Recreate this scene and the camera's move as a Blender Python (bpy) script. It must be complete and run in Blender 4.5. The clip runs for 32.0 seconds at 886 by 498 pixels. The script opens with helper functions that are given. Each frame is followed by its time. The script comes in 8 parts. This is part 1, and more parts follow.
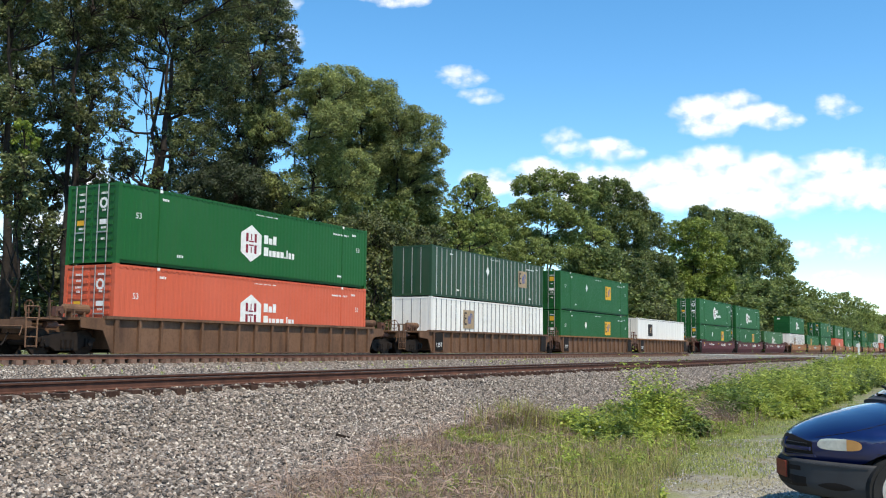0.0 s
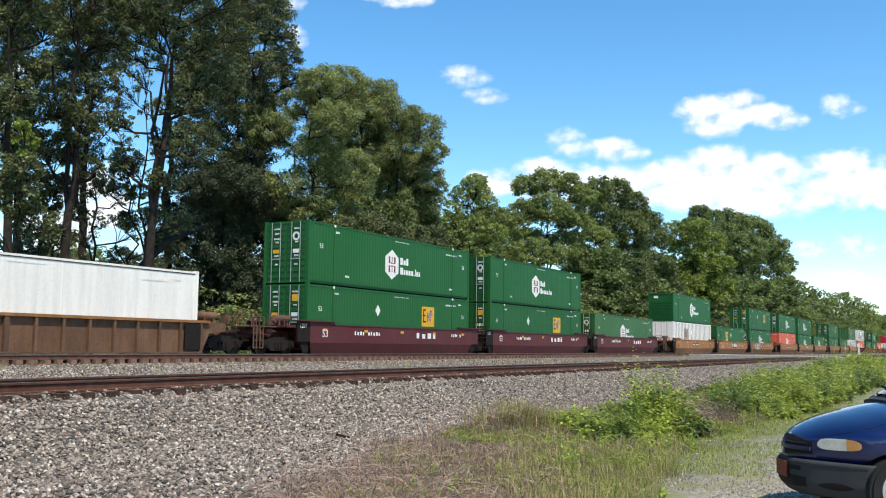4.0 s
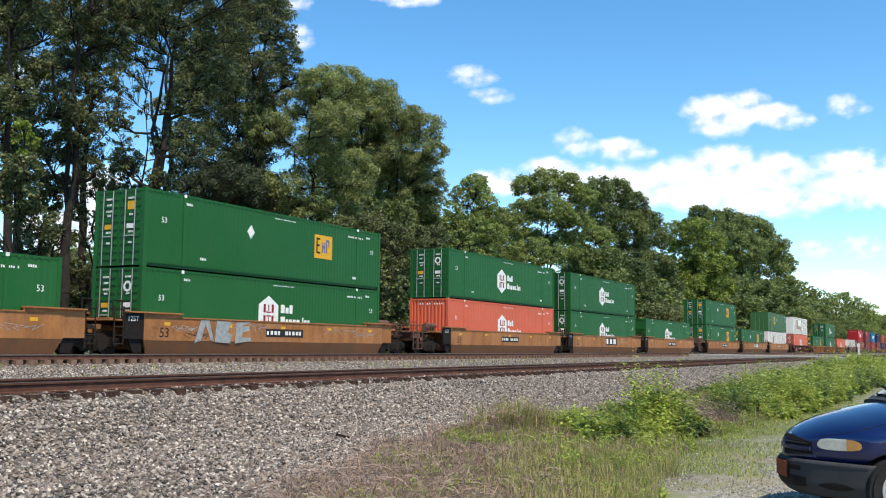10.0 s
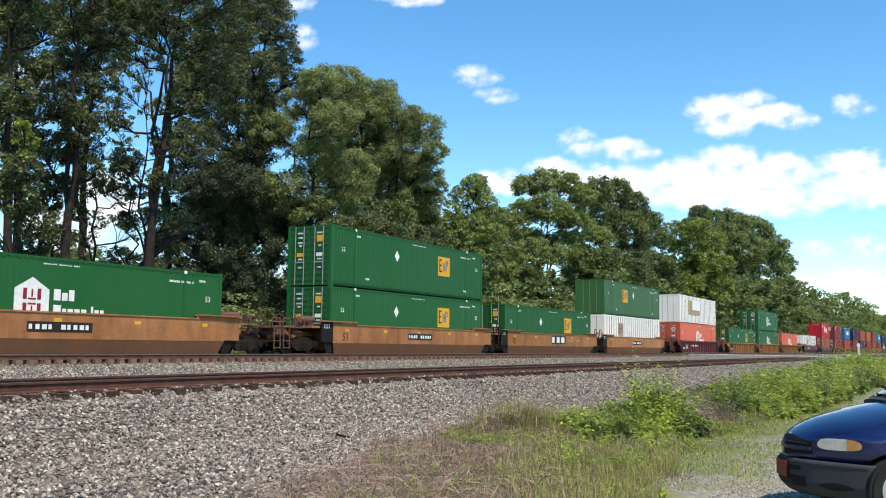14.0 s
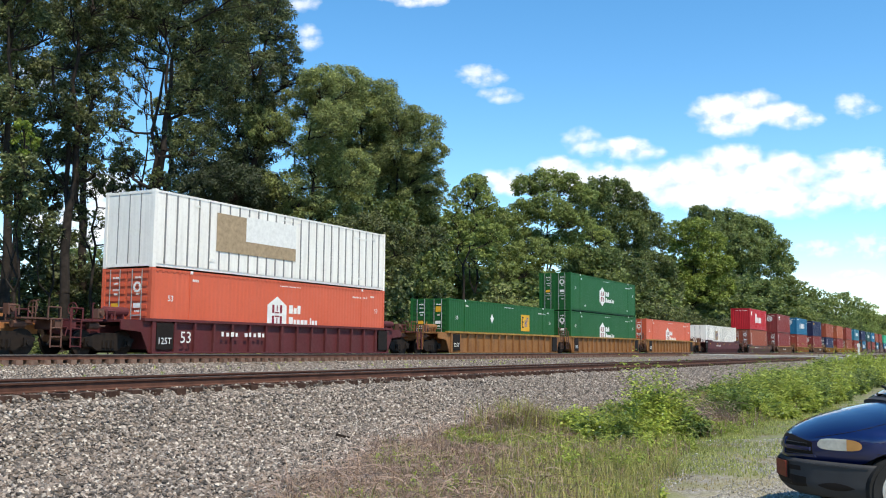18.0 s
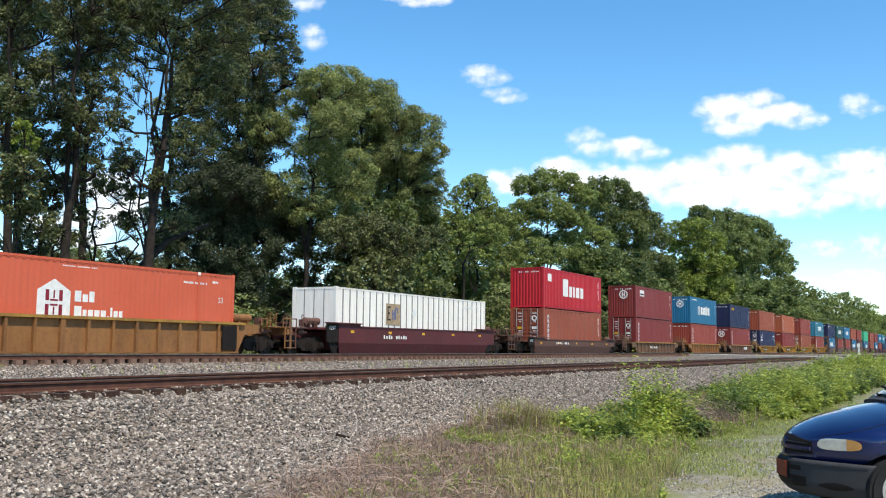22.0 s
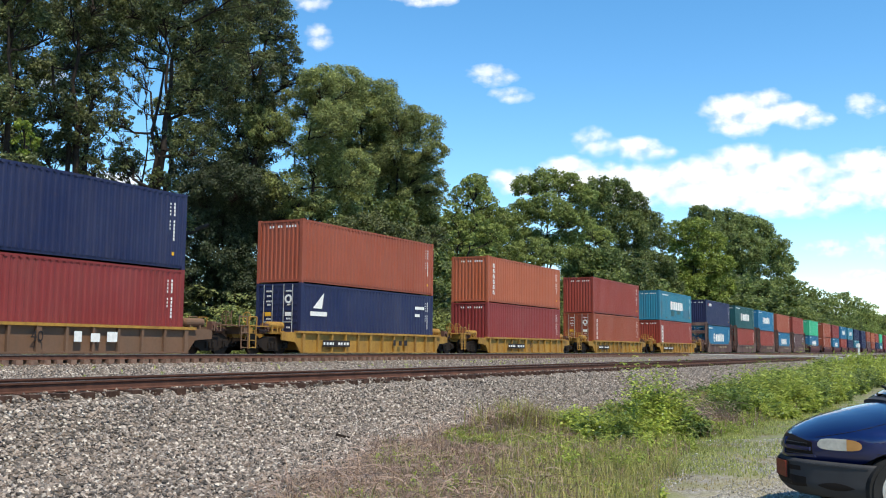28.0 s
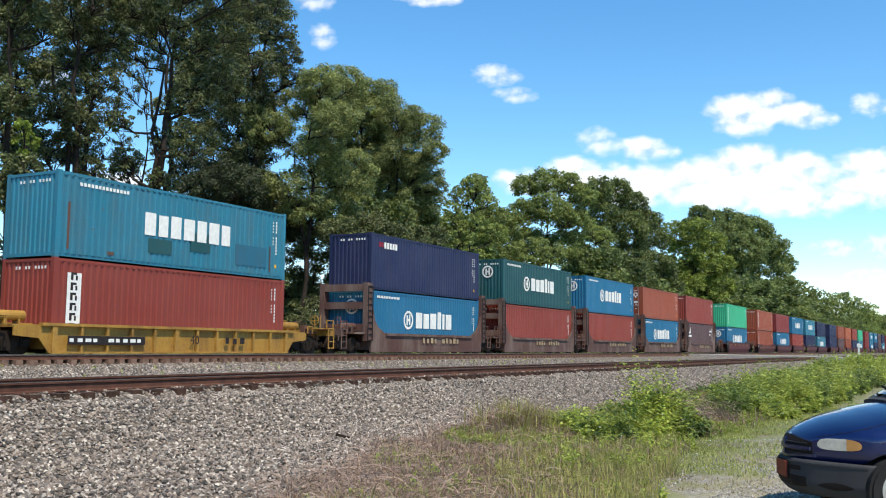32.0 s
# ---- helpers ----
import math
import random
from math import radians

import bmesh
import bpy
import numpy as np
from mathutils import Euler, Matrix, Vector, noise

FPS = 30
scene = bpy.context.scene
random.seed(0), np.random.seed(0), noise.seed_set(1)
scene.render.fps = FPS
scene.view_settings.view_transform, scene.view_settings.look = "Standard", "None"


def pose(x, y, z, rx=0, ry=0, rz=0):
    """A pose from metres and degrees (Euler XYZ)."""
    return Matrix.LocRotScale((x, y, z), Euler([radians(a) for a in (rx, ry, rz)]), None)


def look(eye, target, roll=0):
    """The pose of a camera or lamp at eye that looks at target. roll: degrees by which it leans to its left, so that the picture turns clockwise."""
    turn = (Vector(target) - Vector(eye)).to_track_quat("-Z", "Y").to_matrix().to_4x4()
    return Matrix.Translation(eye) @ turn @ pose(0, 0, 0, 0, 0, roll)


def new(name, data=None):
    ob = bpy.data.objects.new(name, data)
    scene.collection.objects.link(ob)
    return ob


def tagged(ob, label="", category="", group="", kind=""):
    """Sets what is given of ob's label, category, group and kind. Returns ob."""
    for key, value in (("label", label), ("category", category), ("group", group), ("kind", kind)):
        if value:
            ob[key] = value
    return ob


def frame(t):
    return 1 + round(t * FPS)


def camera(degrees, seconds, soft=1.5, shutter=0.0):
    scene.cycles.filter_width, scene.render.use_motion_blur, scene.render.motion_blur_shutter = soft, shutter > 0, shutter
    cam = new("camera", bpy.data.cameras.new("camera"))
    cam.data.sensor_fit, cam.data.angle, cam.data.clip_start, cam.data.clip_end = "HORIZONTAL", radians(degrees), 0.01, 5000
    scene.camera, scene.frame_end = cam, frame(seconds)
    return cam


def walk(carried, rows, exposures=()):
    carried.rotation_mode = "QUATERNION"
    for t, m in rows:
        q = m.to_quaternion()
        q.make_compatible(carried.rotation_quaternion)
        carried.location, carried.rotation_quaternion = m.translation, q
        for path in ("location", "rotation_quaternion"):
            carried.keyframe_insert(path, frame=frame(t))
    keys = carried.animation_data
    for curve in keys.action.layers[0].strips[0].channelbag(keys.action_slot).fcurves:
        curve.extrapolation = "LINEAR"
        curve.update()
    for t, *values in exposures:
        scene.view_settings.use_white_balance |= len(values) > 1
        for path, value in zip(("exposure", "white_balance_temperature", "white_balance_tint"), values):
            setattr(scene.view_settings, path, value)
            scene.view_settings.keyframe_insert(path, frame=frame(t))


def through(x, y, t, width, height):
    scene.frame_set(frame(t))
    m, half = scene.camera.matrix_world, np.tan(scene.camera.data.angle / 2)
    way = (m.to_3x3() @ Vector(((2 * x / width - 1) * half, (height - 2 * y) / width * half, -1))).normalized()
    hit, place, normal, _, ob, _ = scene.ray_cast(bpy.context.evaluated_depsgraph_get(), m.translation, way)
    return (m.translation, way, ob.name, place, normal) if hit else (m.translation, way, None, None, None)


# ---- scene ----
# ------------------------------------------------------------------ camera
cam = camera(49.56, 32.0, soft=1.1)
EYE = (0.0, 0.0, 1.65)
AIM = (EYE[0] + 30 * 0.873154, EYE[1] + 30 * 0.476749, EYE[2] + 30 * 0.101548)
walk(cam, [(0.0, look(EYE, AIM, 0.569)), (32.0, look(EYE, AIM, 0.569))])

# ------------------------------------------------------------------ plan, in metres
RAIL_FAR = 1.205            # rail top of the track that the train runs on
RAIL_NEAR = 1.02            # rail top of the empty track
FACE = 26.376               # near side of the containers
YC = FACE + 1.295           # centre line of the train's track
YN = 14.05                  # centre line of the empty track
LEN53, LEN40, WIDE, HIGH = 16.15, 12.19, 2.59, 2.93
GONE = ((0, 0.0), (4, 73.29), (8, 147.31), (12, 221.7), (16, 296.13), (20, 370.25), (24, 443.72), (28, 516.21), (32, 587.35))
MOVERS = []                 # things of the train with their place along it

# ------------------------------------------------------------------ world and sun
SUN_AZ, SUN_EL = 237.0, 60.0     # where the sun stands: degrees from +x towards +y, and above the horizon
world = bpy.data.worlds.new("sky")
scene.world = world
world.use_nodes = True
wn = world.node_tree
wn.nodes.clear()
sky = wn.nodes.new("ShaderNodeTexSky")
sky.sky_type = "NISHITA"
sky.sun_disc = False
sky.sun_elevation = radians(SUN_EL)
sky.sun_rotation = radians(90 - SUN_AZ)
sky.altitude = 1200.0
sky.air_density, sky.dust_density, sky.ozone_density = 1.0, 0.0, 1.0
wbg = wn.nodes.new("ShaderNodeBackground")
wbg.inputs["Strength"].default_value = 0.15
whs = wn.nodes.new("ShaderNodeHueSaturation")
whs.inputs["Saturation"].default_value = 1.30
whs.inputs["Hue"].default_value = 0.493
wout = wn.nodes.new("ShaderNodeOutputWorld")
wn.links.new(sky.outputs[0], whs.inputs["Color"])
wn.links.new(whs.outputs[0], wbg.inputs[0])
wn.links.new(wbg.outputs[0], wout.inputs[0])
sun_data = bpy.data.lights.new("sun", "SUN")
sun_data.energy, sun_data.angle, sun_data.color = 3.8, radians(0.53), (1.0, 0.885, 0.69)
sun = new("sun", sun_data)
sd = Vector((math.cos(radians(SUN_AZ)) * math.cos(radians(SUN_EL)), math.sin(radians(SUN_AZ)) * math.cos(radians(SUN_EL)), math.sin(radians(SUN_EL))))
sun.matrix_world = look(sd * 80, (0, 0, 0))
scene.view_settings.exposure = 0.58

# ------------------------------------------------------------------ materials
def nodes_of(name):
    m = bpy.data.materials.new(name)
    m.use_nodes = True
    n = m.node_tree
    return m, n, n.nodes["Principled BSDF"]


def ramp(n, fac, stops):
    r = n.nodes.new("ShaderNodeValToRGB")
    el = r.color_ramp.elements
    while len(el) < len(stops):
        el.new(0.5)
    for e, (p, c) in zip(el, stops):
        e.position, e.color = p, (c, c, c, 1) if isinstance(c, (int, float)) else (*c, 1)
    n.links.new(fac, r.inputs[0])
    return r.outputs[0]


def mixc(n, fac, a, b, mode="MIX"):
    m = n.nodes.new("ShaderNodeMix")
    m.data_type, m.blend_type = "RGBA", mode
    for sock, v in ((m.inputs[0], fac), (m.inputs[6], a), (m.inputs[7], b)):
        if isinstance(v, (int, float)):
            sock.default_value = v
        elif isinstance(v, tuple):
            sock.default_value = (*v, 1)
        else:
            n.links.new(v, sock)
    return m.outputs[2]


def noise_tex(n, vec, scale, detail=4.0, rough=0.6):
    t = n.nodes.new("ShaderNodeTexNoise")
    t.inputs["Scale"].default_value, t.inputs["Detail"].default_value, t.inputs["Roughness"].default_value = scale, detail, rough
    n.links.new(vec, t.inputs["Vector"])
    return t.outputs["Fac"]


def coords(n, scale=(1, 1, 1), which="Object", shift=True):
    tc = n.nodes.new("ShaderNodeTexCoord")
    mp = n.nodes.new("ShaderNodeMapping")
    mp.inputs["Scale"].default_value = scale
    n.links.new(tc.outputs[which], mp.inputs["Vector"])
    if not shift:
        return mp.outputs[0]
    oi = n.nodes.new("ShaderNodeObjectInfo")
    ml = n.nodes.new("ShaderNodeMath")
    ml.operation = "MULTIPLY"
    ml.inputs[1].default_value = 37.0
    n.links.new(oi.outputs["Random"], ml.inputs[0])
    ad = n.nodes.new("ShaderNodeVectorMath")
    n.links.new(mp.outputs[0], ad.inputs[0])
    n.links.new(ml.outputs[0], ad.inputs[1])
    return ad.outputs[0]


def bump(n, b, height, strength, dist):
    k = n.nodes.new("ShaderNodeBump")
    k.inputs["Strength"].default_value, k.inputs["Distance"].default_value = strength, dist
    n.links.new(height, k.inputs["Height"])
    n.links.new(k.outputs[0], b.inputs["Normal"])


def painted(name, base, rough=0.45, dirt=(0.10, 0.075, 0.055), grime=0.35, streak=0.3, metal=0.0, rust=0.0, fade=0.12, runs=5.0):
    """Weathered paint on steel: faded patches, streaks that run down, grime, some rust."""
    m, n, b = nodes_of(name)
    v = coords(n)
    big = noise_tex(n, v, 0.35, 3)
    c = mixc(n, ramp(n, big, ((0.35, 0.0), (0.7, fade * 2))), base, tuple(min(1.0, x * 1.25 + 0.05) for x in base))
    run = noise_tex(n, coords(n, (runs, runs, 0.35)), 1.0, 5, 0.65)
    c = mixc(n, ramp(n, run, ((0.42, 0.0), (0.68, streak))), c, dirt)
    fine = noise_tex(n, v, 9.0, 6, 0.7)
    c = mixc(n, ramp(n, fine, ((0.5, 0.0), (0.8, grime))), c, dirt)
    if rust:
        spots = noise_tex(n, v, 2.2, 8, 0.75)
        c = mixc(n, ramp(n, spots, ((0.60, 0.0), (0.68, rust))), c, (0.13, 0.052, 0.025))
    oi = n.nodes.new("ShaderNodeObjectInfo")
    hs = n.nodes.new("ShaderNodeHueSaturation")
    mr = n.nodes.new("ShaderNodeMapRange")
    mr.inputs[3].default_value, mr.inputs[4].default_value = 0.92, 1.08
    n.links.new(oi.outputs["Random"], mr.inputs[0])
    n.links.new(mr.outputs[0], hs.inputs["Value"])
    n.links.new(c, hs.inputs["Color"])
    n.links.new(hs.outputs[0], b.inputs["Base Color"])
    n.links.new(ramp(n, fine, ((0.3, max(0.0, rough - 0.08)), (0.8, min(1.0, rough + 0.25)))), b.inputs["Roughness"])
    b.inputs["Metallic"].default_value = metal
    b.inputs["Specular IOR Level"].default_value = 0.3
    bump(n, b, fine, 0.15, 0.01)
    return m


def plain(name, base, rough=0.6, metal=0.0, vary=0.25, scale=6.0, coat=0.0):
    m, n, b = nodes_of(name)
    f = noise_tex(n, coords(n), scale, 5)
    n.links.new(mixc(n, ramp(n, f, ((0.3, 0.0), (0.75, 1.0))), tuple(x * (1 - vary) for x in base), tuple(min(1.0, x * (1 + vary)) for x in base)), b.inputs["Base Color"])
    b.inputs["Roughness"].default_value, b.inputs["Metallic"].default_value = rough, metal
    b.inputs["Specular IOR Level"].default_value = 0.5 if coat or metal > 0.3 else 0.2
    b.inputs["Coat Weight"].default_value = coat
    b.inputs["Coat Roughness"].default_value = 0.05
    bump(n, b, f, 0.1, 0.005)
    return m


def leafy(name, dark, light, rough=0.55, through=0.35, clumpy=0.4, patch=0.45):
    """Foliage: each leaf cluster has its own tone; some light passes through."""
    dark, light = ((r * 1.07, g_, b_ * 0.97) for r, g_, b_ in (dark, light))
    m, n, b = nodes_of(name)
    g = n.nodes.new("ShaderNodeNewGeometry")
    oi = n.nodes.new("ShaderNodeObjectInfo")
    c = mixc(n, g.outputs["Random Per Island"], dark, light)
    big = noise_tex(n, coords(n), patch, 3)
    c = mixc(n, ramp(n, big, ((0.40, 0.0), (0.62, clumpy))), c, tuple(x * 0.6 for x in dark))
    hs = n.nodes.new("ShaderNodeHueSaturation")
    mr = n.nodes.new("ShaderNodeMapRange")
    mr.inputs[3].default_value, mr.inputs[4].default_value = 0.8, 1.25
    n.links.new(oi.outputs["Random"], mr.inputs[0])
    n.links.new(mr.outputs[0], hs.inputs["Value"])
    n.links.new(c, hs.inputs["Color"])
    n.links.new(hs.outputs[0], b.inputs["Base Color"])
    b.inputs["Roughness"].default_value = rough
    t = n.nodes.new("ShaderNodeBsdfTranslucent")
    n.links.new(hs.outputs[0], t.inputs["Color"])
    mx = n.nodes.new("ShaderNodeMixShader")
    mx.inputs[0].default_value = through
    n.links.new(b.outputs[0], mx.inputs[1])
    n.links.new(t.outputs[0], mx.inputs[2])
    n.links.new(mx.outputs[0], n.nodes["Material Output"].inputs["Surface"])
    return m


def stony(name, stops, scale, depth, big=0.5):
    """Loose crushed stone: cells of several greys with dark gaps between them."""
    m, n, b = nodes_of(name)
    v = coords(n, shift=False)
    vo = n.nodes.new("ShaderNodeTexVoronoi")
    vo.inputs["Scale"].default_value = scale
    n.links.new(v, vo.inputs["Vector"])
    sep = n.nodes.new("ShaderNodeSeparateColor")
    n.links.new(vo.outputs["Color"], sep.inputs[0])
    c = ramp(n, sep.outputs[0], stops)
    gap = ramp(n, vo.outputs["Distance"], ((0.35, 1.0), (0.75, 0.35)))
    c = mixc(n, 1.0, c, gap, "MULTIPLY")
    c = mixc(n, ramp(n, noise_tex(n, v, 0.4, 3), ((0.4, 0.0), (0.7, big))), c, (0.16, 0.125, 0.10), "MIX")
    n.links.new(c, b.inputs["Base Color"])
    b.inputs["Roughness"].default_value = 0.9
    inv = ramp(n, vo.outputs["Distance"], ((0.0, 1.0), (0.9, 0.0)))
    bump(n, b, inv, 1.0, depth)
    return m


GREEN = painted("paint_green", (0.006, 0.094, 0.016), rough=0.5, grime=0.12, streak=0.07, fade=0.06)
GREEN_OLD = painted("paint_old_green", (0.026, 0.112, 0.026), grime=0.3, streak=0.2, rust=0.05)
GREEN_DARK = painted("paint_dark_green", (0.012, 0.053, 0.021), grime=0.2, streak=0.2)
ORANGE = painted("paint_orange_red", (0.56, 0.102, 0.046), grime=0.14, streak=0.1)
WHITE = painted("paint_white", (0.80, 0.775, 0.72), grime=0.2, streak=0.18, dirt=(0.25, 0.22, 0.19))
TEAL_PATCH = painted("paint_teal_patch", (0.012, 0.115, 0.19), grime=0.2)
WHITE_POST = painted("paint_post_grey", (0.20, 0.20, 0.20), grime=0.3)
PALE_POST = painted("bare_metal_post", (0.36, 0.37, 0.35), grime=0.3)
REEFER = painted("paint_warm_white", (0.80, 0.765, 0.70), grime=0.15, streak=0.2, dirt=(0.35, 0.30, 0.24))
RED = painted("paint_red", (0.42, 0.008, 0.018), grime=0.12, streak=0.1, rust=0.08, runs=1.6)
MAROON = painted("paint_maroon", (0.185, 0.021, 0.020), grime=0.18, streak=0.14, rust=0.1, runs=1.6)
BROWN_RED = painted("paint_brown_red", (0.23, 0.036, 0.024), grime=0.2, streak=0.14, rust=0.1, runs=1.6)
RUST_ORANGE = painted("paint_rust_orange", (0.26, 0.058, 0.027), grime=0.2, streak=0.14, rust=0.1, runs=1.6)
TAN_ORANGE = painted("paint_tan_orange", (0.33, 0.082, 0.034), grime=0.2, streak=0.14, rust=0.1, runs=1.6)
NAVY = painted("paint_navy", (0.008, 0.014, 0.060), grime=0.15, streak=0.1, rust=0.08, runs=1.6)
BLUE = painted("paint_blue", (0.008, 0.125, 0.25), grime=0.15, streak=0.1, rust=0.08, runs=1.6)
TEAL = painted("paint_teal", (0.020, 0.175, 0.265), grime=0.22, streak=0.25, rust=0.4, runs=1.6)
TEAL_GREEN = painted("paint_teal_green", (0.007, 0.070, 0.080), grime=0.15, streak=0.15)
MINT = painted("paint_mint", (0.03, 0.36, 0.19), grime=0.15, streak=0.15)
PLUM = painted("paint_plum", (0.085, 0.045, 0.05), grime=0.2)
CAR_RUST = painted("car_rusty_brown", (0.150, 0.078, 0.042), rough=0.75, dirt=(0.055, 0.030, 0.020), grime=0.5, streak=0.75, rust=0.6, runs=1.3)
CAR_MAROON = painted("car_maroon", (0.095, 0.016, 0.018), rough=0.6, dirt=(0.055, 0.026, 0.022), grime=0.25, streak=0.4, rust=0.2, runs=1.3)
CAR_TAN = painted("car_tan", (0.34, 0.138, 0.041), rough=0.65, dirt=(0.095, 0.042, 0.022), grime=0.5, streak=0.55, rust=0.6, runs=1.3, fade=0.3)
# The tan above, darkened for shade on the inward lower slope, plus grime.
CAR_TAN_LOW = painted("car_tan_shade_grime", (0.20, 0.082, 0.032), rough=0.8, grime=0.4, streak=0.4, rust=0.3, runs=1.3)
CAR_OCHRE = painted("car_ochre", (0.25, 0.112, 0.034), rough=0.7, dirt=(0.095, 0.042, 0.022), grime=0.5, streak=0.55, rust=0.6, runs=1.3)
CAR_YELLOW = painted("car_yellow", (0.36, 0.20, 0.035), rough=0.6, dirt=(0.095, 0.042, 0.022), grime=0.5, streak=0.55, rust=0.6, runs=1.3)
CAR_GREY = painted("car_grey_brown", (0.15, 0.082, 0.048), rough=0.75, grime=0.4, streak=0.4, rust=0.4, runs=1.3)
CAR_TWIN = painted("car_flaking_brown", (0.085, 0.040, 0.032), rough=0.75, dirt=(0.34, 0.28, 0.235), grime=0.12, streak=0.35, rust=0.5, runs=1.0)
CAR_DARK = painted("car_dark_brown", (0.108, 0.047, 0.033), rough=0.7, grime=0.3, streak=0.4, rust=0.3)
BLACK = plain("black_steel", (0.015, 0.011, 0.009), 0.75)
STEEL = plain("dark_steel", (0.022, 0.015, 0.011), 0.8, 0.0)
WHEEL = plain("wheel_steel", (0.035, 0.023, 0.017), 0.6, 0.3)
GALV = plain("galvanised_bar", (0.42, 0.42, 0.40), 0.45, 0.5)
MARK_WHITE = plain("mark_white", (0.75, 0.75, 0.72), 0.6, vary=0.12)
MARK_YELLOW = plain("mark_yellow", (0.66, 0.36, 0.03), 0.6, vary=0.12)
MARK_DARK = plain("mark_dark", (0.025, 0.02, 0.02), 0.6)
MARK_MAROON = plain("mark_maroon", (0.22, 0.02, 0.035), 0.6)
MARK_BLUE = plain("mark_slate_blue", (0.10, 0.12, 0.26), 0.6)
MARK_TAN = plain("mark_faded_tan", (0.36, 0.27, 0.17), 0.7)
RAIL_STEEL = plain("rail_head_steel", (0.20, 0.16, 0.14), 0.4, 0.6)
RAIL_RUST = plain("rail_rust", (0.098, 0.044, 0.030), 0.85, vary=0.4, scale=3)
TIMBER = plain("weathered_timber", (0.19, 0.118, 0.088), 0.95, vary=0.45, scale=4)
TIE = plain("creosoted_timber", (0.066, 0.036, 0.026), 0.9, vary=0.5, scale=5)
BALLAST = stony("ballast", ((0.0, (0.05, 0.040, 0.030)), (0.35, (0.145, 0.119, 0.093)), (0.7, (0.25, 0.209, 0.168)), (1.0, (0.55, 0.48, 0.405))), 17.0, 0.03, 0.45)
BARK = plain("bark", (0.034, 0.027, 0.023), 0.95, vary=0.5, scale=3)
LEAF_OAK = leafy("leaf_dark", (0.036, 0.052, 0.023), (0.185, 0.228, 0.080), through=0.34, clumpy=0.2)
LEAF_FAR = leafy("leaf_distant", (0.08, 0.122, 0.037), (0.22, 0.295, 0.088), through=0.42, clumpy=0.2)
LEAF_DEEP = leafy("leaf_deep_green", (0.055, 0.09, 0.03), (0.235, 0.315, 0.098), through=0.45, clumpy=0.2)
LEAF_MAPLE = leafy("leaf_mid", (0.1, 0.134, 0.048), (0.37, 0.45, 0.16), through=0.45, clumpy=0.2)
# Evergreen needles with the deep shade under the oaks put into their colour.
LEAF_SHADED = leafy("needles_shaded", (0.012, 0.021, 0.010), (0.060, 0.090, 0.036), through=0.2, clumpy=0.2)
LEAF_MID = leafy("leaf_fresh", (0.092, 0.135, 0.038), (0.3, 0.385, 0.105), through=0.45, clumpy=0.2)
LEAF_LOCUST = leafy("leaf_light", (0.11, 0.16, 0.04), (0.29, 0.37, 0.10), clumpy=0.2)
LEAF_BRIGHT = leafy("leaf_bright", (0.13, 0.20, 0.028), (0.32, 0.43, 0.07), clumpy=0.2)
LEAF_WEED = leafy("leaf_weed", (0.15, 0.215, 0.036), (0.42, 0.52, 0.11), through=0.5, clumpy=0.2, patch=1.6)
LEAF_WEED_LIGHT = leafy("leaf_weed_light", (0.22, 0.3, 0.048), (0.5, 0.6, 0.14), through=0.5, clumpy=0.2, patch=1.6)
LEAF_WEED_DARK = leafy("leaf_weed_dark", (0.055, 0.1, 0.028), (0.19, 0.275, 0.065), through=0.35, clumpy=0.2, patch=1.6)
TWIG = leafy("twig_mauve_brown", (0.17, 0.122, 0.10), (0.50, 0.39, 0.32), through=0.2, clumpy=0.2)
GRASS_GREEN = leafy("blade_green", (0.17, 0.21, 0.05), (0.42, 0.47, 0.16), through=0.45, clumpy=0.3)
GRASS_MEADOW = leafy("blade_yellow_green", (0.22, 0.235, 0.06), (0.50, 0.50, 0.18), through=0.45, clumpy=0.25)
GRASS_STRAW = leafy("blade_straw", (0.24, 0.215, 0.09), (0.48, 0.42, 0.20), through=0.4, clumpy=0.2)
GRASS_DRY = leafy("blade_dry", (0.17, 0.112, 0.082), (0.52, 0.405, 0.30), through=0.35, clumpy=0.3)

# ------------------------------------------------------------------ mesh helpers
def box(bm, x0, x1, y0, y1, z0, z1):
    v = [bm.verts.new((x, y, z)) for x in (x0, x1) for y in (y0, y1) for z in (z0, z1)]
    for f in ((0, 1, 3, 2), (4, 6, 7, 5), (0, 4, 5, 1), (2, 3, 7, 6), (0, 2, 6, 4), (1, 5, 7, 3)):
        bm.faces.new([v[i] for i in f])


def prism(bm, outline, y0, y1):
    """A plate: an outline in x and z, from y0 to y1."""
    a = [bm.verts.new((x, y0, z)) for x, z in outline]
    b = [bm.verts.new((x, y1, z)) for x, z in outline]
    bm.faces.new(a)
    bm.faces.new(b[::-1])
    for i in range(len(a)):
        j = (i + 1) % len(a)
        bm.faces.new((a[j], a[i], b[i], b[j]))


def tube(bm, a, b, r, sides=8, r2=None):
    a, b = Vector(a), Vector(b)
    q = (b - a).to_track_quat("Z", "Y")
    rings = []
    for p, rad in ((a, r), (b, r if r2 is None else r2)):
        rings.append([bm.verts.new(p + q @ Vector((rad * math.cos(i * math.tau / sides), rad * math.sin(i * math.tau / sides), 0))) for i in range(sides)])
    for i in range(sides):
        j = (i + 1) % sides
        bm.faces.new((rings[0][i], rings[0][j], rings[1][j], rings[1][i]))
    bm.faces.new(rings[0][::-1])
    bm.faces.new(rings[1])


MESHES = {}


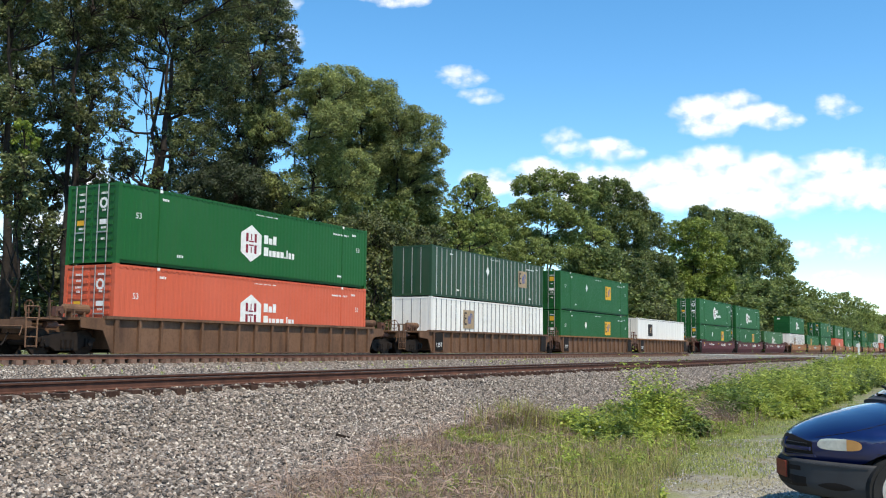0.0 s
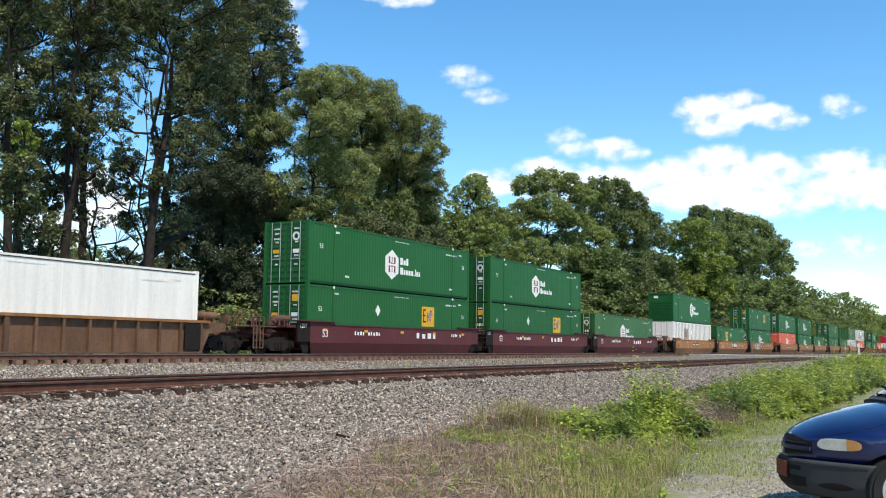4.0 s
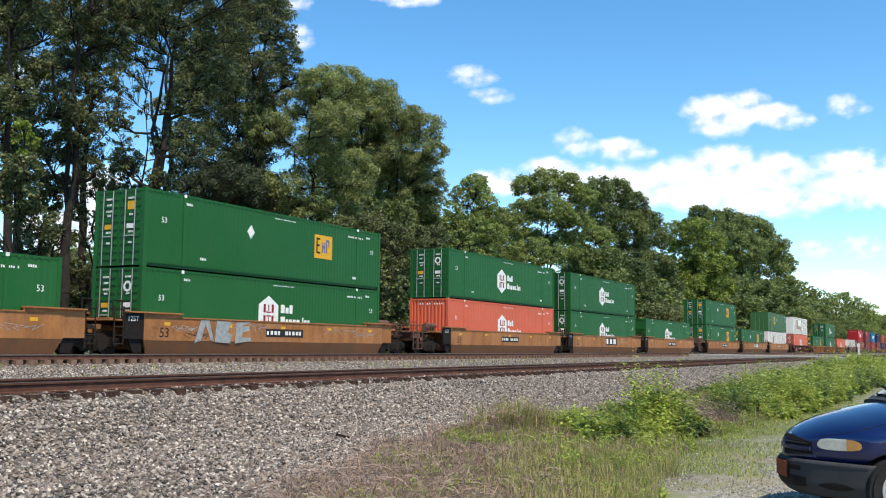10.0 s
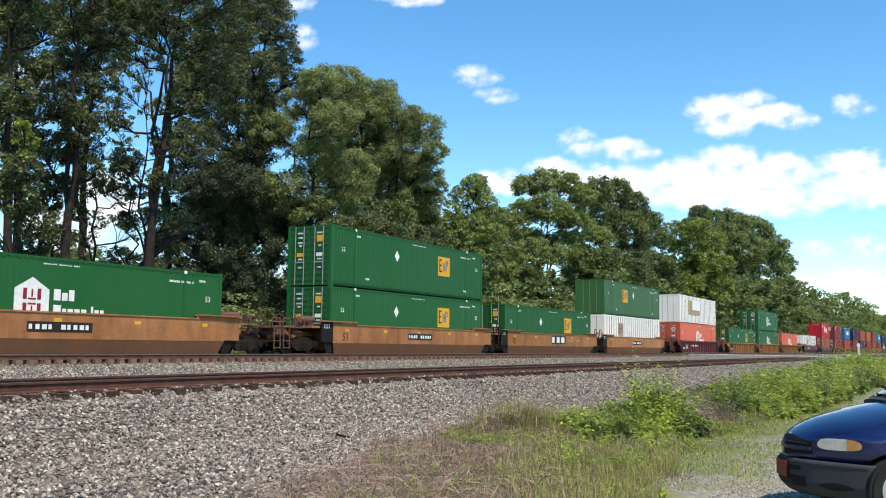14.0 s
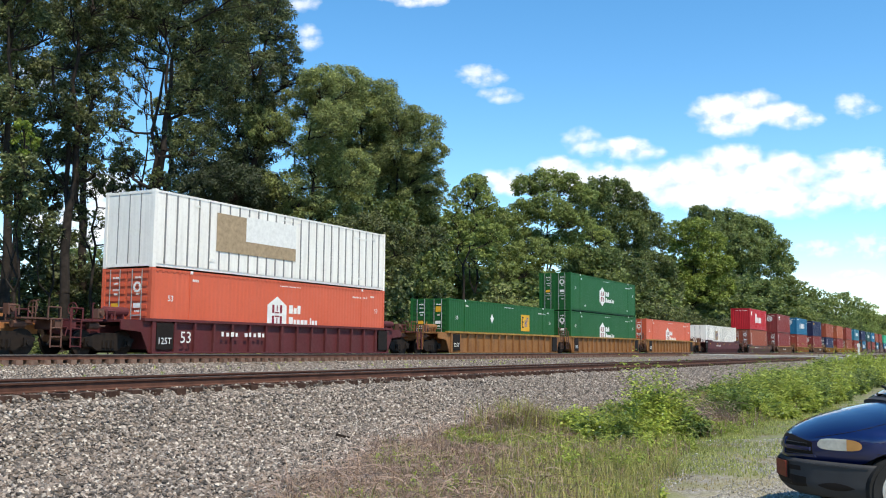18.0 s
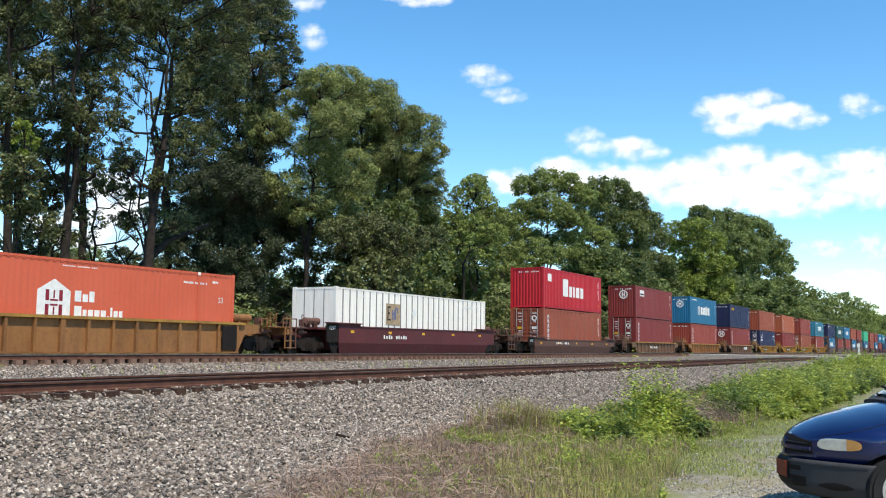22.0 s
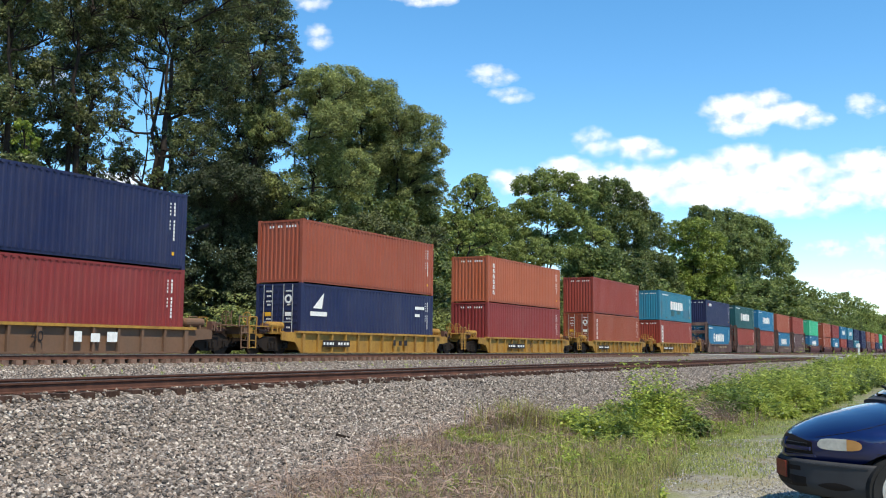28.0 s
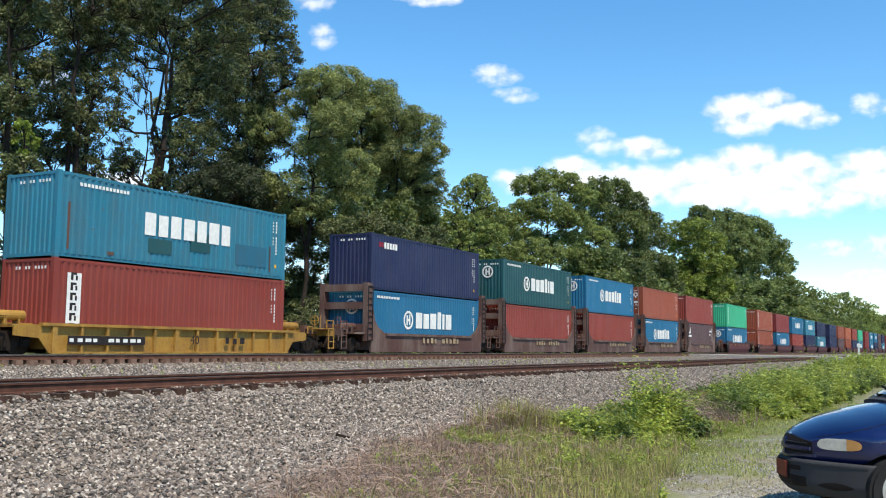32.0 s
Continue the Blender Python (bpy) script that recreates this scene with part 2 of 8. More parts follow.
def mesh_of(key, material, build):
    """One mesh for each shape and material; alike parts share it."""
    k = (key, material.name)
    if k not in MESHES:
        bm = bmesh.new()
        build(bm)
        bmesh.ops.recalc_face_normals(bm, faces=bm.faces[:])
        me = bpy.data.meshes.new(str(key[0]))
        bm.to_mesh(me)
        bm.free()
        me.materials.append(material)
        MESHES[k] = me
    return MESHES[k]


def part(name, key, material, parent, build, at=(0, 0, 0), label="", turn=0.0):
    ob = new(name, mesh_of((name, *key), material, build))
    ob.parent = parent
    ob.location = at
    if turn:
        ob.rotation_euler = (0, 0, turn)
    return tagged(ob, label, kind="stuff" if name in ("stencil", "emblem_lettering", "door_marking", "door_emblem", "end_emblem", "graffiti") else "")


def boxpart(name, material, parent, x0, x1, y0, y1, z0, z1, label=""):
    w = tuple(round(v, 3) for v in (x1 - x0, y1 - y0, z1 - z0))
    return part(name, w, material, parent, lambda bm: box(bm, 0, w[0], 0, w[1], 0, w[2]), (x0, y0, z0), label)


def thing(name, label, category, group="", kind=""):
    ob = new(name)
    ob.empty_display_size = 0.3
    return tagged(ob, label, category, group, kind)


def raw_mesh(name, verts, faces, material, smooth=False):
    me = bpy.data.meshes.new(name)
    me.from_pydata(verts, [], faces)
    me.materials.append(material)
    if smooth:
        me.polygons.foreach_set("use_smooth", [True] * len(me.polygons))
    return me


TEXTS = {}


def text_part(words, size, material, parent, at, label=""):
    """Plain lettering on the near side of a thing."""
    k = (words, round(size, 2), material.name)
    if k not in TEXTS:
        cu = bpy.data.curves.new("lettering", "FONT")
        cu.body, cu.size, cu.extrude, cu.resolution_u = words, size, 0.003, 2
        tmp = new("lettering_source", cu)
        bpy.context.view_layer.update()
        me = bpy.data.meshes.new_from_object(tmp)
        bpy.data.objects.remove(tmp)
        bpy.data.curves.remove(cu)
        me.materials.clear()
        me.materials.append(material)
        TEXTS[k] = me
    ob = new("lettering", TEXTS[k])
    ob.parent = parent
    ob.location, ob.rotation_euler = at, (radians(90), 0, 0)
    return tagged(ob, label)

# ------------------------------------------------------------------ ground, one sheet to the horizon
PROFILE = ((-9999, -0.05), (3.0, 0.0), (8.0, 0.0), (9.6, 0.02), (10.4, 0.10), (12.3, 0.64), (12.72, 0.69), (12.88, 0.825), (15.25, 0.83), (15.9, 0.84), (20.0, 0.86), (25.5, 0.92), (26.2, 1.01), (29.4, 1.01),
           (30.8, 0.55), (33.0, 0.30), (60.0, 0.3), (9999, 0.3))


def ground_z(x, y):
    z = float(np.interp(y, [p[0] for p in PROFILE], [p[1] for p in PROFILE]))
    if 3.5 < y < 12.0:
        z += 0.05 * noise.noise((x * 0.25, y * 0.25, 3.0))
    return z


def steps(*spans):
    out = []
    for a, b, d in spans:
        out += list(np.arange(a, b, d))
    return out + [spans[-1][1]]


def build_ground():
    m, n, b = nodes_of("ground_cover")
    v = coords(n, shift=False)
    sep = n.nodes.new("ShaderNodeSeparateXYZ")
    n.links.new(v, sep.inputs[0])
    fine, mid = noise_tex(n, v, 14.0, 6, 0.7), noise_tex(n, v, 1.1, 5, 0.65)
    soil = mixc(n, ramp(n, fine, ((0.35, 0.0), (0.7, 1.0))), (0.10, 0.085, 0.045), (0.22, 0.19, 0.11))
    grass = mixc(n, ramp(n, mid, ((0.40, 0.0), (0.62, 1.0))), soil, mixc(n, fine, (0.06, 0.095, 0.02), (0.17, 0.22, 0.05)))
    # gravel of the yard where the van stands
    vo = n.nodes.new("ShaderNodeTexVoronoi")
    vo.inputs["Scale"].default_value = 28.0
    n.links.new(v, vo.inputs["Vector"])
    sc = n.nodes.new("ShaderNodeSeparateColor")
    n.links.new(vo.outputs["Color"], sc.inputs[0])
    yard = ramp(n, sc.outputs[0], ((0.0, (0.14, 0.13, 0.12)), (0.6, (0.27, 0.255, 0.235)), (1.0, (0.42, 0.40, 0.37))))
    yard = mixc(n, ramp(n, mid, ((0.40, 0.0), (0.58, 0.75))), yard, mixc(n, fine, (0.21, 0.19, 0.09), (0.36, 0.315, 0.175)))
    edge = n.nodes.new("ShaderNodeMath")
    edge.operation = "MULTIPLY_ADD"
    edge.inputs[1].default_value, edge.inputs[2].default_value = 2.2, -1.1
    n.links.new(mid, edge.inputs[0])
    add = n.nodes.new("ShaderNodeMath")
    n.links.new(sep.outputs[1], add.inputs[0])
    n.links.new(edge.outputs[0], add.inputs[1])
    mr = n.nodes.new("ShaderNodeMapRange")
    mr.inputs[1].default_value, mr.inputs[2].default_value = 2.5, 3.7
    n.links.new(add.outputs[0], mr.inputs[0])
    c = mixc(n, mr.outputs[0], yard, grass)
    n.links.new(c, b.inputs["Base Color"])
    b.inputs["Roughness"].default_value = 0.95
    bump(n, b, fine, 0.6, 0.03)
    xs = steps((-3000, -200, 400), (-200, -10, 38), (-10, 60, 1.0), (60, 200, 7), (200, 600, 40), (600, 3800, 400))
    ys = steps((-3000, -200, 400), (-200, -10, 38), (-10, 2, 2), (2, 34, 0.4), (34, 60, 6.5), (60, 200, 35), (200, 3800, 400))
    verts = [(x, y, ground_z(x, y) - (0.03 if 8 < y < 32 else 0.0)) for x in xs for y in ys]
    w = len(ys)
    faces = [(i * w + j, (i + 1) * w + j, (i + 1) * w + j + 1, i * w + j + 1) for i in range(len(xs) - 1) for j in range(w - 1)]
    tagged(new("ground", raw_mesh("ground", verts, faces, m, True)), "flat ground of soil, short grass and grey gravel", "ground", kind="stuff")


build_ground()


def ballast_edge(x):
    """Where the crushed stone ends towards the weeds."""
    return float(np.interp(x, (-3000, 3, 8.7, 13, 18, 23, 30, 45, 110, 4000), (3.0, 4.2, 6.2, 7.8, 8.7, 8.6, 8.6, 9.2, 10.2, 10.6))) + 0.5 * noise.noise((x * 0.7, 0.0, 7.0))


def build_ballast():
    xs = steps((-1200, -40, 58), (-40, 0, 4), (0, 50, 0.4), (50, 130, 2.0), (130, 400, 15), (400, 2800, 120))
    rows = np.linspace(0, 1, 70)
    verts, faces = [], []
    for x in xs:
        a = ballast_edge(x)
        for r in rows:
            y = a + (32.5 - a) * r
            z = ground_z(x, y) + (0.012 * noise.noise((x * 3, y * 3, 0.0)) + 0.012 if r > 0.02 else -0.05)
            verts.append((x, y, z))
    w = len(rows)
    faces = [(i * w + j, (i + 1) * w + j, (i + 1) * w + j + 1, i * w + j + 1) for i in range(len(xs) - 1) for j in range(w - 1)]
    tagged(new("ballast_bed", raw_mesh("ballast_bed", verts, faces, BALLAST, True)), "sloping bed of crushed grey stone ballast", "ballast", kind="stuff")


build_ballast()


def build_stones(yard):
    """Loose stones on the slope, each of its own shape and tone."""
    m, n, b = nodes_of("yard_stone" if yard else "crushed_stone")
    g = n.nodes.new("ShaderNodeNewGeometry")
    c = ramp(n, g.outputs["Random Per Island"], ((0.0, (0.030, 0.025, 0.020)), (0.18, (0.10, 0.088, 0.078)), (0.34, (0.17, 0.128, 0.098)), (0.52, (0.20, 0.172, 0.150)), (0.70, (0.28, 0.222, 0.178)), (0.88, (0.36, 0.318, 0.275)), (1.0, (0.58, 0.51, 0.43))))
    if yard:
        c = ramp(n, g.outputs["Random Per Island"], ((0.0, (0.16, 0.15, 0.135)), (0.5, (0.30, 0.285, 0.26)), (1.0, (0.52, 0.50, 0.46))))
    n.links.new(c, b.inputs["Base Color"])
    b.inputs["Roughness"].default_value = 0.9
    rng = np.random.default_rng(5)
    pts = []
    for x0, x1, y0, y1, per in ((4, 22, 9.0, 12.86, 380), (4, 18, 4.0, 9.0, 240), (22, 46, 9.0, 12.75, 150), (46, 84, 9.4, 12.75, 50), (9, 30, 15.3, 26.3, 60), (30, 60, 15.3, 26.3, 14), (9, 40, 12.9, 15.2, 22)):
        for _ in range(int((x1 - x0) * (y1 - y0) * per)):
            x, y = rng.uniform(x0, x1), rng.uniform(y0, y1)
            if y > ballast_edge(x) - 0.35 and y < x * 1.42 + 1.2:
                pts.append((x, y))
    if yard:
        pts = []
        for _ in range(16000):
            x, y = rng.uniform(8.5, 19), rng.uniform(1.0, 4.6)
            if noise.noise((x * 0.6, y * 0.9, 1.0)) > -0.2 and rng.random() < 1.4 - 0.35 * max(0.0, y - 2.0):
                pts.append((x, y))
    base = np.array(((1, 0, 0), (-1, 0, 0), (0, 1, 0), (0, -1, 0), (0, 0, 0.8), (0, 0, -0.6)), float)
    tri = np.array(((0, 2, 4), (2, 1, 4), (1, 3, 4), (3, 0, 4), (2, 0, 5), (1, 2, 5), (3, 1, 5), (0, 3, 5)))
    k = len(pts)
    size = rng.uniform(0.020, 0.044, (k, 1, 1)) * np.where(rng.random((k, 1, 1)) < 0.06, 1.25, 1.0)
    if yard:
        size *= 0.36
    sh = base[None] * rng.uniform(0.6, 1.3, (k, 6, 3)) * size
    a, t = rng.uniform(0, math.tau, k), rng.uniform(-1.1, 1.1, k)
    ca, sa, ct, st = np.cos(a), np.sin(a), np.cos(t), np.sin(t)
    x, y, z = sh[..., 0], sh[..., 1], sh[..., 2]
    y, z = y * ct[:, None] - z * st[:, None], y * st[:, None] + z * ct[:, None]
    x, y = x * ca[:, None] - y * sa[:, None], x * sa[:, None] + y * ca[:, None]
    zz = np.array([ground_z(px, py) for px, py in pts]) + 0.024
    zz -= 0.013 if yard else 0.0
    p = np.array(pts)
    vs = np.stack((x + p[:, :1], y + p[:, 1:], z + zz[:, None]), -1).reshape(-1, 3)
    fs = (tri[None] + (np.arange(k) * 6)[:, None, None]).reshape(-1, 3)
    name, words = ("yard_gravel", "pale grey gravel scattered over the yard") if yard else ("loose_stones", "loose crushed grey stones on the ballast slope")
    tagged(new(name, raw_mesh(name, vs.tolist(), fs.tolist(), m)), words, "gravel" if yard else "ballast stones", kind="stuff")


build_stones(False)
build_stones(True)


# ------------------------------------------------------------------ the two tracks
def build_track(name, yc, top, x0, x1, label):
    t = thing(name, label, "railway track", "railway tracks", "structure")
    for side in (-1, 1):
        def rail(bm, c=yc + side * 0.755):
            sec = ((-0.076, 0), (-0.076, 0.012), (-0.018, 0.032), (-0.011, 0.12), (-0.037, 0.135), (-0.037, 0.165), (0.037, 0.165), (0.037, 0.135), (0.011, 0.12), (0.018, 0.032), (0.076, 0.012), (0.076, 0))
            ring = [[bm.verts.new((x, c + s, top - 0.172 + h)) for s, h in sec] for x in (-1200, x0, x1, 2800)]
            for a, b in zip(ring, ring[1:]):
                for i in range(len(sec)):
                    j = (i + 1) % len(sec)
                    bm.faces.new((a[i], a[j], b[j], b[i]))
        r = part("rail", (name, side), RAIL_RUST, t, rail)
        boxpart("rail_head", RAIL_STEEL, t, -1200, 2800, yc + side * 0.755 - 0.034, yc + side * 0.755 + 0.034, top - 0.007, top)
    rng = random.Random(3)
    zt = top - 0.176
    x = x0
    far_v, far_f = [], []
    while x < 260:
        near = x0 <= x <= x1
        if near:
            o = boxpart("tie", TIE, t, x, x + 0.22, yc - 1.3, yc + 1.3, zt - 0.17, zt)
            o.location.y += rng.uniform(-0.05, 0.05)
            o.rotation_euler.z = rng.uniform(-0.02, 0.02)
            for s in (-0.755, 0.755):
                boxpart("tie_plate", RAIL_RUST, t, x + 0.02, x + 0.2, yc + s - 0.18, yc + s + 0.18, zt, zt + 0.012)
        else:
            k = len(far_v)
            far_v += [(x + a, yc + b, zt - 0.1 + c) for a in (0, 0.22) for b in (-1.3, 1.3) for c in (0, 0.1)]
            far_f += [tuple(k + i for i in f) for f in ((1, 5, 7, 3), (0, 4, 5, 1), (0, 1, 3, 2))]
        x += 0.52
    o = new("distant_ties", raw_mesh("distant_ties", far_v, far_f, TIE))
    o.parent = t
    tagged(o, kind="stuff")


build_track("track_1", YN, RAIL_NEAR, 7.0, 50.0, "empty track of worn steel rails on dark timber ties")
build_track("track_2", YC, RAIL_FAR, 16.0, 50.0, "raised track of rusty steel rails under the freight train")


def build_stored_rail():
    """A rusty rail laid on timbers along the near side of the train's track."""
    t = thing("stored_rail", "rusty steel rail lying on timbers along the track", "rail")
    y, top = 25.86, 1.285

    def rail(bm):
        sec = ((-0.076, 0), (-0.076, 0.012), (-0.018, 0.032), (-0.011, 0.12), (-0.037, 0.135), (-0.037, 0.165), (0.037, 0.165), (0.037, 0.135), (0.011, 0.12), (0.018, 0.032), (0.076, 0.012), (0.076, 0))
        ring = [[bm.verts.new((x, y + s, top - 0.165 + h)) for s, h in sec] for x in (-300, 10, 60, 900)]
        for a, b in zip(ring, ring[1:]):
            for i in range(len(sec)):
                j = (i + 1) % len(sec)
                bm.faces.new((a[i], a[j], b[j], b[i]))
    part("rail", ("stored",), RAIL_RUST, t, rail)
    boxpart("rail_head", RAIL_STEEL, t, -300, 900, y - 0.039, y + 0.034, top - 0.03, top + 0.003)
    rng = random.Random(6)
    x = 14.0
    while x < 42:
        w = rng.uniform(0.2, 0.26)
        boxpart("timber", TIMBER, t, x, x + round(w, 2), y - rng.choice((0.2, 0.24, 0.28)), y + 0.17, top - 0.33, top - 0.166)
        x += 0.52
    v, f = [], []
    while x < 200:
        k = len(v)
        v += [(x + a, y + b, top - 0.33 + c) for a in (0, 0.22) for b in (-0.2, 0.15) for c in (0, 0.164)]
        f += [tuple(k + i for i in q) for q in ((1, 5, 7, 3), (0, 4, 5, 1), (0, 1, 3, 2))]
        x += 0.52
    o = new("distant_timbers", raw_mesh("distant_timbers", v, f, TIMBER))
    o.parent = t
    tagged(o, kind="stuff")


build_stored_rail()


# ------------------------------------------------------------------ trees
def grow(seed, high, wide, leaves, leaf, low=0.25, clumps=34, lean=0.0, tight=0.34, stout=1.0):
    """Trunk with limbs, and a crown of leaf clusters round the limb ends. Returns the two lists of geometry."""
    rng = random.Random(seed)
    tv, tf = [], []

    def limb(a, b, r0, r1, sides=6):
        a, b = Vector(a), Vector(b)
        q = (b - a).to_track_quat("Z", "Y")
        k = len(tv)
        for p, r in ((a, r0), (b, r1)):
            for i in range(sides):
                tv.append(tuple(p + q @ Vector((r * math.cos(i * math.tau / sides), r * math.sin(i * math.tau / sides), 0))))
        for i in range(sides):
            j = (i + 1) % sides
            tf.append((k + i, k + j, k + sides + j, k + sides + i))

    r0 = high * 0.015 * stout
    fork = Vector((rng.uniform(-0.4, 0.4) + lean, rng.uniform(-0.4, 0.4), high * 0.24))
    limb((0, 0, -0.3), fork * 0.5, r0, r0 * 0.88, 10)
    limb(fork * 0.5, fork, r0 * 0.88, r0 * 0.8, 10)
    spine = []
    leaders = 5
    for i in range(leaders):
        an = i * math.tau / (leaders - 1) + rng.uniform(-0.5, 0.5)
        out = wide * (0.08 if i == leaders - 1 else rng.uniform(0.35, 0.6))
        end = Vector((math.cos(an) * out, math.sin(an) * out, high * rng.uniform(0.78, 0.96)))
        p, r = fork.copy(), r0 * rng.uniform(0.45, 0.72)
        for k in range(1, 7):
            f = k / 6
            q = fork.lerp(end, f) + Vector((rng.uniform(-0.3, 0.3), rng.uniform(-0.3, 0.3), 0)) * (1 if k < 6 else 0)
            limb(p, q, r, r * 0.78, 7)
            p, r = q, r * 0.78
            spine.append((p.copy(), r))
    tips = []
    for i in range(clumps):
        h = low + (1.0 - low) * ((i + rng.random()) / clumps) ** 0.85
        prof = math.sin(math.pi * min(1.0, (h - low) / (1.0 - low) * 0.80 + 0.17)) ** 0.55
        ang = i * 2.399 + rng.uniform(-0.5, 0.5)
        rad = wide * prof * (rng.uniform(0.4, 0.7) if i % 3 == 0 else rng.uniform(0.75, 1.02))
        end = Vector((math.cos(ang) * rad, math.sin(ang) * rad, high * h * rng.uniform(0.95, 1.01)))
        base, br = min(spine, key=lambda s: (s[0] - end).length + (4.0 if s[0].z > end.z - 0.3 else 0.0))
        midp = base.lerp(end, 0.55) + Vector((rng.uniform(-0.3, 0.3), rng.uniform(-0.3, 0.3), rng.uniform(-0.3, 0.4)))
        limb(base, midp, min(br * 0.8, 0.16), min(br * 0.5, 0.09), 6)
        limb(midp, end, min(br * 0.5, 0.09), 0.02, 5)
        tips.append((end, rng.uniform(0.75, 1.3)))
        for _ in range(2):
            e2 = midp + Vector((rng.uniform(-1, 1), rng.uniform(-1, 1), rng.uniform(-0.3, 0.8))) * wide * 0.38
            limb(midp, e2, min(br * 0.3, 0.05), 0.015, 4)
            tips.append((e2, rng.uniform(0.5, 0.95)))
    g = np.random.default_rng(seed)
    # every limb end carries a flat tuft of smaller tufts, with gaps between them
    subs, size = [], []
    for end, s in tips:
        for _ in range(6):
            d = g.normal(size=3)
            d /= np.linalg.norm(d)
            subs.append(np.array(tuple(end)) + d * np.array((1.0, 1.0, 0.5)) * wide * tight * s * g.uniform(0.5, 1.0))
            size.append(wide * tight * s * g.uniform(0.34, 0.62))
    c, s = np.array(subs), np.array(size)
    which = g.choice(len(s), leaves, p=s ** 2 / (s ** 2).sum())
    d = g.normal(size=(leaves, 3)) + np.array((0, 0, 0.35))
    d /= np.linalg.norm(d, axis=1)[:, None]
    rr = g.random(leaves) ** 0.25
    pos = c[which] + d * (rr * s[which])[:, None] * np.array((1.0, 1.0, 0.72))
    # each leaf cluster: a small folded blade pair that faces out of its tuft
    nrm = d + g.normal(size=(leaves, 3)) * 0.42 + np.array((0, 0, 0.45))
    nrm /= np.linalg.norm(nrm, axis=1)[:, None]
    t1 = np.cross(nrm, g.normal(size=(leaves, 3)))
    t1 /= np.linalg.norm(t1, axis=1)[:, None] + 1e-9
    t2 = np.cross(nrm, t1)
    sz = (leaf * g.uniform(0.6, 1.35, leaves))[:, None]
    a, b2 = pos - t1 * sz, pos + t1 * sz
    m1, m2 = pos + t2 * sz * 0.72 + nrm * sz * 0.18, pos - t2 * sz * 0.72 + nrm * sz * 0.1
    lv = np.stack((a, m1, b2, m2), 1).reshape(-1, 3)
    lf = np.arange(leaves * 4).reshape(-1, 4)
    return tv, tf, lv, lf


def tree_kind(key, leaf_mat, *args, **kw):
    tv, tf, lv, lf = grow(*args, **kw)
    return raw_mesh("trunk", tv, tf, BARK, True), raw_mesh("crown", lv.tolist(), lf.tolist(), leaf_mat)


def plant(kind, x, y, turn, size, label, name="tree", category="tree", group="trackside trees", squash=1.0):
    t = thing(name, label, category, group)
    t.location = (x, y, 0.25)
    t.rotation_euler = (0, 0, radians(turn))
    t.scale = (size * squash, size * squash, size)
    for nm, me in zip(("trunk", "crown"), kind):
        o = new(nm, me)
        o.parent = t
    return t


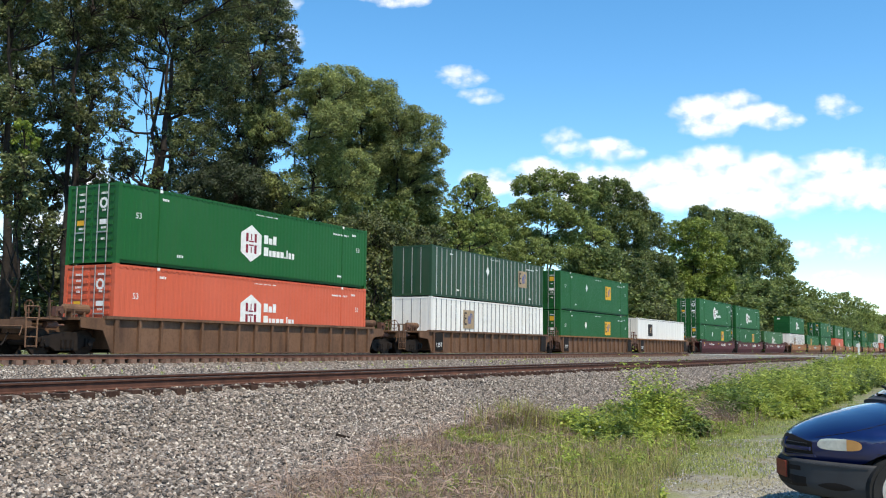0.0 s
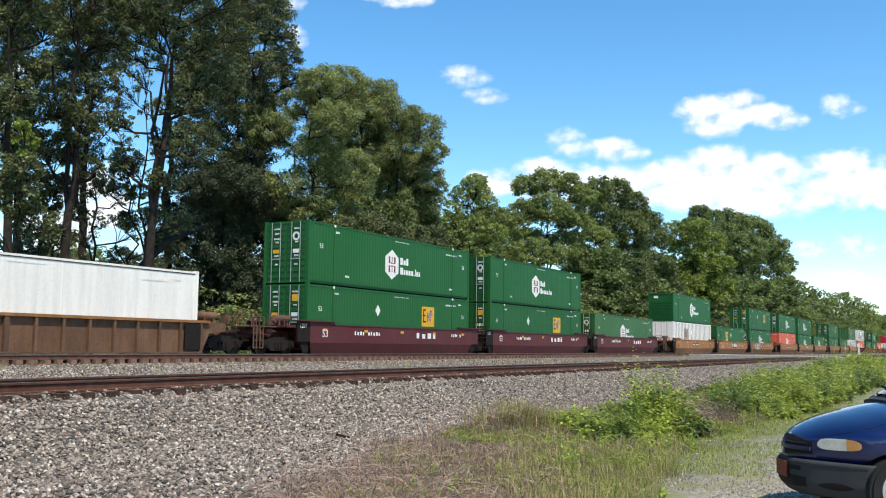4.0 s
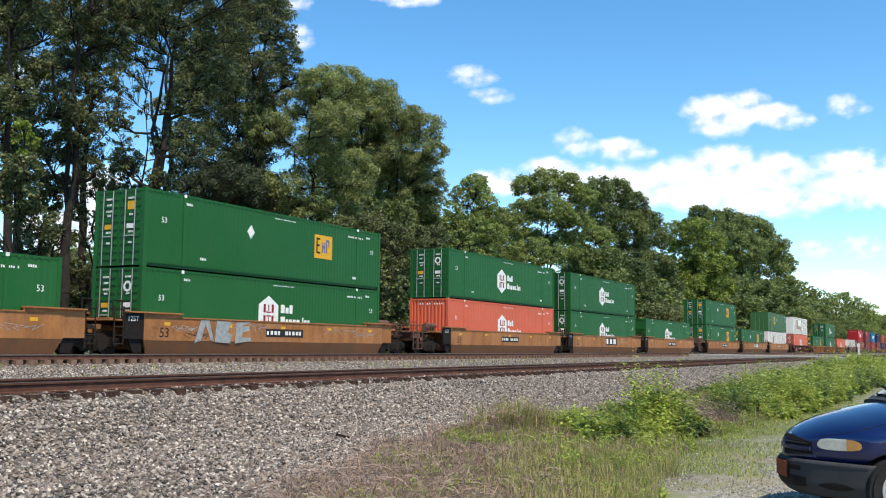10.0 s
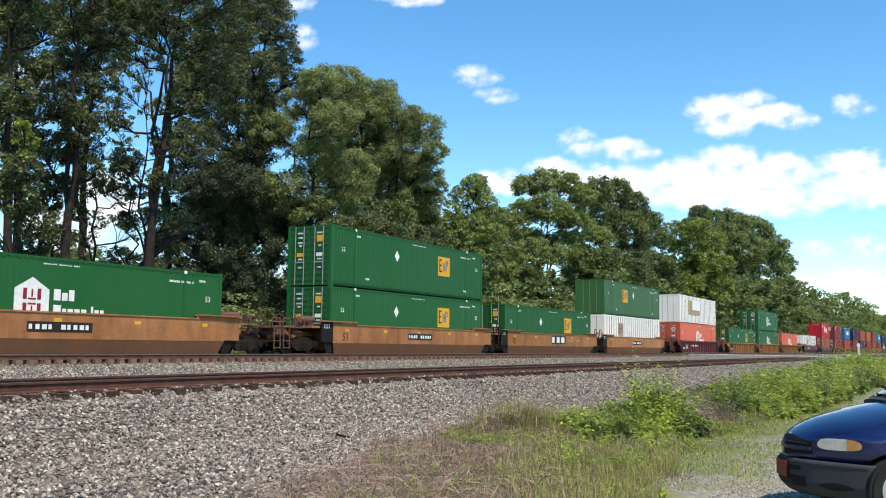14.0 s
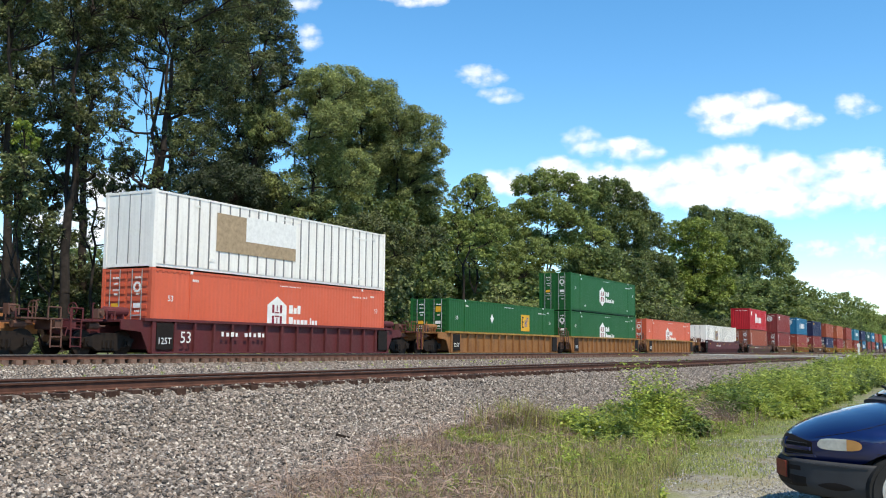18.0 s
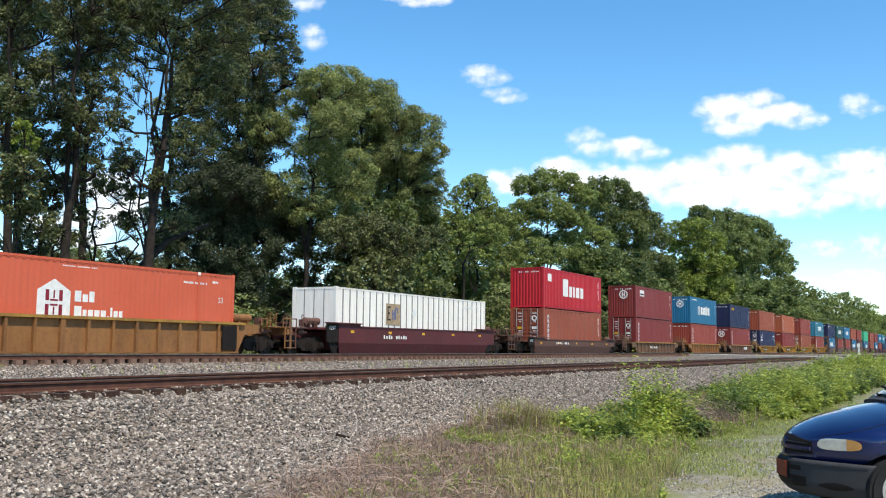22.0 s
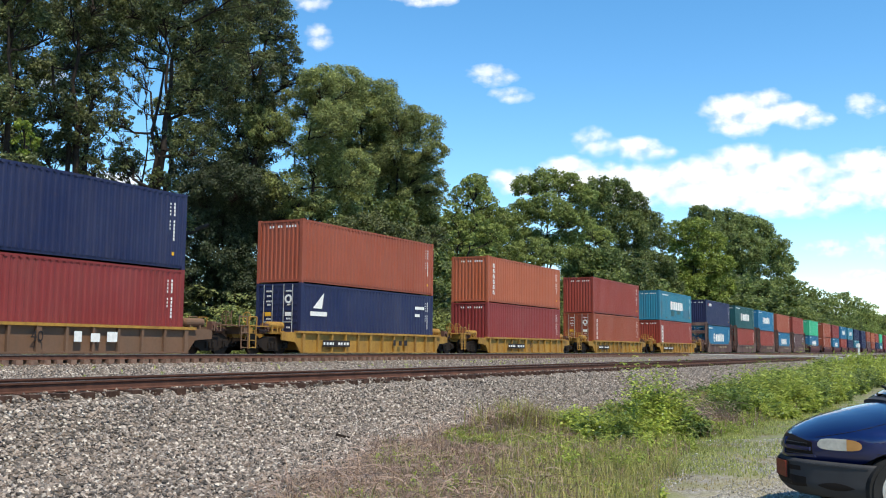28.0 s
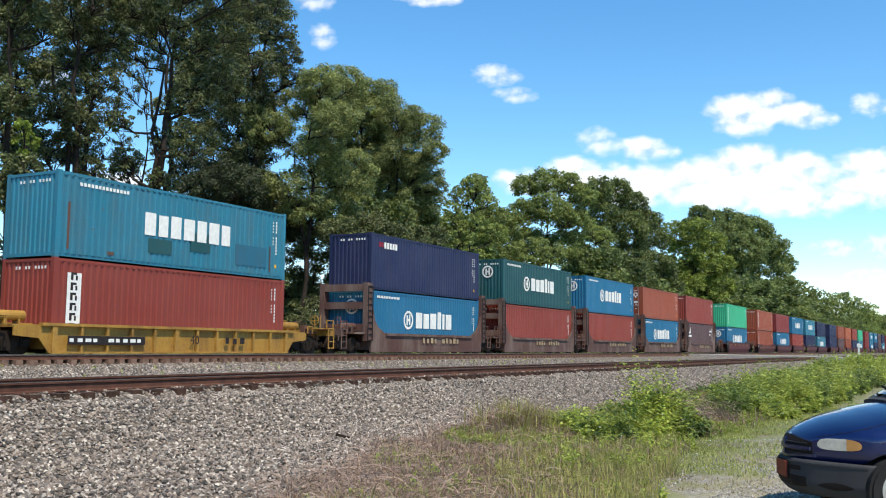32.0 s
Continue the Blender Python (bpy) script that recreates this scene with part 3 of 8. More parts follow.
def lobed(seed, lobes, leaf, per, tufts, spread, stout=1.0, airy=0.0):
    """A tree whose crown is made of rounded lobes (place from the trunk's foot, height, radius), each a cluster of leafy tufts on its own limb."""
    rng, g = random.Random(seed), np.random.default_rng(seed)
    tv, tf = [], []

    def limb(a, b, r0, r1, sides=6):
        q = (b - a).to_track_quat("Z", "Y")
        k = len(tv)
        for p, r in ((a, r0), (b, r1)):
            for i in range(sides):
                tv.append(tuple(p + q @ Vector((r * math.cos(i * math.tau / sides), r * math.sin(i * math.tau / sides), 0))))
        for i in range(sides):
            j = (i + 1) % sides
            tf.append((k + i, k + j, k + sides + j, k + sides + i))

    def bough(a, b, r0, r1, pieces, sides, sway):
        p, out = a, []
        for k in range(1, pieces + 1):
            f = k / pieces
            q = a.lerp(b, f) + Vector((rng.uniform(-sway, sway), rng.uniform(-sway, sway), sway * 0.8 * math.sin(math.pi * f) * rng.uniform(-1, 0.6))) * (1 if k < pieces else 0)
            limb(p, q, r0 + (r1 - r0) * (k - 1) / pieces, r0 + (r1 - r0) * f, sides)
            p = q
            out.append((q, r0 + (r1 - r0) * f))
        return out

    high = max(z + r for x, y, z, r in lobes)
    mid = Vector((sum(l[0] for l in lobes) / len(lobes), sum(l[1] for l in lobes) / len(lobes), 0))
    r0 = high * 0.0135 * stout
    fork = Vector((mid.x * 0.35, mid.y * 0.35, high * 0.36))
    crown = Vector((mid.x, mid.y, high * 0.80))
    spine = bough(Vector((0, 0, -0.4)), fork, r0, r0 * 0.74, 4, 10, 0.14) + bough(fork, crown, r0 * 0.72, r0 * 0.22, 6, 8, 0.35)
    # a second leader, so that the trunk forks
    side = Vector((mid.x - 0.6 * (crown.y - fork.y) - 1.0, mid.y + 0.9, high * 0.7))
    spine += bough(fork, side, r0 * 0.55, r0 * 0.2, 5, 7, 0.35)
    subs, size, up = [], [], []
    for x, y, z, r in lobes:
        c = Vector((x, y, z))
        base, br = min(spine[2:], key=lambda s: (s[0] - c).length + (5.0 if s[0].z > c.z - 0.4 * r else 0.0))
        inner = c - Vector((0, 0, r * 0.35))
        spine_br = bough(base, inner, min(br * 0.75, 0.15), 0.045, 4, 6, 0.22)
        for i in range(tufts):
            h = 1 - 1.75 * (i + 0.5) / tufts
            a = i * 2.399 + rng.uniform(-0.45, 0.45)
            w = math.sqrt(max(0.0, 1 - h * h))
            d = r * rng.uniform(0.62, 0.98)
            p = c + Vector((math.cos(a) * w * d, math.sin(a) * w * d, h * d * 0.86))
            if airy and rng.random() < airy:
                continue
            s = r * spread * rng.uniform(0.65, 1.25)
            subs.append(tuple(p))
            size.append(s)
            if i % 2 == 0 or airy:
                fro = rng.choice(spine_br[1:])[0]
                bough(fro, p, 0.03 * stout, 0.012, 2, 4, 0.12)
    c, s = np.array(subs), np.array(size)
    n = int(per * (s ** 2).sum())
    which = g.choice(len(s), n, p=s ** 2 / (s ** 2).sum())
    d = g.normal(size=(n, 3)) + np.array((0, 0, 0.3))
    d /= np.linalg.norm(d, axis=1)[:, None]
    rr = g.random(n) ** 0.33
    pos = c[which] + d * (rr * s[which] * g.uniform(0.75, 1.2, n))[:, None] * np.array((1.0, 1.0, 0.7))
    nrm = d * 0.9 + g.normal(size=(n, 3)) * 0.5 + np.array((0, 0, 0.5))
    nrm /= np.linalg.norm(nrm, axis=1)[:, None]
    t1 = np.cross(nrm, g.normal(size=(n, 3)))
    t1 /= np.linalg.norm(t1, axis=1)[:, None] + 1e-9
    t2 = np.cross(nrm, t1)
    sz = (leaf * g.uniform(0.55, 1.35, n))[:, None]
    lv = np.stack((pos - t1 * sz, pos + t2 * sz * 0.6 + nrm * sz * 0.18, pos + t1 * sz - nrm * sz * 0.15, pos - t2 * sz * 0.6 + nrm * sz * 0.1), 1).reshape(-1, 3)
    return tv, tf, lv, np.arange(n * 4).reshape(-1, 4)


OAK, MAPLE, LOCUST, BROAD, DEEP, YOUNG, GIANT, UNDER, VINE, SPARSE, HEMLOCK = range(11)
# leaf material, leaf size, leaves, tufts to a lobe, size of a tuft, stoutness, share of bare places, label
GROWTH = {
    OAK: (LEAF_OAK, 0.086, 540, 26, 0.30, 0.95, 0.16, "tall dark oak with bare lower limbs beside the railway"),
    MAPLE: (LEAF_MAPLE, 0.088, 500, 30, 0.345, 0.75, 0.06, "broad green maple tree beside the railway"),
    LOCUST: (LEAF_LOCUST, 0.12, 320, 34, 0.29, 0.7, 0.18, "pale green locust tree with open feathery crown"),
    BROAD: (LEAF_MID, 0.150, 200, 30, 0.37, 0.7, 0.05, "round-topped green tree beside the railway"),
    DEEP: (LEAF_DEEP, 0.17, 165, 32, 0.37, 0.7, 0.05, "dense dark green tree beside the railway"),
    YOUNG: (LEAF_BRIGHT, 0.19, 140, 28, 0.33, 0.6, 0.05, "bright yellow-green young tree beside the railway"),
    GIANT: (LEAF_DEEP, 0.25, 80, 34, 0.36, 0.6, 0.04, "large dark green tree far along the railway"),
    UNDER: (LEAF_OAK, 0.10, 460, 26, 0.31, 0.6, 0.06, "dense dark green thicket between the trees"),
    SPARSE: (LEAF_OAK, 0.085, 330, 22, 0.28, 0.5, 0.35, "thin open-crowned tree with fine dark branches"),
    HEMLOCK: (LEAF_SHADED, 0.075, 800, 30, 0.33, 0.7, 0.04, "dense dark evergreen tree in the shade of oaks"),
    VINE: (LEAF_BRIGHT, 0.085, 800, 14, 0.36, 0.4, 0.0, "bright green young tree in the shade of oaks"),
}


def lobed_tree(kind, x, y, lobes):
    mat, leaf, per, tufts, spread, stout, airy, label = GROWTH[kind]
    tv, tf, lv, lf = lobed(int(x * 10), lobes, leaf, per, tufts, spread, stout, airy)
    t = thing("tree", label, "tree", "trackside trees")
    t.location = (x, y, 0.25)
    for nm, me in (("trunk", raw_mesh("trunk", tv, tf, BARK, True)), ("crown", raw_mesh("crown", lv.tolist(), lf.tolist(), mat))):
        new(nm, me).parent = t


lobed_tree(OAK, 31.7, 42, ((-0.2, 0.5, 18.3, 1.8), (-0.8, 2.0, 16.1, 1.7), (-2.0, -0.4, 12.8, 1.5), (-1.4, -1.6, 13.4, 1.1), (0.4, -1.0, 17.2, 1.2), (0.1, -1.7, 19.9, 2.0), (-1.3, 0.4, 20.1, 2.0), (-2.5, 1.0, 17.5, 1.7)))
lobed_tree(OAK, 36.3, 43.5, ((-0.9, -0.3, 19.3, 1.5), (-0.3, -1.7, 20.4, 1.7), (-1.4, -0.2, 21.9, 1.9), (-1.8, -0.6, 14.2, 1.5), (-1.2, 0.6, 12.1, 1.3), (-0.5, -1.1, 12.9, 1.2), (0.6, -1.5, 15.8, 1.1), (0.3, 0.5, 17.3, 1.0), (1.1, -1.5, 18.6, 1.1), (-1.1, 1.5, 10.6, 1.1), (0.2, -1.6, 10.9, 0.8)))
lobed_tree(OAK, 39.4, 41, ((-2.1, -0.7, 20.1, 1.5), (-1.8, -2.8, 19.5, 1.4), (-1.4, -3.9, 21.5, 2.2), (0.3, -3.2, 18.1, 1.5), (-1.6, -0.6, 17.6, 1.0), (0.3, -3.1, 15.0, 1.5), (2.0, -3.7, 19.5, 1.8), (1.4, -4.5, 16.3, 1.4), (-0.8, 0.7, 11.8, 1.0), (0.2, -3.5, 12.5, 1.5), (0.3, -7.0, 21.6, 2.3), (-0.3, -1.6, 10.5, 0.8), (-2.2, -0.1, 13.7, 0.8), (-0.1, -1.2, 12.9, 0.8)))
lobed_tree(OAK, 53.6, 46.5, ((0.7, -0.8, 26.5, 2.2), (0.5, -2.9, 24.4, 1.5), (-1.7, -2.5, 21.7, 2.0), (1.8, -2.8, 22.6, 1.4), (-0.2, 1.0, 17.6, 1.9), (0.8, -1.8, 19.5, 1.7), (2.2, -3.2, 21.1, 1.0), (0.7, -3.1, 28.0, 1.7), (0.7, -0.4, 15.8, 2.1)))
lobed_tree(MAPLE, 56.0, 42, ((-1.0, -1.7, 20.1, 1.6), (2.0, -1.9, 20.8, 1.7), (0.6, 0.8, 19.1, 1.8), (-0.9, -3.0, 17.3, 1.9), (0.6, -0.1, 15.0, 2.1), (1.8, -2.4, 13.9, 2.2), (-2.0, 1.8, 16.9, 1.7), (-2.5, 2.9, 18.0, 1.1), (-1.1, 1.1, 12.9, 1.9), (2.5, -1.2, 11.1, 1.9), (0.0, -0.4, 10.9, 1.9)))
lobed_tree(MAPLE, 67.9, 43, ((-0.1, 0.9, 22.7, 2.0), (-0.9, -2.0, 20.5, 2.0), (2.3, -2.3, 19.9, 1.9), (0.1, 1.9, 19.5, 2.4), (-0.3, -1.4, 17.5, 2.4), (1.2, -2.8, 16.3, 2.1), (1.2, 1.0, 14.9, 2.5), (2.2, -2.4, 13.2, 2.1), (0.4, -1.1, 11.5, 2.2), (0.3, -4.9, 17.4, 1.2), (0.9, -4.4, 14.7, 1.2)))
lobed_tree(LOCUST, 77.5, 40.5, ((0.8, -0.7, 16.3, 1.2), (-2.3, -0.3, 13.6, 1.0), (2.6, -1.4, 14.8, 1.2), (-1.3, -0.5, 11.0, 1.3), (3.1, -1.8, 11.9, 1.5), (-0.5, -1.8, 12.6, 1.0), (2.9, -0.3, 9.6, 1.8), (0.6, 1.2, 8.9, 1.4)))
lobed_tree(BROAD, 106.1, 44, ((-2.0, 1.7, 20.4, 1.6), (-0.9, -0.4, 21.0, 1.9), (1.2, -2.3, 21.1, 1.8), (1.8, -4.0, 19.7, 1.8), (-3.1, 1.6, 17.2, 1.9), (-2.3, -1.5, 17.5, 2.3), (1.0, -3.0, 17.0, 2.2), (1.6, 2.5, 14.2, 2.4), (1.4, -1.3, 13.3, 2.7)))
lobed_tree(DEEP, 131.6, 45, ((-5.2, -0.2, 23.3, 2.2), (2.0, -0.7, 24.0, 2.6), (0.4, 1.3, 20.3, 3.1), (3.8, -1.4, 18.9, 3.5), (-3.7, 0.8, 15.4, 3.3), (2.4, 0.4, 9.3, 3.8), (-5.1, 1.9, 11.3, 3.2), (3.1, -2.8, 11.0, 3.3)))
lobed_tree(DEEP, 141.4, 43, ((-3.6, 0.2, 22.8, 2.5), (-2.8, -1.6, 20.3, 2.2), (3.5, -0.8, 18.2, 2.6), (-4.5, 0.7, 14.1, 3.8), (1.1, -1.9, 13.6, 3.1), (4.9, -2.1, 10.4, 3.0)))
lobed_tree(YOUNG, 162.0, 41, ((-4.5, 1.0, 20.4, 2.6), (-3.3, -2.1, 21.1, 2.4), (4.8, -2.8, 19.6, 2.7), (-2.0, 0.8, 16.8, 3.2), (2.9, -1.9, 15.7, 3.5), (-2.4, -6.1, 15.2, 2.2), (-2.6, 1.7, 12.5, 3.2), (-2.3, -2.5, 11.1, 3.4), (4.1, -4.3, 11.9, 2.7)))
lobed_tree(GIANT, 208.0, 49, ((-7.5, -0.7, 29.8, 2.1), (4.8, -0.6, 30.1, 2.2), (-8.7, 0.6, 27.1, 2.4), (3.1, -2.6, 27.0, 3.0), (-6.7, -2.3, 23.6, 3.5)))
lobed_tree(GIANT, 233.3, 47, ((-5.8, 0.2, 30.5, 4.0), (4.6, -2.7, 29.6, 4.4), (-6.6, -0.3, 26.8, 3.9), (-4.9, -2.2, 24.2, 5.0), (0.9, 2.7, 20.2, 5.1), (-0.3, -2.7, 14.6, 5.3)))
lobed_tree(GIANT, 268.7, 45, ((-9.1, -1.0, 27.8, 4.1), (8.2, -1.2, 24.7, 3.4), (-7.8, 1.3, 22.8, 5.6), (-6.6, -3.7, 18.3, 3.2), (-1.9, -1.4, 14.1, 3.9)))
lobed_tree(LOCUST, 87.7, 38.5, ((-0.2, 1.4, 10.6, 1.5), (1.4, -0.2, 11.3, 1.7), (-1.0, -3.1, 10.2, 1.5), (-1.0, -0.2, 9.0, 1.9), (-3.5, 0.8, 8.5, 1.6)))
lobed_tree(LOCUST, 110.7, 40, ((-1.5, 1.1, 14.9, 1.2), (1.4, 0.1, 15.8, 1.4), (2.0, -1.1, 15.1, 1.1), (2.1, 1.5, 13.4, 1.5), (1.4, 0.9, 11.6, 1.7)))
lobed_tree(UNDER, 29.0, 38, ((-0.6, -0.4, 7.9, 1.2), (-0.9, -1.4, 9.1, 0.8), (-0.8, 0.4, 9.2, 1.0), (0.9, 0.1, 6.8, 1.1)))
lobed_tree(UNDER, 58.1, 38, ((-2.3, 0.9, 9.1, 1.6), (0.4, -0.2, 9.7, 1.8), (1.0, -2.8, 8.8, 1.6), (2.2, -4.0, 9.3, 1.2)))
lobed_tree(VINE, 30.0, 39, ((-0.9, -0.8, 11.4, 0.4), (0.7, 1.0, 11.2, 0.6), (-0.6, -0.5, 10.1, 0.4)))


lobed_tree(OAK, 38.5, 50, ((-1.8, -0.7, 19.8, 2.0), (-3.1, 0.2, 20.9, 2.0), (-0.7, -0.8, 22.2, 2.1), (-2.4, -0.8, 17.2, 2.0), (-0.4, -1.2, 18.0, 1.4), (-0.7, -1.3, 15.1, 1.7), (-2.3, -0.4, 14.2, 2.0), (-0.4, -0.5, 12.9, 1.5), (-2.6, 0.5, 11.9, 2.0)))
lobed_tree(OAK, 45.8, 53, ((-2.1, -0.2, 24.0, 2.3), (-2.0, -2.9, 22.0, 1.9), (-2.6, -1.5, 21.3, 1.9), (-1.1, -2.3, 24.4, 2.1), (-0.8, 1.6, 19.8, 2.2), (-1.6, -2.2, 16.8, 1.7), (-2.0, -0.6, 16.5, 1.5), (-0.4, -1.0, 20.8, 1.6), (-0.2, 2.6, 14.8, 1.6), (-0.5, -0.0, 14.5, 1.2)))
lobed_tree(OAK, 52.7, 52, ((-2.5, 0.1, 25.1, 2.1), (0.5, -0.3, 26.0, 2.4), (-4.1, 0.1, 23.8, 1.8), (0.2, -0.2, 22.8, 2.2), (-0.4, -4.1, 22.5, 2.3), (-1.3, -3.4, 20.3, 2.1), (-2.2, -1.6, 18.6, 1.1), (-3.2, 0.5, 25.8, 2.1), (-2.2, 3.8, 22.7, 1.1), (-1.2, -2.4, 17.0, 1.4)))
lobed_tree(OAK, 62.6, 54, ((-1.2, -0.9, 28.2, 2.6), (-0.0, -2.9, 29.8, 2.3), (-2.9, -0.4, 29.7, 2.6), (-1.2, -0.4, 24.3, 2.6), (-1.9, -4.0, 23.7, 2.2), (-3.7, -0.3, 21.3, 2.6), (-1.8, -2.2, 21.1, 2.6), (0.9, -3.5, 27.0, 1.5), (-2.5, 1.9, 18.0, 2.6), (-1.1, -1.3, 16.0, 2.6), (0.8, -2.6, 19.2, 2.2)))
lobed_tree(UNDER, 42.3, 45, ((-0.8, 0.1, 12.0, 0.8), (-0.7, -1.0, 10.6, 0.8), (-0.3, 1.9, 11.2, 0.7), (1.0, -0.9, 9.4, 0.9), (-0.9, -0.6, 8.8, 0.8), (1.0, -1.3, 7.6, 1.0)))
lobed_tree(UNDER, 36.5, 45, ((-0.1, -0.4, 10.2, 1.0), (0.5, 1.1, 9.4, 1.0), (1.1, -0.9, 8.7, 0.7), (-0.2, -1.1, 7.2, 0.9), (0.6, 2.2, 6.8, 1.0)))
lobed_tree(BROAD, 100.8, 50, ((-2.3, 2.6, 15.2, 2.3), (-1.3, -0.0, 13.9, 2.5), (-1.6, -3.3, 15.6, 1.9), (0.4, 4.0, 12.5, 2.4), (-2.1, -3.5, 12.3, 2.4), (-3.1, 4.8, 14.6, 2.0), (-0.3, 5.9, 12.2, 2.3), (-1.1, -4.8, 15.0, 1.8), (-0.2, -0.1, 16.6, 1.5)))
lobed_tree(MAPLE, 69.2, 47, ((-1.2, 0.7, 22.8, 2.4), (-2.5, -2.6, 21.1, 2.4), (0.2, -3.8, 20.1, 2.3), (-1.0, 1.9, 19.4, 2.6), (-0.4, -1.3, 17.2, 2.8), (2.2, -3.1, 16.5, 2.5), (-2.6, 0.1, 15.0, 2.6), (-0.7, -2.2, 13.1, 2.6), (0.3, -5.5, 13.5, 2.2)))
lobed_tree(SPARSE, 41.8, 43, ((-1.1, 1.3, 17.0, 1.1), (0.0, 0.2, 15.6, 0.9), (-1.4, 1.3, 13.7, 1.1), (-1.1, -0.2, 17.7, 1.0), (-0.2, -1.6, 12.9, 1.0), (1.4, 0.3, 10.9, 1.0), (-1.9, 1.3, 10.5, 0.9), (-1.0, -1.0, 8.8, 0.9), (0.1, -2.2, 8.7, 1.1), (-1.4, -0.2, 11.7, 0.9)))
lobed_tree(SPARSE, 40.6, 46, ((-0.7, -1.9, 15.5, 1.0), (-0.9, -1.3, 12.7, 1.0), (-1.5, -0.9, 10.6, 1.0), (-0.0, -1.9, 10.1, 1.0), (-0.5, -0.9, 8.7, 1.0), (-0.8, 1.3, 10.2, 1.0), (-2.1, 1.2, 8.6, 1.1), (-0.2, -3.0, 8.0, 0.9), (-2.6, 1.8, 10.6, 1.0), (-0.4, 0.8, 7.8, 0.9)))
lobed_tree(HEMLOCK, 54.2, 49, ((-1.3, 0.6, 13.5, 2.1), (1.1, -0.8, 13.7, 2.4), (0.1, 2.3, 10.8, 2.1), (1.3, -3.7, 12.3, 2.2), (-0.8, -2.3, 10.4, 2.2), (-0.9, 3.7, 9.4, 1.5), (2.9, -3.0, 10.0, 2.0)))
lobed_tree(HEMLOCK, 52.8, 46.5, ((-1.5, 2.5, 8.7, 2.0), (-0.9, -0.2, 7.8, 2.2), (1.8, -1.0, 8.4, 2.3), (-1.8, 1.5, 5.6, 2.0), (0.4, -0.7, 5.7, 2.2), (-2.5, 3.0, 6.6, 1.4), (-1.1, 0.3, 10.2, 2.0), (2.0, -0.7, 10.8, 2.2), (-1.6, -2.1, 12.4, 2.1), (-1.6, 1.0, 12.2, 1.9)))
lobed_tree(UNDER, 61.5, 46, ((-2.0, 0.2, 9.4, 2.4), (-0.2, -1.7, 9.0, 2.2), (3.5, -2.4, 8.9, 2.3), (-1.5, 1.1, 6.1, 2.4), (1.2, -1.3, 6.2, 2.3), (1.8, -4.2, 6.4, 2.0), (-0.8, 2.4, 11.9, 2.3), (-0.7, -0.4, 11.3, 2.1), (1.7, -6.8, 7.7, 2.0), (0.6, -2.7, 10.8, 2.1)))
lobed_tree(UNDER, 45.7, 50, ((-2.4, 3.3, 6.5, 1.5), (-0.5, 2.8, 6.3, 1.4), (-0.1, 0.5, 5.9, 1.4), (-0.1, -2.6, 6.2, 1.3), (1.7, -1.8, 5.2, 1.5), (-3.1, 3.9, 5.4, 1.5), (-0.7, 1.4, 4.7, 1.5), (-0.8, -1.4, 7.1, 0.9)))
lobed_tree(BROAD, 89.4, 46, ((-3.3, 1.9, 8.6, 2.0), (-1.4, 0.6, 8.4, 2.2), (-1.1, -2.2, 8.0, 2.2), (1.1, -3.6, 7.3, 2.0), (-1.0, 2.5, 6.4, 2.1), (0.9, 0.1, 6.1, 2.4), (-3.9, 3.6, 8.0, 2.0), (0.8, -3.2, 5.5, 2.0)))
lobed_tree(LOCUST, 85.6, 43, ((-3.0, 0.2, 16.0, 1.3), (1.1, 0.3, 17.1, 1.4), (-0.7, -2.2, 14.2, 1.4), (1.1, 1.6, 14.8, 1.5), (-3.6, 0.8, 13.2, 1.3), (-2.4, -2.2, 12.6, 1.3), (-0.9, -0.9, 17.9, 0.8), (-0.6, -0.1, 11.2, 1.6)))


def build_leaning_trunk():
    """A broken trunk that leans against its neighbours."""
    b = bmesh.new()
    pts = (Vector((39.7, 42.6, 0.2)), Vector((40.9, 42.5, 6.2)), Vector((42.5, 42.0, 7.9)), Vector((45.3, 41.5, 9.1)))
    for k, (p, q) in enumerate(zip(pts, pts[1:])):
        tube(b, p, q, 0.30 - 0.06 * k, 10, 0.24 - 0.06 * k)
    me = bpy.data.meshes.new("leaning_trunk")
    b.to_mesh(me)
    b.free()
    me.materials.append(BARK)
    tagged(new("leaning_trunk", me), "thick bare broken trunk leaning among the oaks", "tree trunk")


build_leaning_trunk()

DIST_OAK = tree_kind("distant_oak", LEAF_FAR, 31, 22.0, 6.6, 4500, 0.36, low=0.10, clumps=36, tight=0.32)
DIST_MAPLE = tree_kind("distant_maple", LEAF_MID, 32, 20.0, 6.6, 4500, 0.36, low=0.08, clumps=36, tight=0.32)
SHRUB = tree_kind("shrub", LEAF_MAPLE, 16, 5.0, 2.6, 4200, 0.11, low=0.05, clumps=22)
SHRUB2 = tree_kind("shrub2", LEAF_OAK, 17, 6.5, 2.8, 4200, 0.12, low=0.08, clumps=22)
THICKET = tree_kind("thicket", LEAF_DEEP, 18, 9.0, 2.6, 15000, 0.12, low=0.06, clumps=40, tight=0.36)
THICKET2 = tree_kind("thicket2", LEAF_DEEP, 19, 9.0, 2.6, 5000, 0.19, low=0.06, clumps=30, tight=0.40)

DARK_LABEL, MID_LABEL = "tall dark leafy oak tree beside the railway", "broad green maple tree beside the railway"

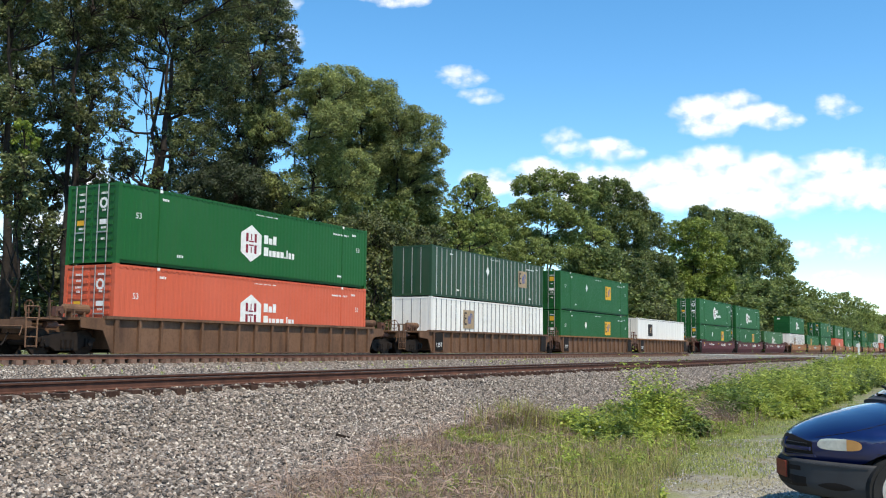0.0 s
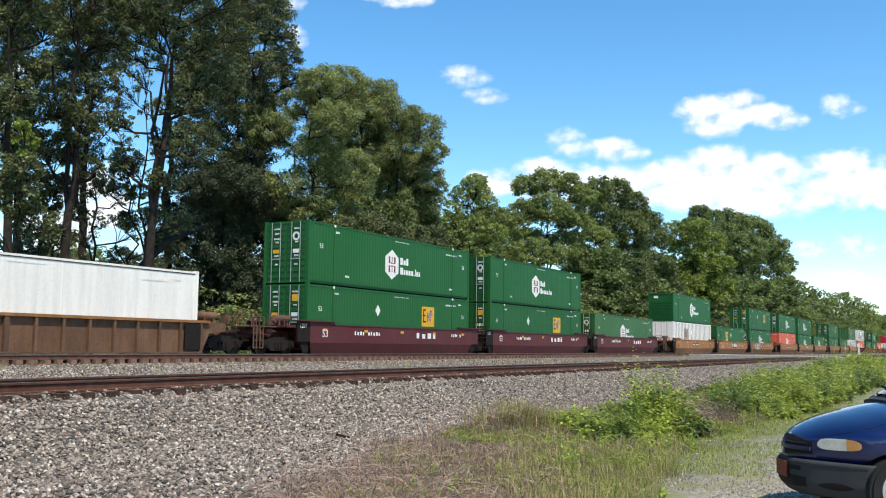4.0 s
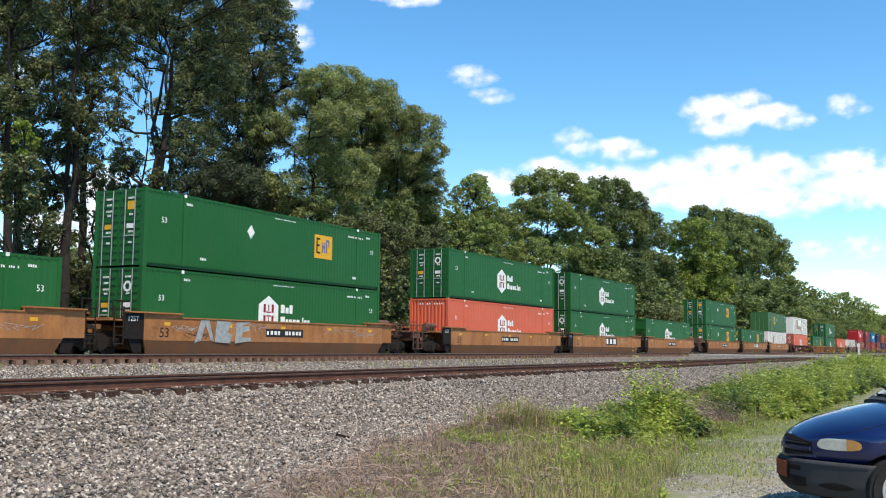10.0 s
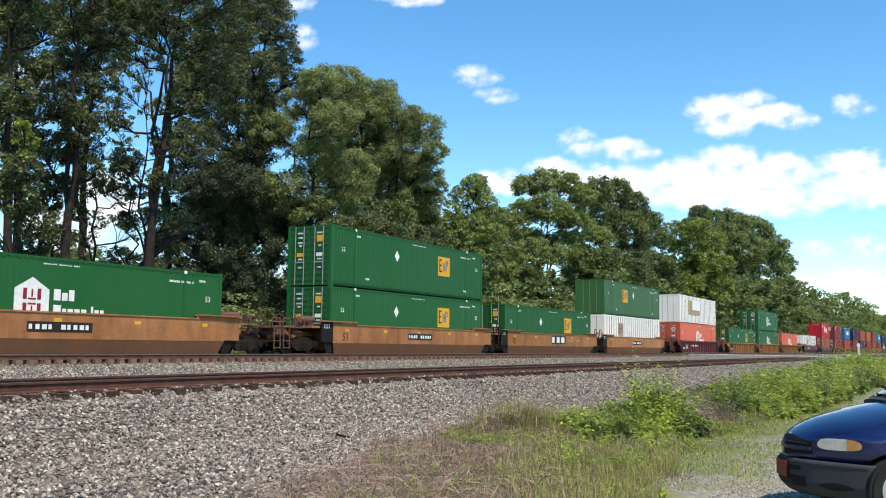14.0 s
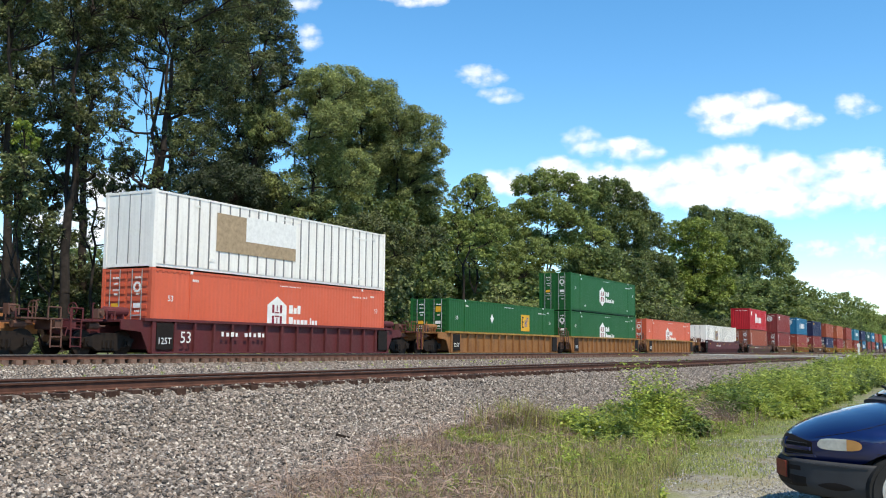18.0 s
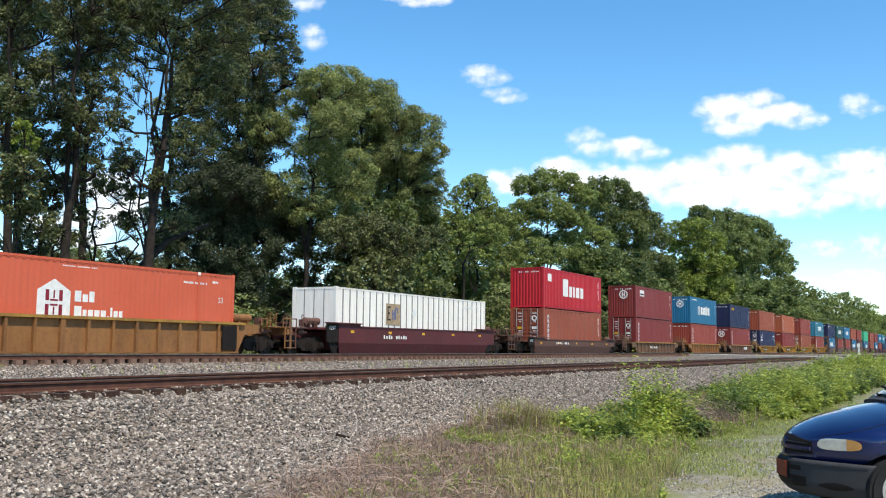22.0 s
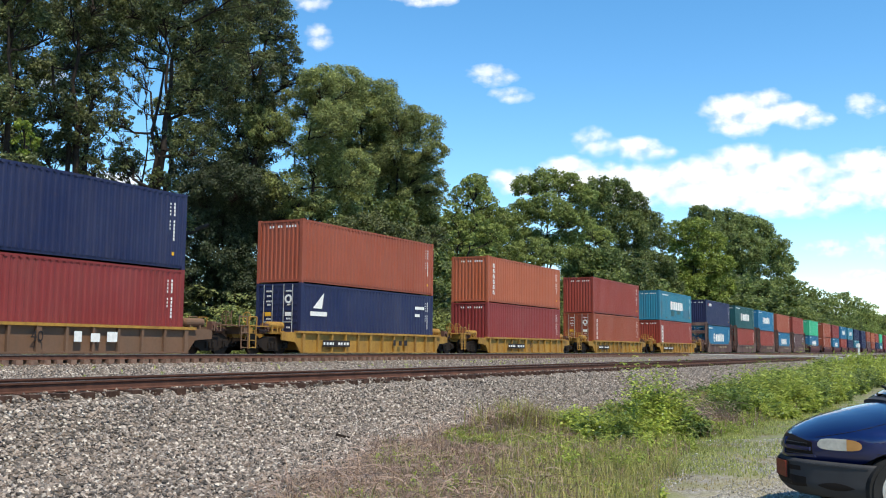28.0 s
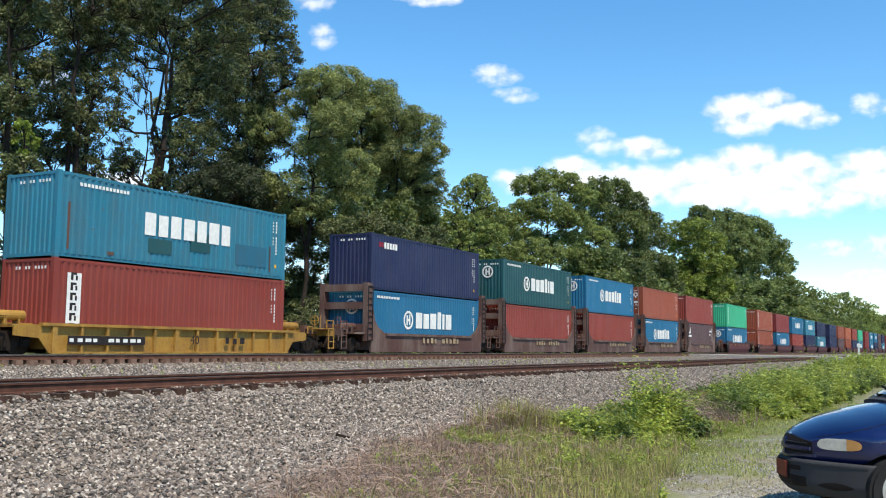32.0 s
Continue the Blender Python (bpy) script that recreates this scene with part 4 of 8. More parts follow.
# kind, place, turn, height and half width of the crown
TREES = (
    (THICKET, 64.5, 41, 40, 12.5, 3.0),
    (THICKET, 71.0, 42, 140, 13.0, 3.2),
    (THICKET, 112.0, 40, 20, 13.0, 3.6),
    (THICKET, 121.0, 39, 120, 13.0, 3.6),
    (DIST_MAPLE, 316.1, 46, 10, 21.9, 3.9),
    (DIST_MAPLE, 354.9, 47, 70, 20.9, 4.3),
    (DIST_MAPLE, 384.9, 46, 110, 21.4, 4.6),
    (DIST_OAK, 468.3, 50, 140, 27.0, 6.1),
    (DIST_MAPLE, 509.6, 48, 10, 26.4, 5.5),
    (DIST_MAPLE, 569.7, 48, 100, 25.2, 4.9),
)


def build_trees():
    rows = ((THICKET, 9.0, 2.9, "dense dark green thicket between the trees"), (DIST_OAK, 22.0, 7.0, DARK_LABEL), (DIST_MAPLE, 20.0, 7.0, MID_LABEL))
    for kind, x, y, turn, high, half in TREES:
        nominal, wide, label = next(r[1:] for r in rows if r[0] is kind)
        size = high / nominal
        plant(kind, x, y, turn, size, label, squash=max(0.82 if x < 72 else 0.92, min(1.5, half * 1.2 / (wide * size))))
    rng = random.Random(21)
    x = 560
    while x < 1000:
        kind, label = rng.choice(((DIST_MAPLE, MID_LABEL), (DIST_OAK, DARK_LABEL)))
        plant(kind, x, rng.uniform(44, 52), rng.uniform(0, 360), rng.uniform(0.95, 1.2), label)
        x += rng.uniform(14, 22)
    for x in range(230, 560, 17):
        plant(rng.choice((DIST_MAPLE, DIST_OAK, DIST_MAPLE)), x, rng.uniform(37, 41), rng.uniform(0, 360), rng.uniform(0.42, 0.62) * (0.8 + x / 1400), MID_LABEL)
    # thickets that close the wood between the trunks
    for x in range(82, 300, 8):
        plant(THICKET2, x + rng.uniform(-2, 2), rng.uniform(38.5, 42.5) + (0 if x < 150 else 3), rng.uniform(0, 360), rng.uniform(0.85, 1.3) * (1.0 if x < 150 else 1.5), "dense dark green thicket between the trees", squash=1.4)
    # woods behind the first row
    x = -10
    while x < 240:
        kind, label = rng.choice(((SHRUB, "leafy green undergrowth behind the trees"), (SHRUB2, "dark leafy undergrowth behind the trees")))
        plant(kind, x, rng.uniform(46, 62), rng.uniform(0, 360), rng.uniform(0.7, 1.25), label, "shrub", "shrub", "undergrowth behind the trees", squash=1.6)
        x += rng.uniform(2.0, 4.0)
    for i in range(16):
        plant(DIST_OAK, 5 + i * 15 + rng.uniform(-4, 4), rng.uniform(85, 130), rng.uniform(0, 360), rng.uniform(0.5, 0.75), DARK_LABEL, squash=1.3)
    x = 30
    while x < 260:
        kind, label = rng.choice(((SHRUB, "leafy green shrub at the foot of the trees"), (SHRUB2, "dark leafy shrub at the foot of the trees")))
        plant(kind, x, rng.uniform(34.8, 37.5), rng.uniform(0, 360), rng.uniform(0.55, 1.2) * (0.6 if x < 55 else 1.0), label, "shrub", "shrub", "trackside shrubs")
        x += rng.uniform(2.5, 5) * (1 + x / 150)


build_trees()


# ------------------------------------------------------------------ containers
N = -1.295      # near side of a container, from its centre line


def wavy(bm, length, z0, z1, y, pitch, depth, x0=0.0):
    """Corrugated sheet: flat, ramp, flat, ramp."""
    n = max(2, round(length / pitch))
    p = length / n
    xs, ys = [], []
    for i in range(n):
        for f, d in ((0.0, 0.0), (0.36, 0.0), (0.5, 1.0), (0.86, 1.0)):
            xs.append(x0 + (i + f) * p)
            ys.append(y + d * depth)
    xs.append(x0 + length)
    ys.append(y)
    a = [bm.verts.new((x, yy, z0)) for x, yy in zip(xs, ys)]
    b = [bm.verts.new((x, yy, z1)) for x, yy in zip(xs, ys)]
    for i in range(len(xs) - 1):
        bm.faces.new((a[i], a[i + 1], b[i + 1], b[i]))


def end_wavy(bm, z0, z1, x, pitch, depth):
    tmp = bmesh.new()
    wavy(tmp, 2.4, z0, z1, 0, pitch, depth, -1.2)
    for f in tmp.faces:
        bm.faces.new([bm.verts.new((x + v.co.y, v.co.x, v.co.z)) for v in f.verts])
    tmp.free()


def letters(bm, x, z, y, sizes, height, gap=0.06):
    """A row of upright bars in place of a company's lettering."""
    for w, h in sizes:
        box(bm, x, x + w, y, y + 0.005, z, z + height * h)
        x += w + gap


def emblem_hex(c, x, z, deep):
    """White six-sided sign with a maroon figure, and two rows of white bars."""
    def plate(bm):
        prism(bm, [(0.0, 0.78), (0.66, 0.40), (0.66, -0.40), (0.0, -0.78), (-0.66, -0.40), (-0.66, 0.40)], 0, 0.006)
    pl = part("emblem", ("hex",), MARK_WHITE, c, plate, (x, deep, z), "white hexagonal sign with a maroon figure")

    def figure(bm):
        for a in (-0.34, 0.20):
            box(bm, a, a + 0.14, -0.006, 0, 0.06, 0.42)
            box(bm, a, a + 0.14, -0.006, 0, -0.42, -0.06)
        for z in (-0.11, 0.05):
            box(bm, -0.15, 0.15, -0.006, 0, z, z + 0.06)
        box(bm, -0.03, 0.03, -0.006, 0, -0.40, -0.14)
        box(bm, -0.03, 0.03, -0.006, 0, 0.14, 0.40)
    part("emblem_figure", ("hexf",), MARK_MAROON, pl, figure)

    def rows(bm):
        for z, sizes in ((0.05, ((0.27, 1.0), (0.22, 0.70), (0.22, 1.0))), (-0.47, ((0.30, 1.0), (0.16, 0.70), (0.22, 0.70), (0.22, 0.70), (0.22, 0.70), (0.08, 0.2), (0.09, 1.0), (0.18, 0.70), (0.16, 0.70)))):
            letters(bm, 0, z, 0, sizes, 0.37, 0.06)
    part("emblem_lettering", ("hexl",), MARK_WHITE, c, rows, (x + 0.84, deep, z + 0.02))


def emblem_square(c, x, z, deep, faded=False, dark_plate=False):
    """Yellow square with a dark figure."""
    s = boxpart("emblem", MARK_DARK if dark_plate else MARK_TAN if faded else MARK_YELLOW, c, x - 0.70, x + 0.70, deep, deep + 0.006, z - 0.55, z + 0.55, "square yellow sign with dark bars")

    def bars(bm):
        for a, w, zz, h in ((0.10, 0.09, 0.22, 0.74), (0.19, 0.20, 0.87, 0.09), (0.19, 0.16, 0.56, 0.09), (0.19, 0.22, 0.22, 0.09)):
            box(bm, a, a + w, -0.006, 0, zz, zz + h)

    def bars2(bm):
        for a, w, zz, h in ((0.46, 0.08, 0.28, 0.50), (0.54, 0.09, 0.50, 0.12), (0.63, 0.08, 0.28, 0.50), (0.77, 0.08, 0.28, 0.64), (0.85, 0.14, 0.82, 0.09), (0.95, 0.08, 0.60, 0.26)):
            box(bm, a, a + w, -0.006, 0, zz, zz + h)
    part("emblem_figure", ("sqf",), MARK_DARK, s, bars, (0.04, 0, 0))
    part("emblem_figure", ("sqg",), MARK_BLUE if not dark_plate else MARK_TAN, s, bars2, (0.14, 0, 0))


def small_marks(c, length, deep, high):
    """Small white stencils along the top and the ends of the near side."""
    for x, z, w, h in ((length * 0.47, high - 0.28, 1.5, 0.07), (length - 2.9, high - 0.5, 1.3, 0.14), (0.55 * length / 16.15 + 1.6, high - 0.42, 0.35, 0.16), (length - 1.3, high - 0.42, 0.35, 0.16),
                       (3.0, 0.45, 0.32, 0.18), (length - 2.5, 0.42, 0.3, 0.18)):
        def row(bm, w=w, h=h):
            k, x_ = 0, 0.0
            while x_ < w - 0.03:
                s = (0.055, 0.075, 0.045, 0.07)[k % 4]
                box(bm, x_, x_ + s, 0, 0.004, 0, h * (0.62, 0.55, 0.62, 0.5)[k % 4])
                x_ += s + (0.10 if k % 6 == 5 else 0.028)
                k += 1
        part("stencil", (w, h), MARK_WHITE, c, row, (x, deep, z))


def container(at, base, kind, paint, label, sign=None, sign_x=7.4, end="door", sign2=None, post=None, placard=None, far=False):
    """A freight container whose left end stands at that place along the train; base: its height over the rail."""
    length = LEN40 if kind == "iso" else LEN53
    H = HIGH
    c = thing("shipping_container", label, "shipping container", "containers on the train")
    MOVERS.append((c, at, base))
    # frame
    for x in (0.0, length - 0.16):
        for y in (N,) if far else (N, 1.295 - 0.16):
            boxpart("corner_post", paint, c, x, x + 0.16, y, y + 0.16, 0.0, H)
    for y in (N + 0.001,) if far else (N + 0.001, 1.295 - 0.121):
        boxpart("top_rail", paint, c, 0.16, length - 0.16, y, y + 0.12, H - 0.11, H - 0.03)
        tuck = 0.075 if kind == "dom" else 0.04
        boxpart("bottom_rail", paint, c, 0.16, length - 0.16, y + tuck if y < 0 else y, y + 0.12 if y < 0 else y + 0.12 - tuck, 0.045, 0.17)
    boxpart("floor", STEEL, c, 0.1, length - 0.1, N + 0.1, 1.19, 0.05, 0.13)
    part("roof", (length,), paint, c, lambda bm: box(bm, 0.02, length - 0.02, N + 0.03, 1.265, H - 0.06, H - 0.032))
    if kind in ("dom", "iso") and not far:
        def teeth(bm):
            k = int((length - 0.4) / 0.29)
            for i in range(k):
                xx = 0.22 + i * 0.29
                box(bm, xx, xx + 0.12, N - 0.004, N + 0.05, H - 0.15, H - 0.035)
        tagged(part("roof_bow_end", (kind, length), paint, c, teeth), kind="stuff")
    # sides
    pitch, depth = (0.283, 0.028) if kind == "iso" else (0.24, 0.005)
    inset = 0.006 if kind == "iso" else 0.016
    if kind in ("iso", "dom"):
        part("side_panel", (kind, "n"), paint, c, lambda bm: wavy(bm, length - 0.32, 0.15, H - 0.1, N + inset, pitch, depth, 0.16))
        part("side_panel", (kind, "f"), paint, c, lambda bm: wavy(bm, length - 0.32, 0.15, H - 0.1, -N - inset - depth, pitch, depth, 0.16))
    else:
        boxpart("side_panel", paint, c, 0.16, length - 0.16, N + 0.02, N + 0.05, 0.15, H - 0.1)
        boxpart("side_panel", paint, c, 0.16, length - 0.16, -N - 0.05, -N - 0.02, 0.15, H - 0.1)
    if kind == "post":
        for i in range(1, 27):
            x = i * length / 27
            boxpart("side_post", post or WHITE_POST, c, x - 0.035, x + 0.035, N - 0.004, N + 0.02, 0.15, H - 0.1)
    if kind == "reefer":
        for i in range(1, 5):
            boxpart("seam_strip", paint, c, i * length / 5 - 0.03, i * length / 5 + 0.03, N + 0.012, N + 0.02, 0.15, H - 0.1)
        boxpart("top_trim", STEEL, c, 0.2, length - 0.2, N + 0.0, N + 0.03, H - 0.135, H - 0.105)
    if kind == "dom":
        # lifting posts at the forty-foot points, with their castings
        for x in (2.0, length - 2.15):
            boxpart("lifting_post", paint, c, x, x + 0.14, N - 0.001, N + 0.03, 0.15, H - 0.1)
            boxpart("casting", MARK_WHITE, c, x, x + 0.14, N - 0.008, N, H - 0.14, H - 0.02)
    for x in (-0.002, length - 0.178) if not far else ():
        for z in (0.0, H - 0.118):
            boxpart("corner_casting", paint, c, x, x + 0.18, N - 0.004, N + 0.16, z, z + 0.12)
    # the end that faces back along the train
    if end == "door":
        for s in (-1, 1):
            d = part("door", (s, H), paint, c, lambda bm, s=s: box(bm, 0.03, 0.07, min(0.012 * s, 1.13 * s), max(0.012 * s, 1.13 * s), 0.12, H - 0.12))
            for i in range(9):
                boxpart("door_rib", paint, d, 0.0, 0.03, min(0.08 * s, 1.06 * s), max(0.08 * s, 1.06 * s), 0.28 + i * 0.28, 0.40 + i * 0.28)
            for y in (0.32, 0.82):
                part("lock_bar", (H,), GALV, d, lambda bm: tube(bm, (0, 0, 0.06), (0, 0, H - 0.06), 0.02, 6), (-0.028, s * y, 0))
            boxpart("lock_handle", GALV, d, -0.045, -0.02, min(0.3 * s, 0.8 * s), max(0.3 * s, 0.8 * s), 1.12, 1.17)
            if s < 0 and sign == "square":
                boxpart("door_sign", MARK_YELLOW, d, -0.007, 0.0, -0.78, -0.42, 2.12, 2.44)
            elif s < 0:
                ring = part("door_emblem", ("ring",), MARK_WHITE, d, lambda bm: [box(bm, -0.006, 0, 0.16 * math.cos(i * 0.524) - 0.05, 0.16 * math.cos(i * 0.524) + 0.05, 0.16 * math.sin(i * 0.524) - 0.04, 0.16 * math.sin(i * 0.524) + 0.04) for i in range(12)], (-0.001, -0.57, 2.2))
            part("door_marking", (s,), MARK_WHITE, d, lambda bm: [box(bm, -0.005, 0, s * 0.57 - w / 2 + i * 0.065, s * 0.57 - w / 2 + i * 0.065 + 0.042, z, z + 0.075) for z, w in ((2.52, 0.34), (2.30, 0.30), (2.06, 0.36), (1.90, 0.24), (1.26, 0.3), (0.86, 0.22))
                 if s > 0 or not 2.0 < z < 2.4 for i in range(int(w / 0.065))], (-0.001, 0, 0))
            boxpart("door_label", MARK_WHITE if s < 0 else MARK_YELLOW, d, -0.008, 0.0, min(0.4 * s, 0.75 * s), max(0.4 * s, 0.75 * s), 1.42, 1.6)
    elif end == "ribs":
        boxpart("front_wall", paint, c, 0.05, 0.09, -1.14, 1.14, 0.1, H - 0.1)
        for i in range(7):
            boxpart("front_rib", paint, c, 0.0, 0.05, -1.1, 1.1, 0.30 + i * 0.27, 0.42 + i * 0.27)
        boxpart("front_marking", MARK_WHITE, c, 0.04, 0.05, 0.3, 0.75, H - 0.55, H - 0.3)
    elif end == "plain":
        boxpart("front_wall", paint, c, 0.02, 0.06, -1.14, 1.14, 0.1, H - 0.1)
        for y in (-0.6, -0.02, 0.56):
            boxpart("front_strip", post or WHITE_POST, c, 0.008, 0.02, y, y + 0.04, 0.1, H - 0.1)
    else:
        part("front_wall", (H,), paint, c, lambda bm: end_wavy(bm, 0.1, H - 0.1, 0.02, 0.24, 0.04))
        if not far:
            part("end_codes", (1,), MARK_WHITE, c, lambda bm: [box(bm, 0.012, 0.019, -0.9 + i * 0.16, -0.82 + i * 0.16, 2.55, 2.65) for i in range(10) if i not in (4, 7)])
    if not far:
        boxpart("back_wall", paint, c, length - 0.09, length - 0.04, -1.14, 1.14, 0.1, H - 0.1)
    for z0, z1 in () if far else ((0.045, 0.16), (H - 0.13, H - 0.03)):
        boxpart("end_rail", paint, c, 0.004, 0.09, -1.135, 1.135, z0, z1)
    # signs on the near side
    deep = N + {"post": -0.006, "iso": -0.003, "dom": 0.013}.get(kind, 0.0)
    if sign == "hex":
        emblem_hex(c, sign_x - 0.2, 1.42, deep - 0.006)
    elif sign == "square":
        emblem_square(c, sign_x - 0.2, 1.75, deep - 0.006)
    elif sign == "faded":
        emblem_square(c, sign_x, 1.75, deep - 0.006, True)
    elif sign == "dark":
        emblem_square(c, sign_x, 1.85, deep - 0.006, False, True)
    if kind == "dom":
        text_part("53", 0.31, MARK_WHITE, c, (0.85, deep - 0.004, 1.7))
        text_part("53", 0.31, MARK_WHITE, c, (length - 0.95, deep - 0.004, 1.75))
    if kind != "iso":
        small_marks(c, length, deep - 0.004, H)
        if placard:
            part("placard", (1,), placard, c, lambda bm: prism(bm, [(0, 0.3), (0.24, 0), (0, -0.3), (-0.24, 0)], 0, 0.004), (sign_x + 2.2 if sign_x < 9 else sign_x - 5.4, deep - 0.004, 1.9))
    else:
        if not far or sign:
            iso_marks(c, sign, deep - 0.004)
        if sign in ("tag", "ring_letters", "column_ring"):
            ring = part("end_emblem", ("ring",), MARK_WHITE, c, ring_shape, (-0.004, -0.15, 2.1))
            ring.rotation_euler = (0, 0, radians(-90))
    if sign == "patch":
        boxpart("faded_patch", MARK_TAN, c, 3.4, 8.6, N - 0.006, N - 0.004, 0.9, 2.45, "tan patch where a sign was removed")
        boxpart("repainted_patch", MARK_WHITE, c, 5.2, 8.6, N - 0.009, N - 0.0065, 1.45, 2.5)
    return c


def ring_shape(bm):
    k = 20
    for r0, r1 in ((0.30, 0.40),):
        for i in range(k):
            a, b = i * math.tau / k, (i + 1) * math.tau / k
            prism(bm, [(r0 * math.cos(a), r0 * math.sin(a)), (r1 * math.cos(a), r1 * math.sin(a)), (r1 * math.cos(b), r1 * math.sin(b)), (r0 * math.cos(b), r0 * math.sin(b))], 0, 0.005)
    box(bm, -0.16, -0.06, 0, 0.005, -0.22, 0.2)
    box(bm, 0.06, 0.16, 0, 0.005, -0.2, 0.24)
    box(bm, -0.08, 0.08, 0, 0.005, -0.05, 0.06)


def iso_marks(c, sign, deep):
    """Stencils and bars of the sea containers."""
    part("stencil", ("codes",), MARK_WHITE, c, lambda bm: [box(bm, a, a + w, 0, 0.004, 2.42 - i * 0.135, 2.42 - i * 0.135 + h) for a, w, h, k in ((0.2, 0.075, 0.10, 11), (0.0, 0.05, 0.075, 8)) for i in range(k) if i != 4], (11.3, deep, 0))
    boxpart("stencil", MARK_YELLOW, c, 11.46, 11.58, deep, deep + 0.004, 0.5, 0.64)

    if sign in ("ring_letters",):
        part("emblem", ("ring",), MARK_WHITE, c, ring_shape, (3.75, deep - 0.002, 1.5)).scale = (1.25, 1.0, 1.25)
        part("emblem_lettering", ("six",), MARK_WHITE, c, lambda bm: letters(bm, 0, 0, 0, ((0.68, 1.0), (0.62, 0.95), (0.68, 1.0), (0.42, 1.12), (0.26, 1.0), (0.68, 1.0)), 0.86, 0.15), (4.55, deep - 0.002, 1.08))
        part("stencil", ("web",), MARK_WHITE, c, lambda bm: [box(bm, i * 0.16, i * 0.16 + 0.11, 0, 0.004, 0, 0.12) for i in range(14)], (0.6, deep, 2.55))
    if sign == "big_letters":
        for x, z, w, h in ((4.1, 0.5, 1.2, 0.55), (6.3, 0.75, 1.1, 0.75), (8.9, 0.45, 2.0, 0.85)):
            boxpart("repair_patch", TEAL_PATCH if x > 8 else TEAL_GREEN, c, x, x + w, deep + 0.001, deep + 0.004, z, z + h)
        for x, z, w, h in ((0.45, 0.3, 0.09, 1.6), (11.1, 0.3, 0.07, 1.1), (2.2, 0.25, 0.3, 0.12)):
            boxpart("rust_streak", CAR_DARK, c, x, x + w, deep + 0.001, deep + 0.004, z, z + h)
        part("emblem_lettering", ("big",), MARK_WHITE, c, lambda bm: letters(bm, 0, 0, 0, ((0.54, 1.0), (0.48, 0.95), (0.54, 1.0), (0.58, 0.98), (0.52, 1.0), (0.58, 1.0), (0.50, 0.97)), 0.84, 0.15), (3.9, deep - 0.002, 1.15))
        part("stencil", ("web",), MARK_WHITE, c, lambda bm: [box(bm, i * 0.16, i * 0.16 + 0.11, 0, 0.004, 0, 0.12) for i in range(16)], (0.9, deep, 2.5))
    if sign == "line":
        boxpart("emblem_plate", MARK_WHITE, c, 0.75, 1.45, deep, deep + 0.004, 1.95, 2.5)
        part("emblem_lettering", ("line",), MARK_WHITE, c, lambda bm: letters(bm, 0, 0, 0, ((1.05, 1.55), (0.58, 0.95), (0.34, 0.95), (0.74, 0.95), (0.62, 0.95)), 0.84, 0.24), (3.7, deep - 0.002, 1.0))
    if sign in ("column", "column_plate", "column_ring"):
        if sign == "column_plate":
            boxpart("emblem_plate", MARK_WHITE, c, 0.56, 1.14, deep, deep + 0.004, 0.35, 2.45)
        part("emblem_lettering", ("colm",), MARK_DARK if sign == "column_plate" else MARK_WHITE, c, lambda bm: [box(bm, a, a + w, 0, 0.005, -i * 0.34 + z, -i * 0.34 + z + h) for i in range(6)
             for a, w, z, h in ((0, 0.10, 0, 0.26), (0.10, 0.14, 0.18, 0.08), (0.2, 0.08, 0.0, 0.16))], (0.70, deep - 0.005, 2.2))
    if sign == "tag":
        boxpart("emblem_plate", MARK_WHITE, c, 1.3, 2.6, deep, deep + 0.004, 2.0, 2.55)
        boxpart("emblem_bar", MARK_DARK, c, 1.4, 2.5, deep - 0.004, deep, 2.1, 2.25)
    if sign == "yellow_word":
        part("emblem_lettering", ("yel",), MARK_YELLOW, c, lambda bm: letters(bm, 0, 0, 0, ((0.2, 0.75), (0.2, 0.75), (0.2, 0.75), (0.2, 0.75), (0.2, 0.75)), 0.42, 0.07), (0.9, deep - 0.002, 2.2))
    if sign == "white_word":
        part("emblem_lettering", ("whi",), MARK_WHITE, c, lambda bm: letters(bm, 0, 0, 0, ((0.2, 0.75), (0.2, 0.75), (0.2, 0.75), (0.2, 0.75), (0.2, 0.75)), 0.42, 0.07), (1.2, deep - 0.002, 2.2))
        boxpart("emblem_bar", MARK_MAROON, c, 0.7, 1.12, deep, deep + 0.004, 2.25, 2.5)
    if sign == "sail":
        part("emblem", ("sail",), MARK_WHITE, c, lambda bm: (prism(bm, [(0, 0), (0.85, 0.75), (0.7, 0)], 0, 0.005), box(bm, -0.2, 1.1, 0, 0.005, -0.35, -0.15)), (0.9, deep - 0.002, 1.8))
        part("stencil", ("two",), MARK_WHITE, c, lambda bm: (box(bm, 0, 1.0, 0, 0.004, 0, 0.16), box(bm, 0.0, 0.5, 0, 0.004, -0.4, -0.25)), (10.2, deep, 2.1))

# ------------------------------------------------------------------ well cars
WHEELSETS = {False: [], True: []}


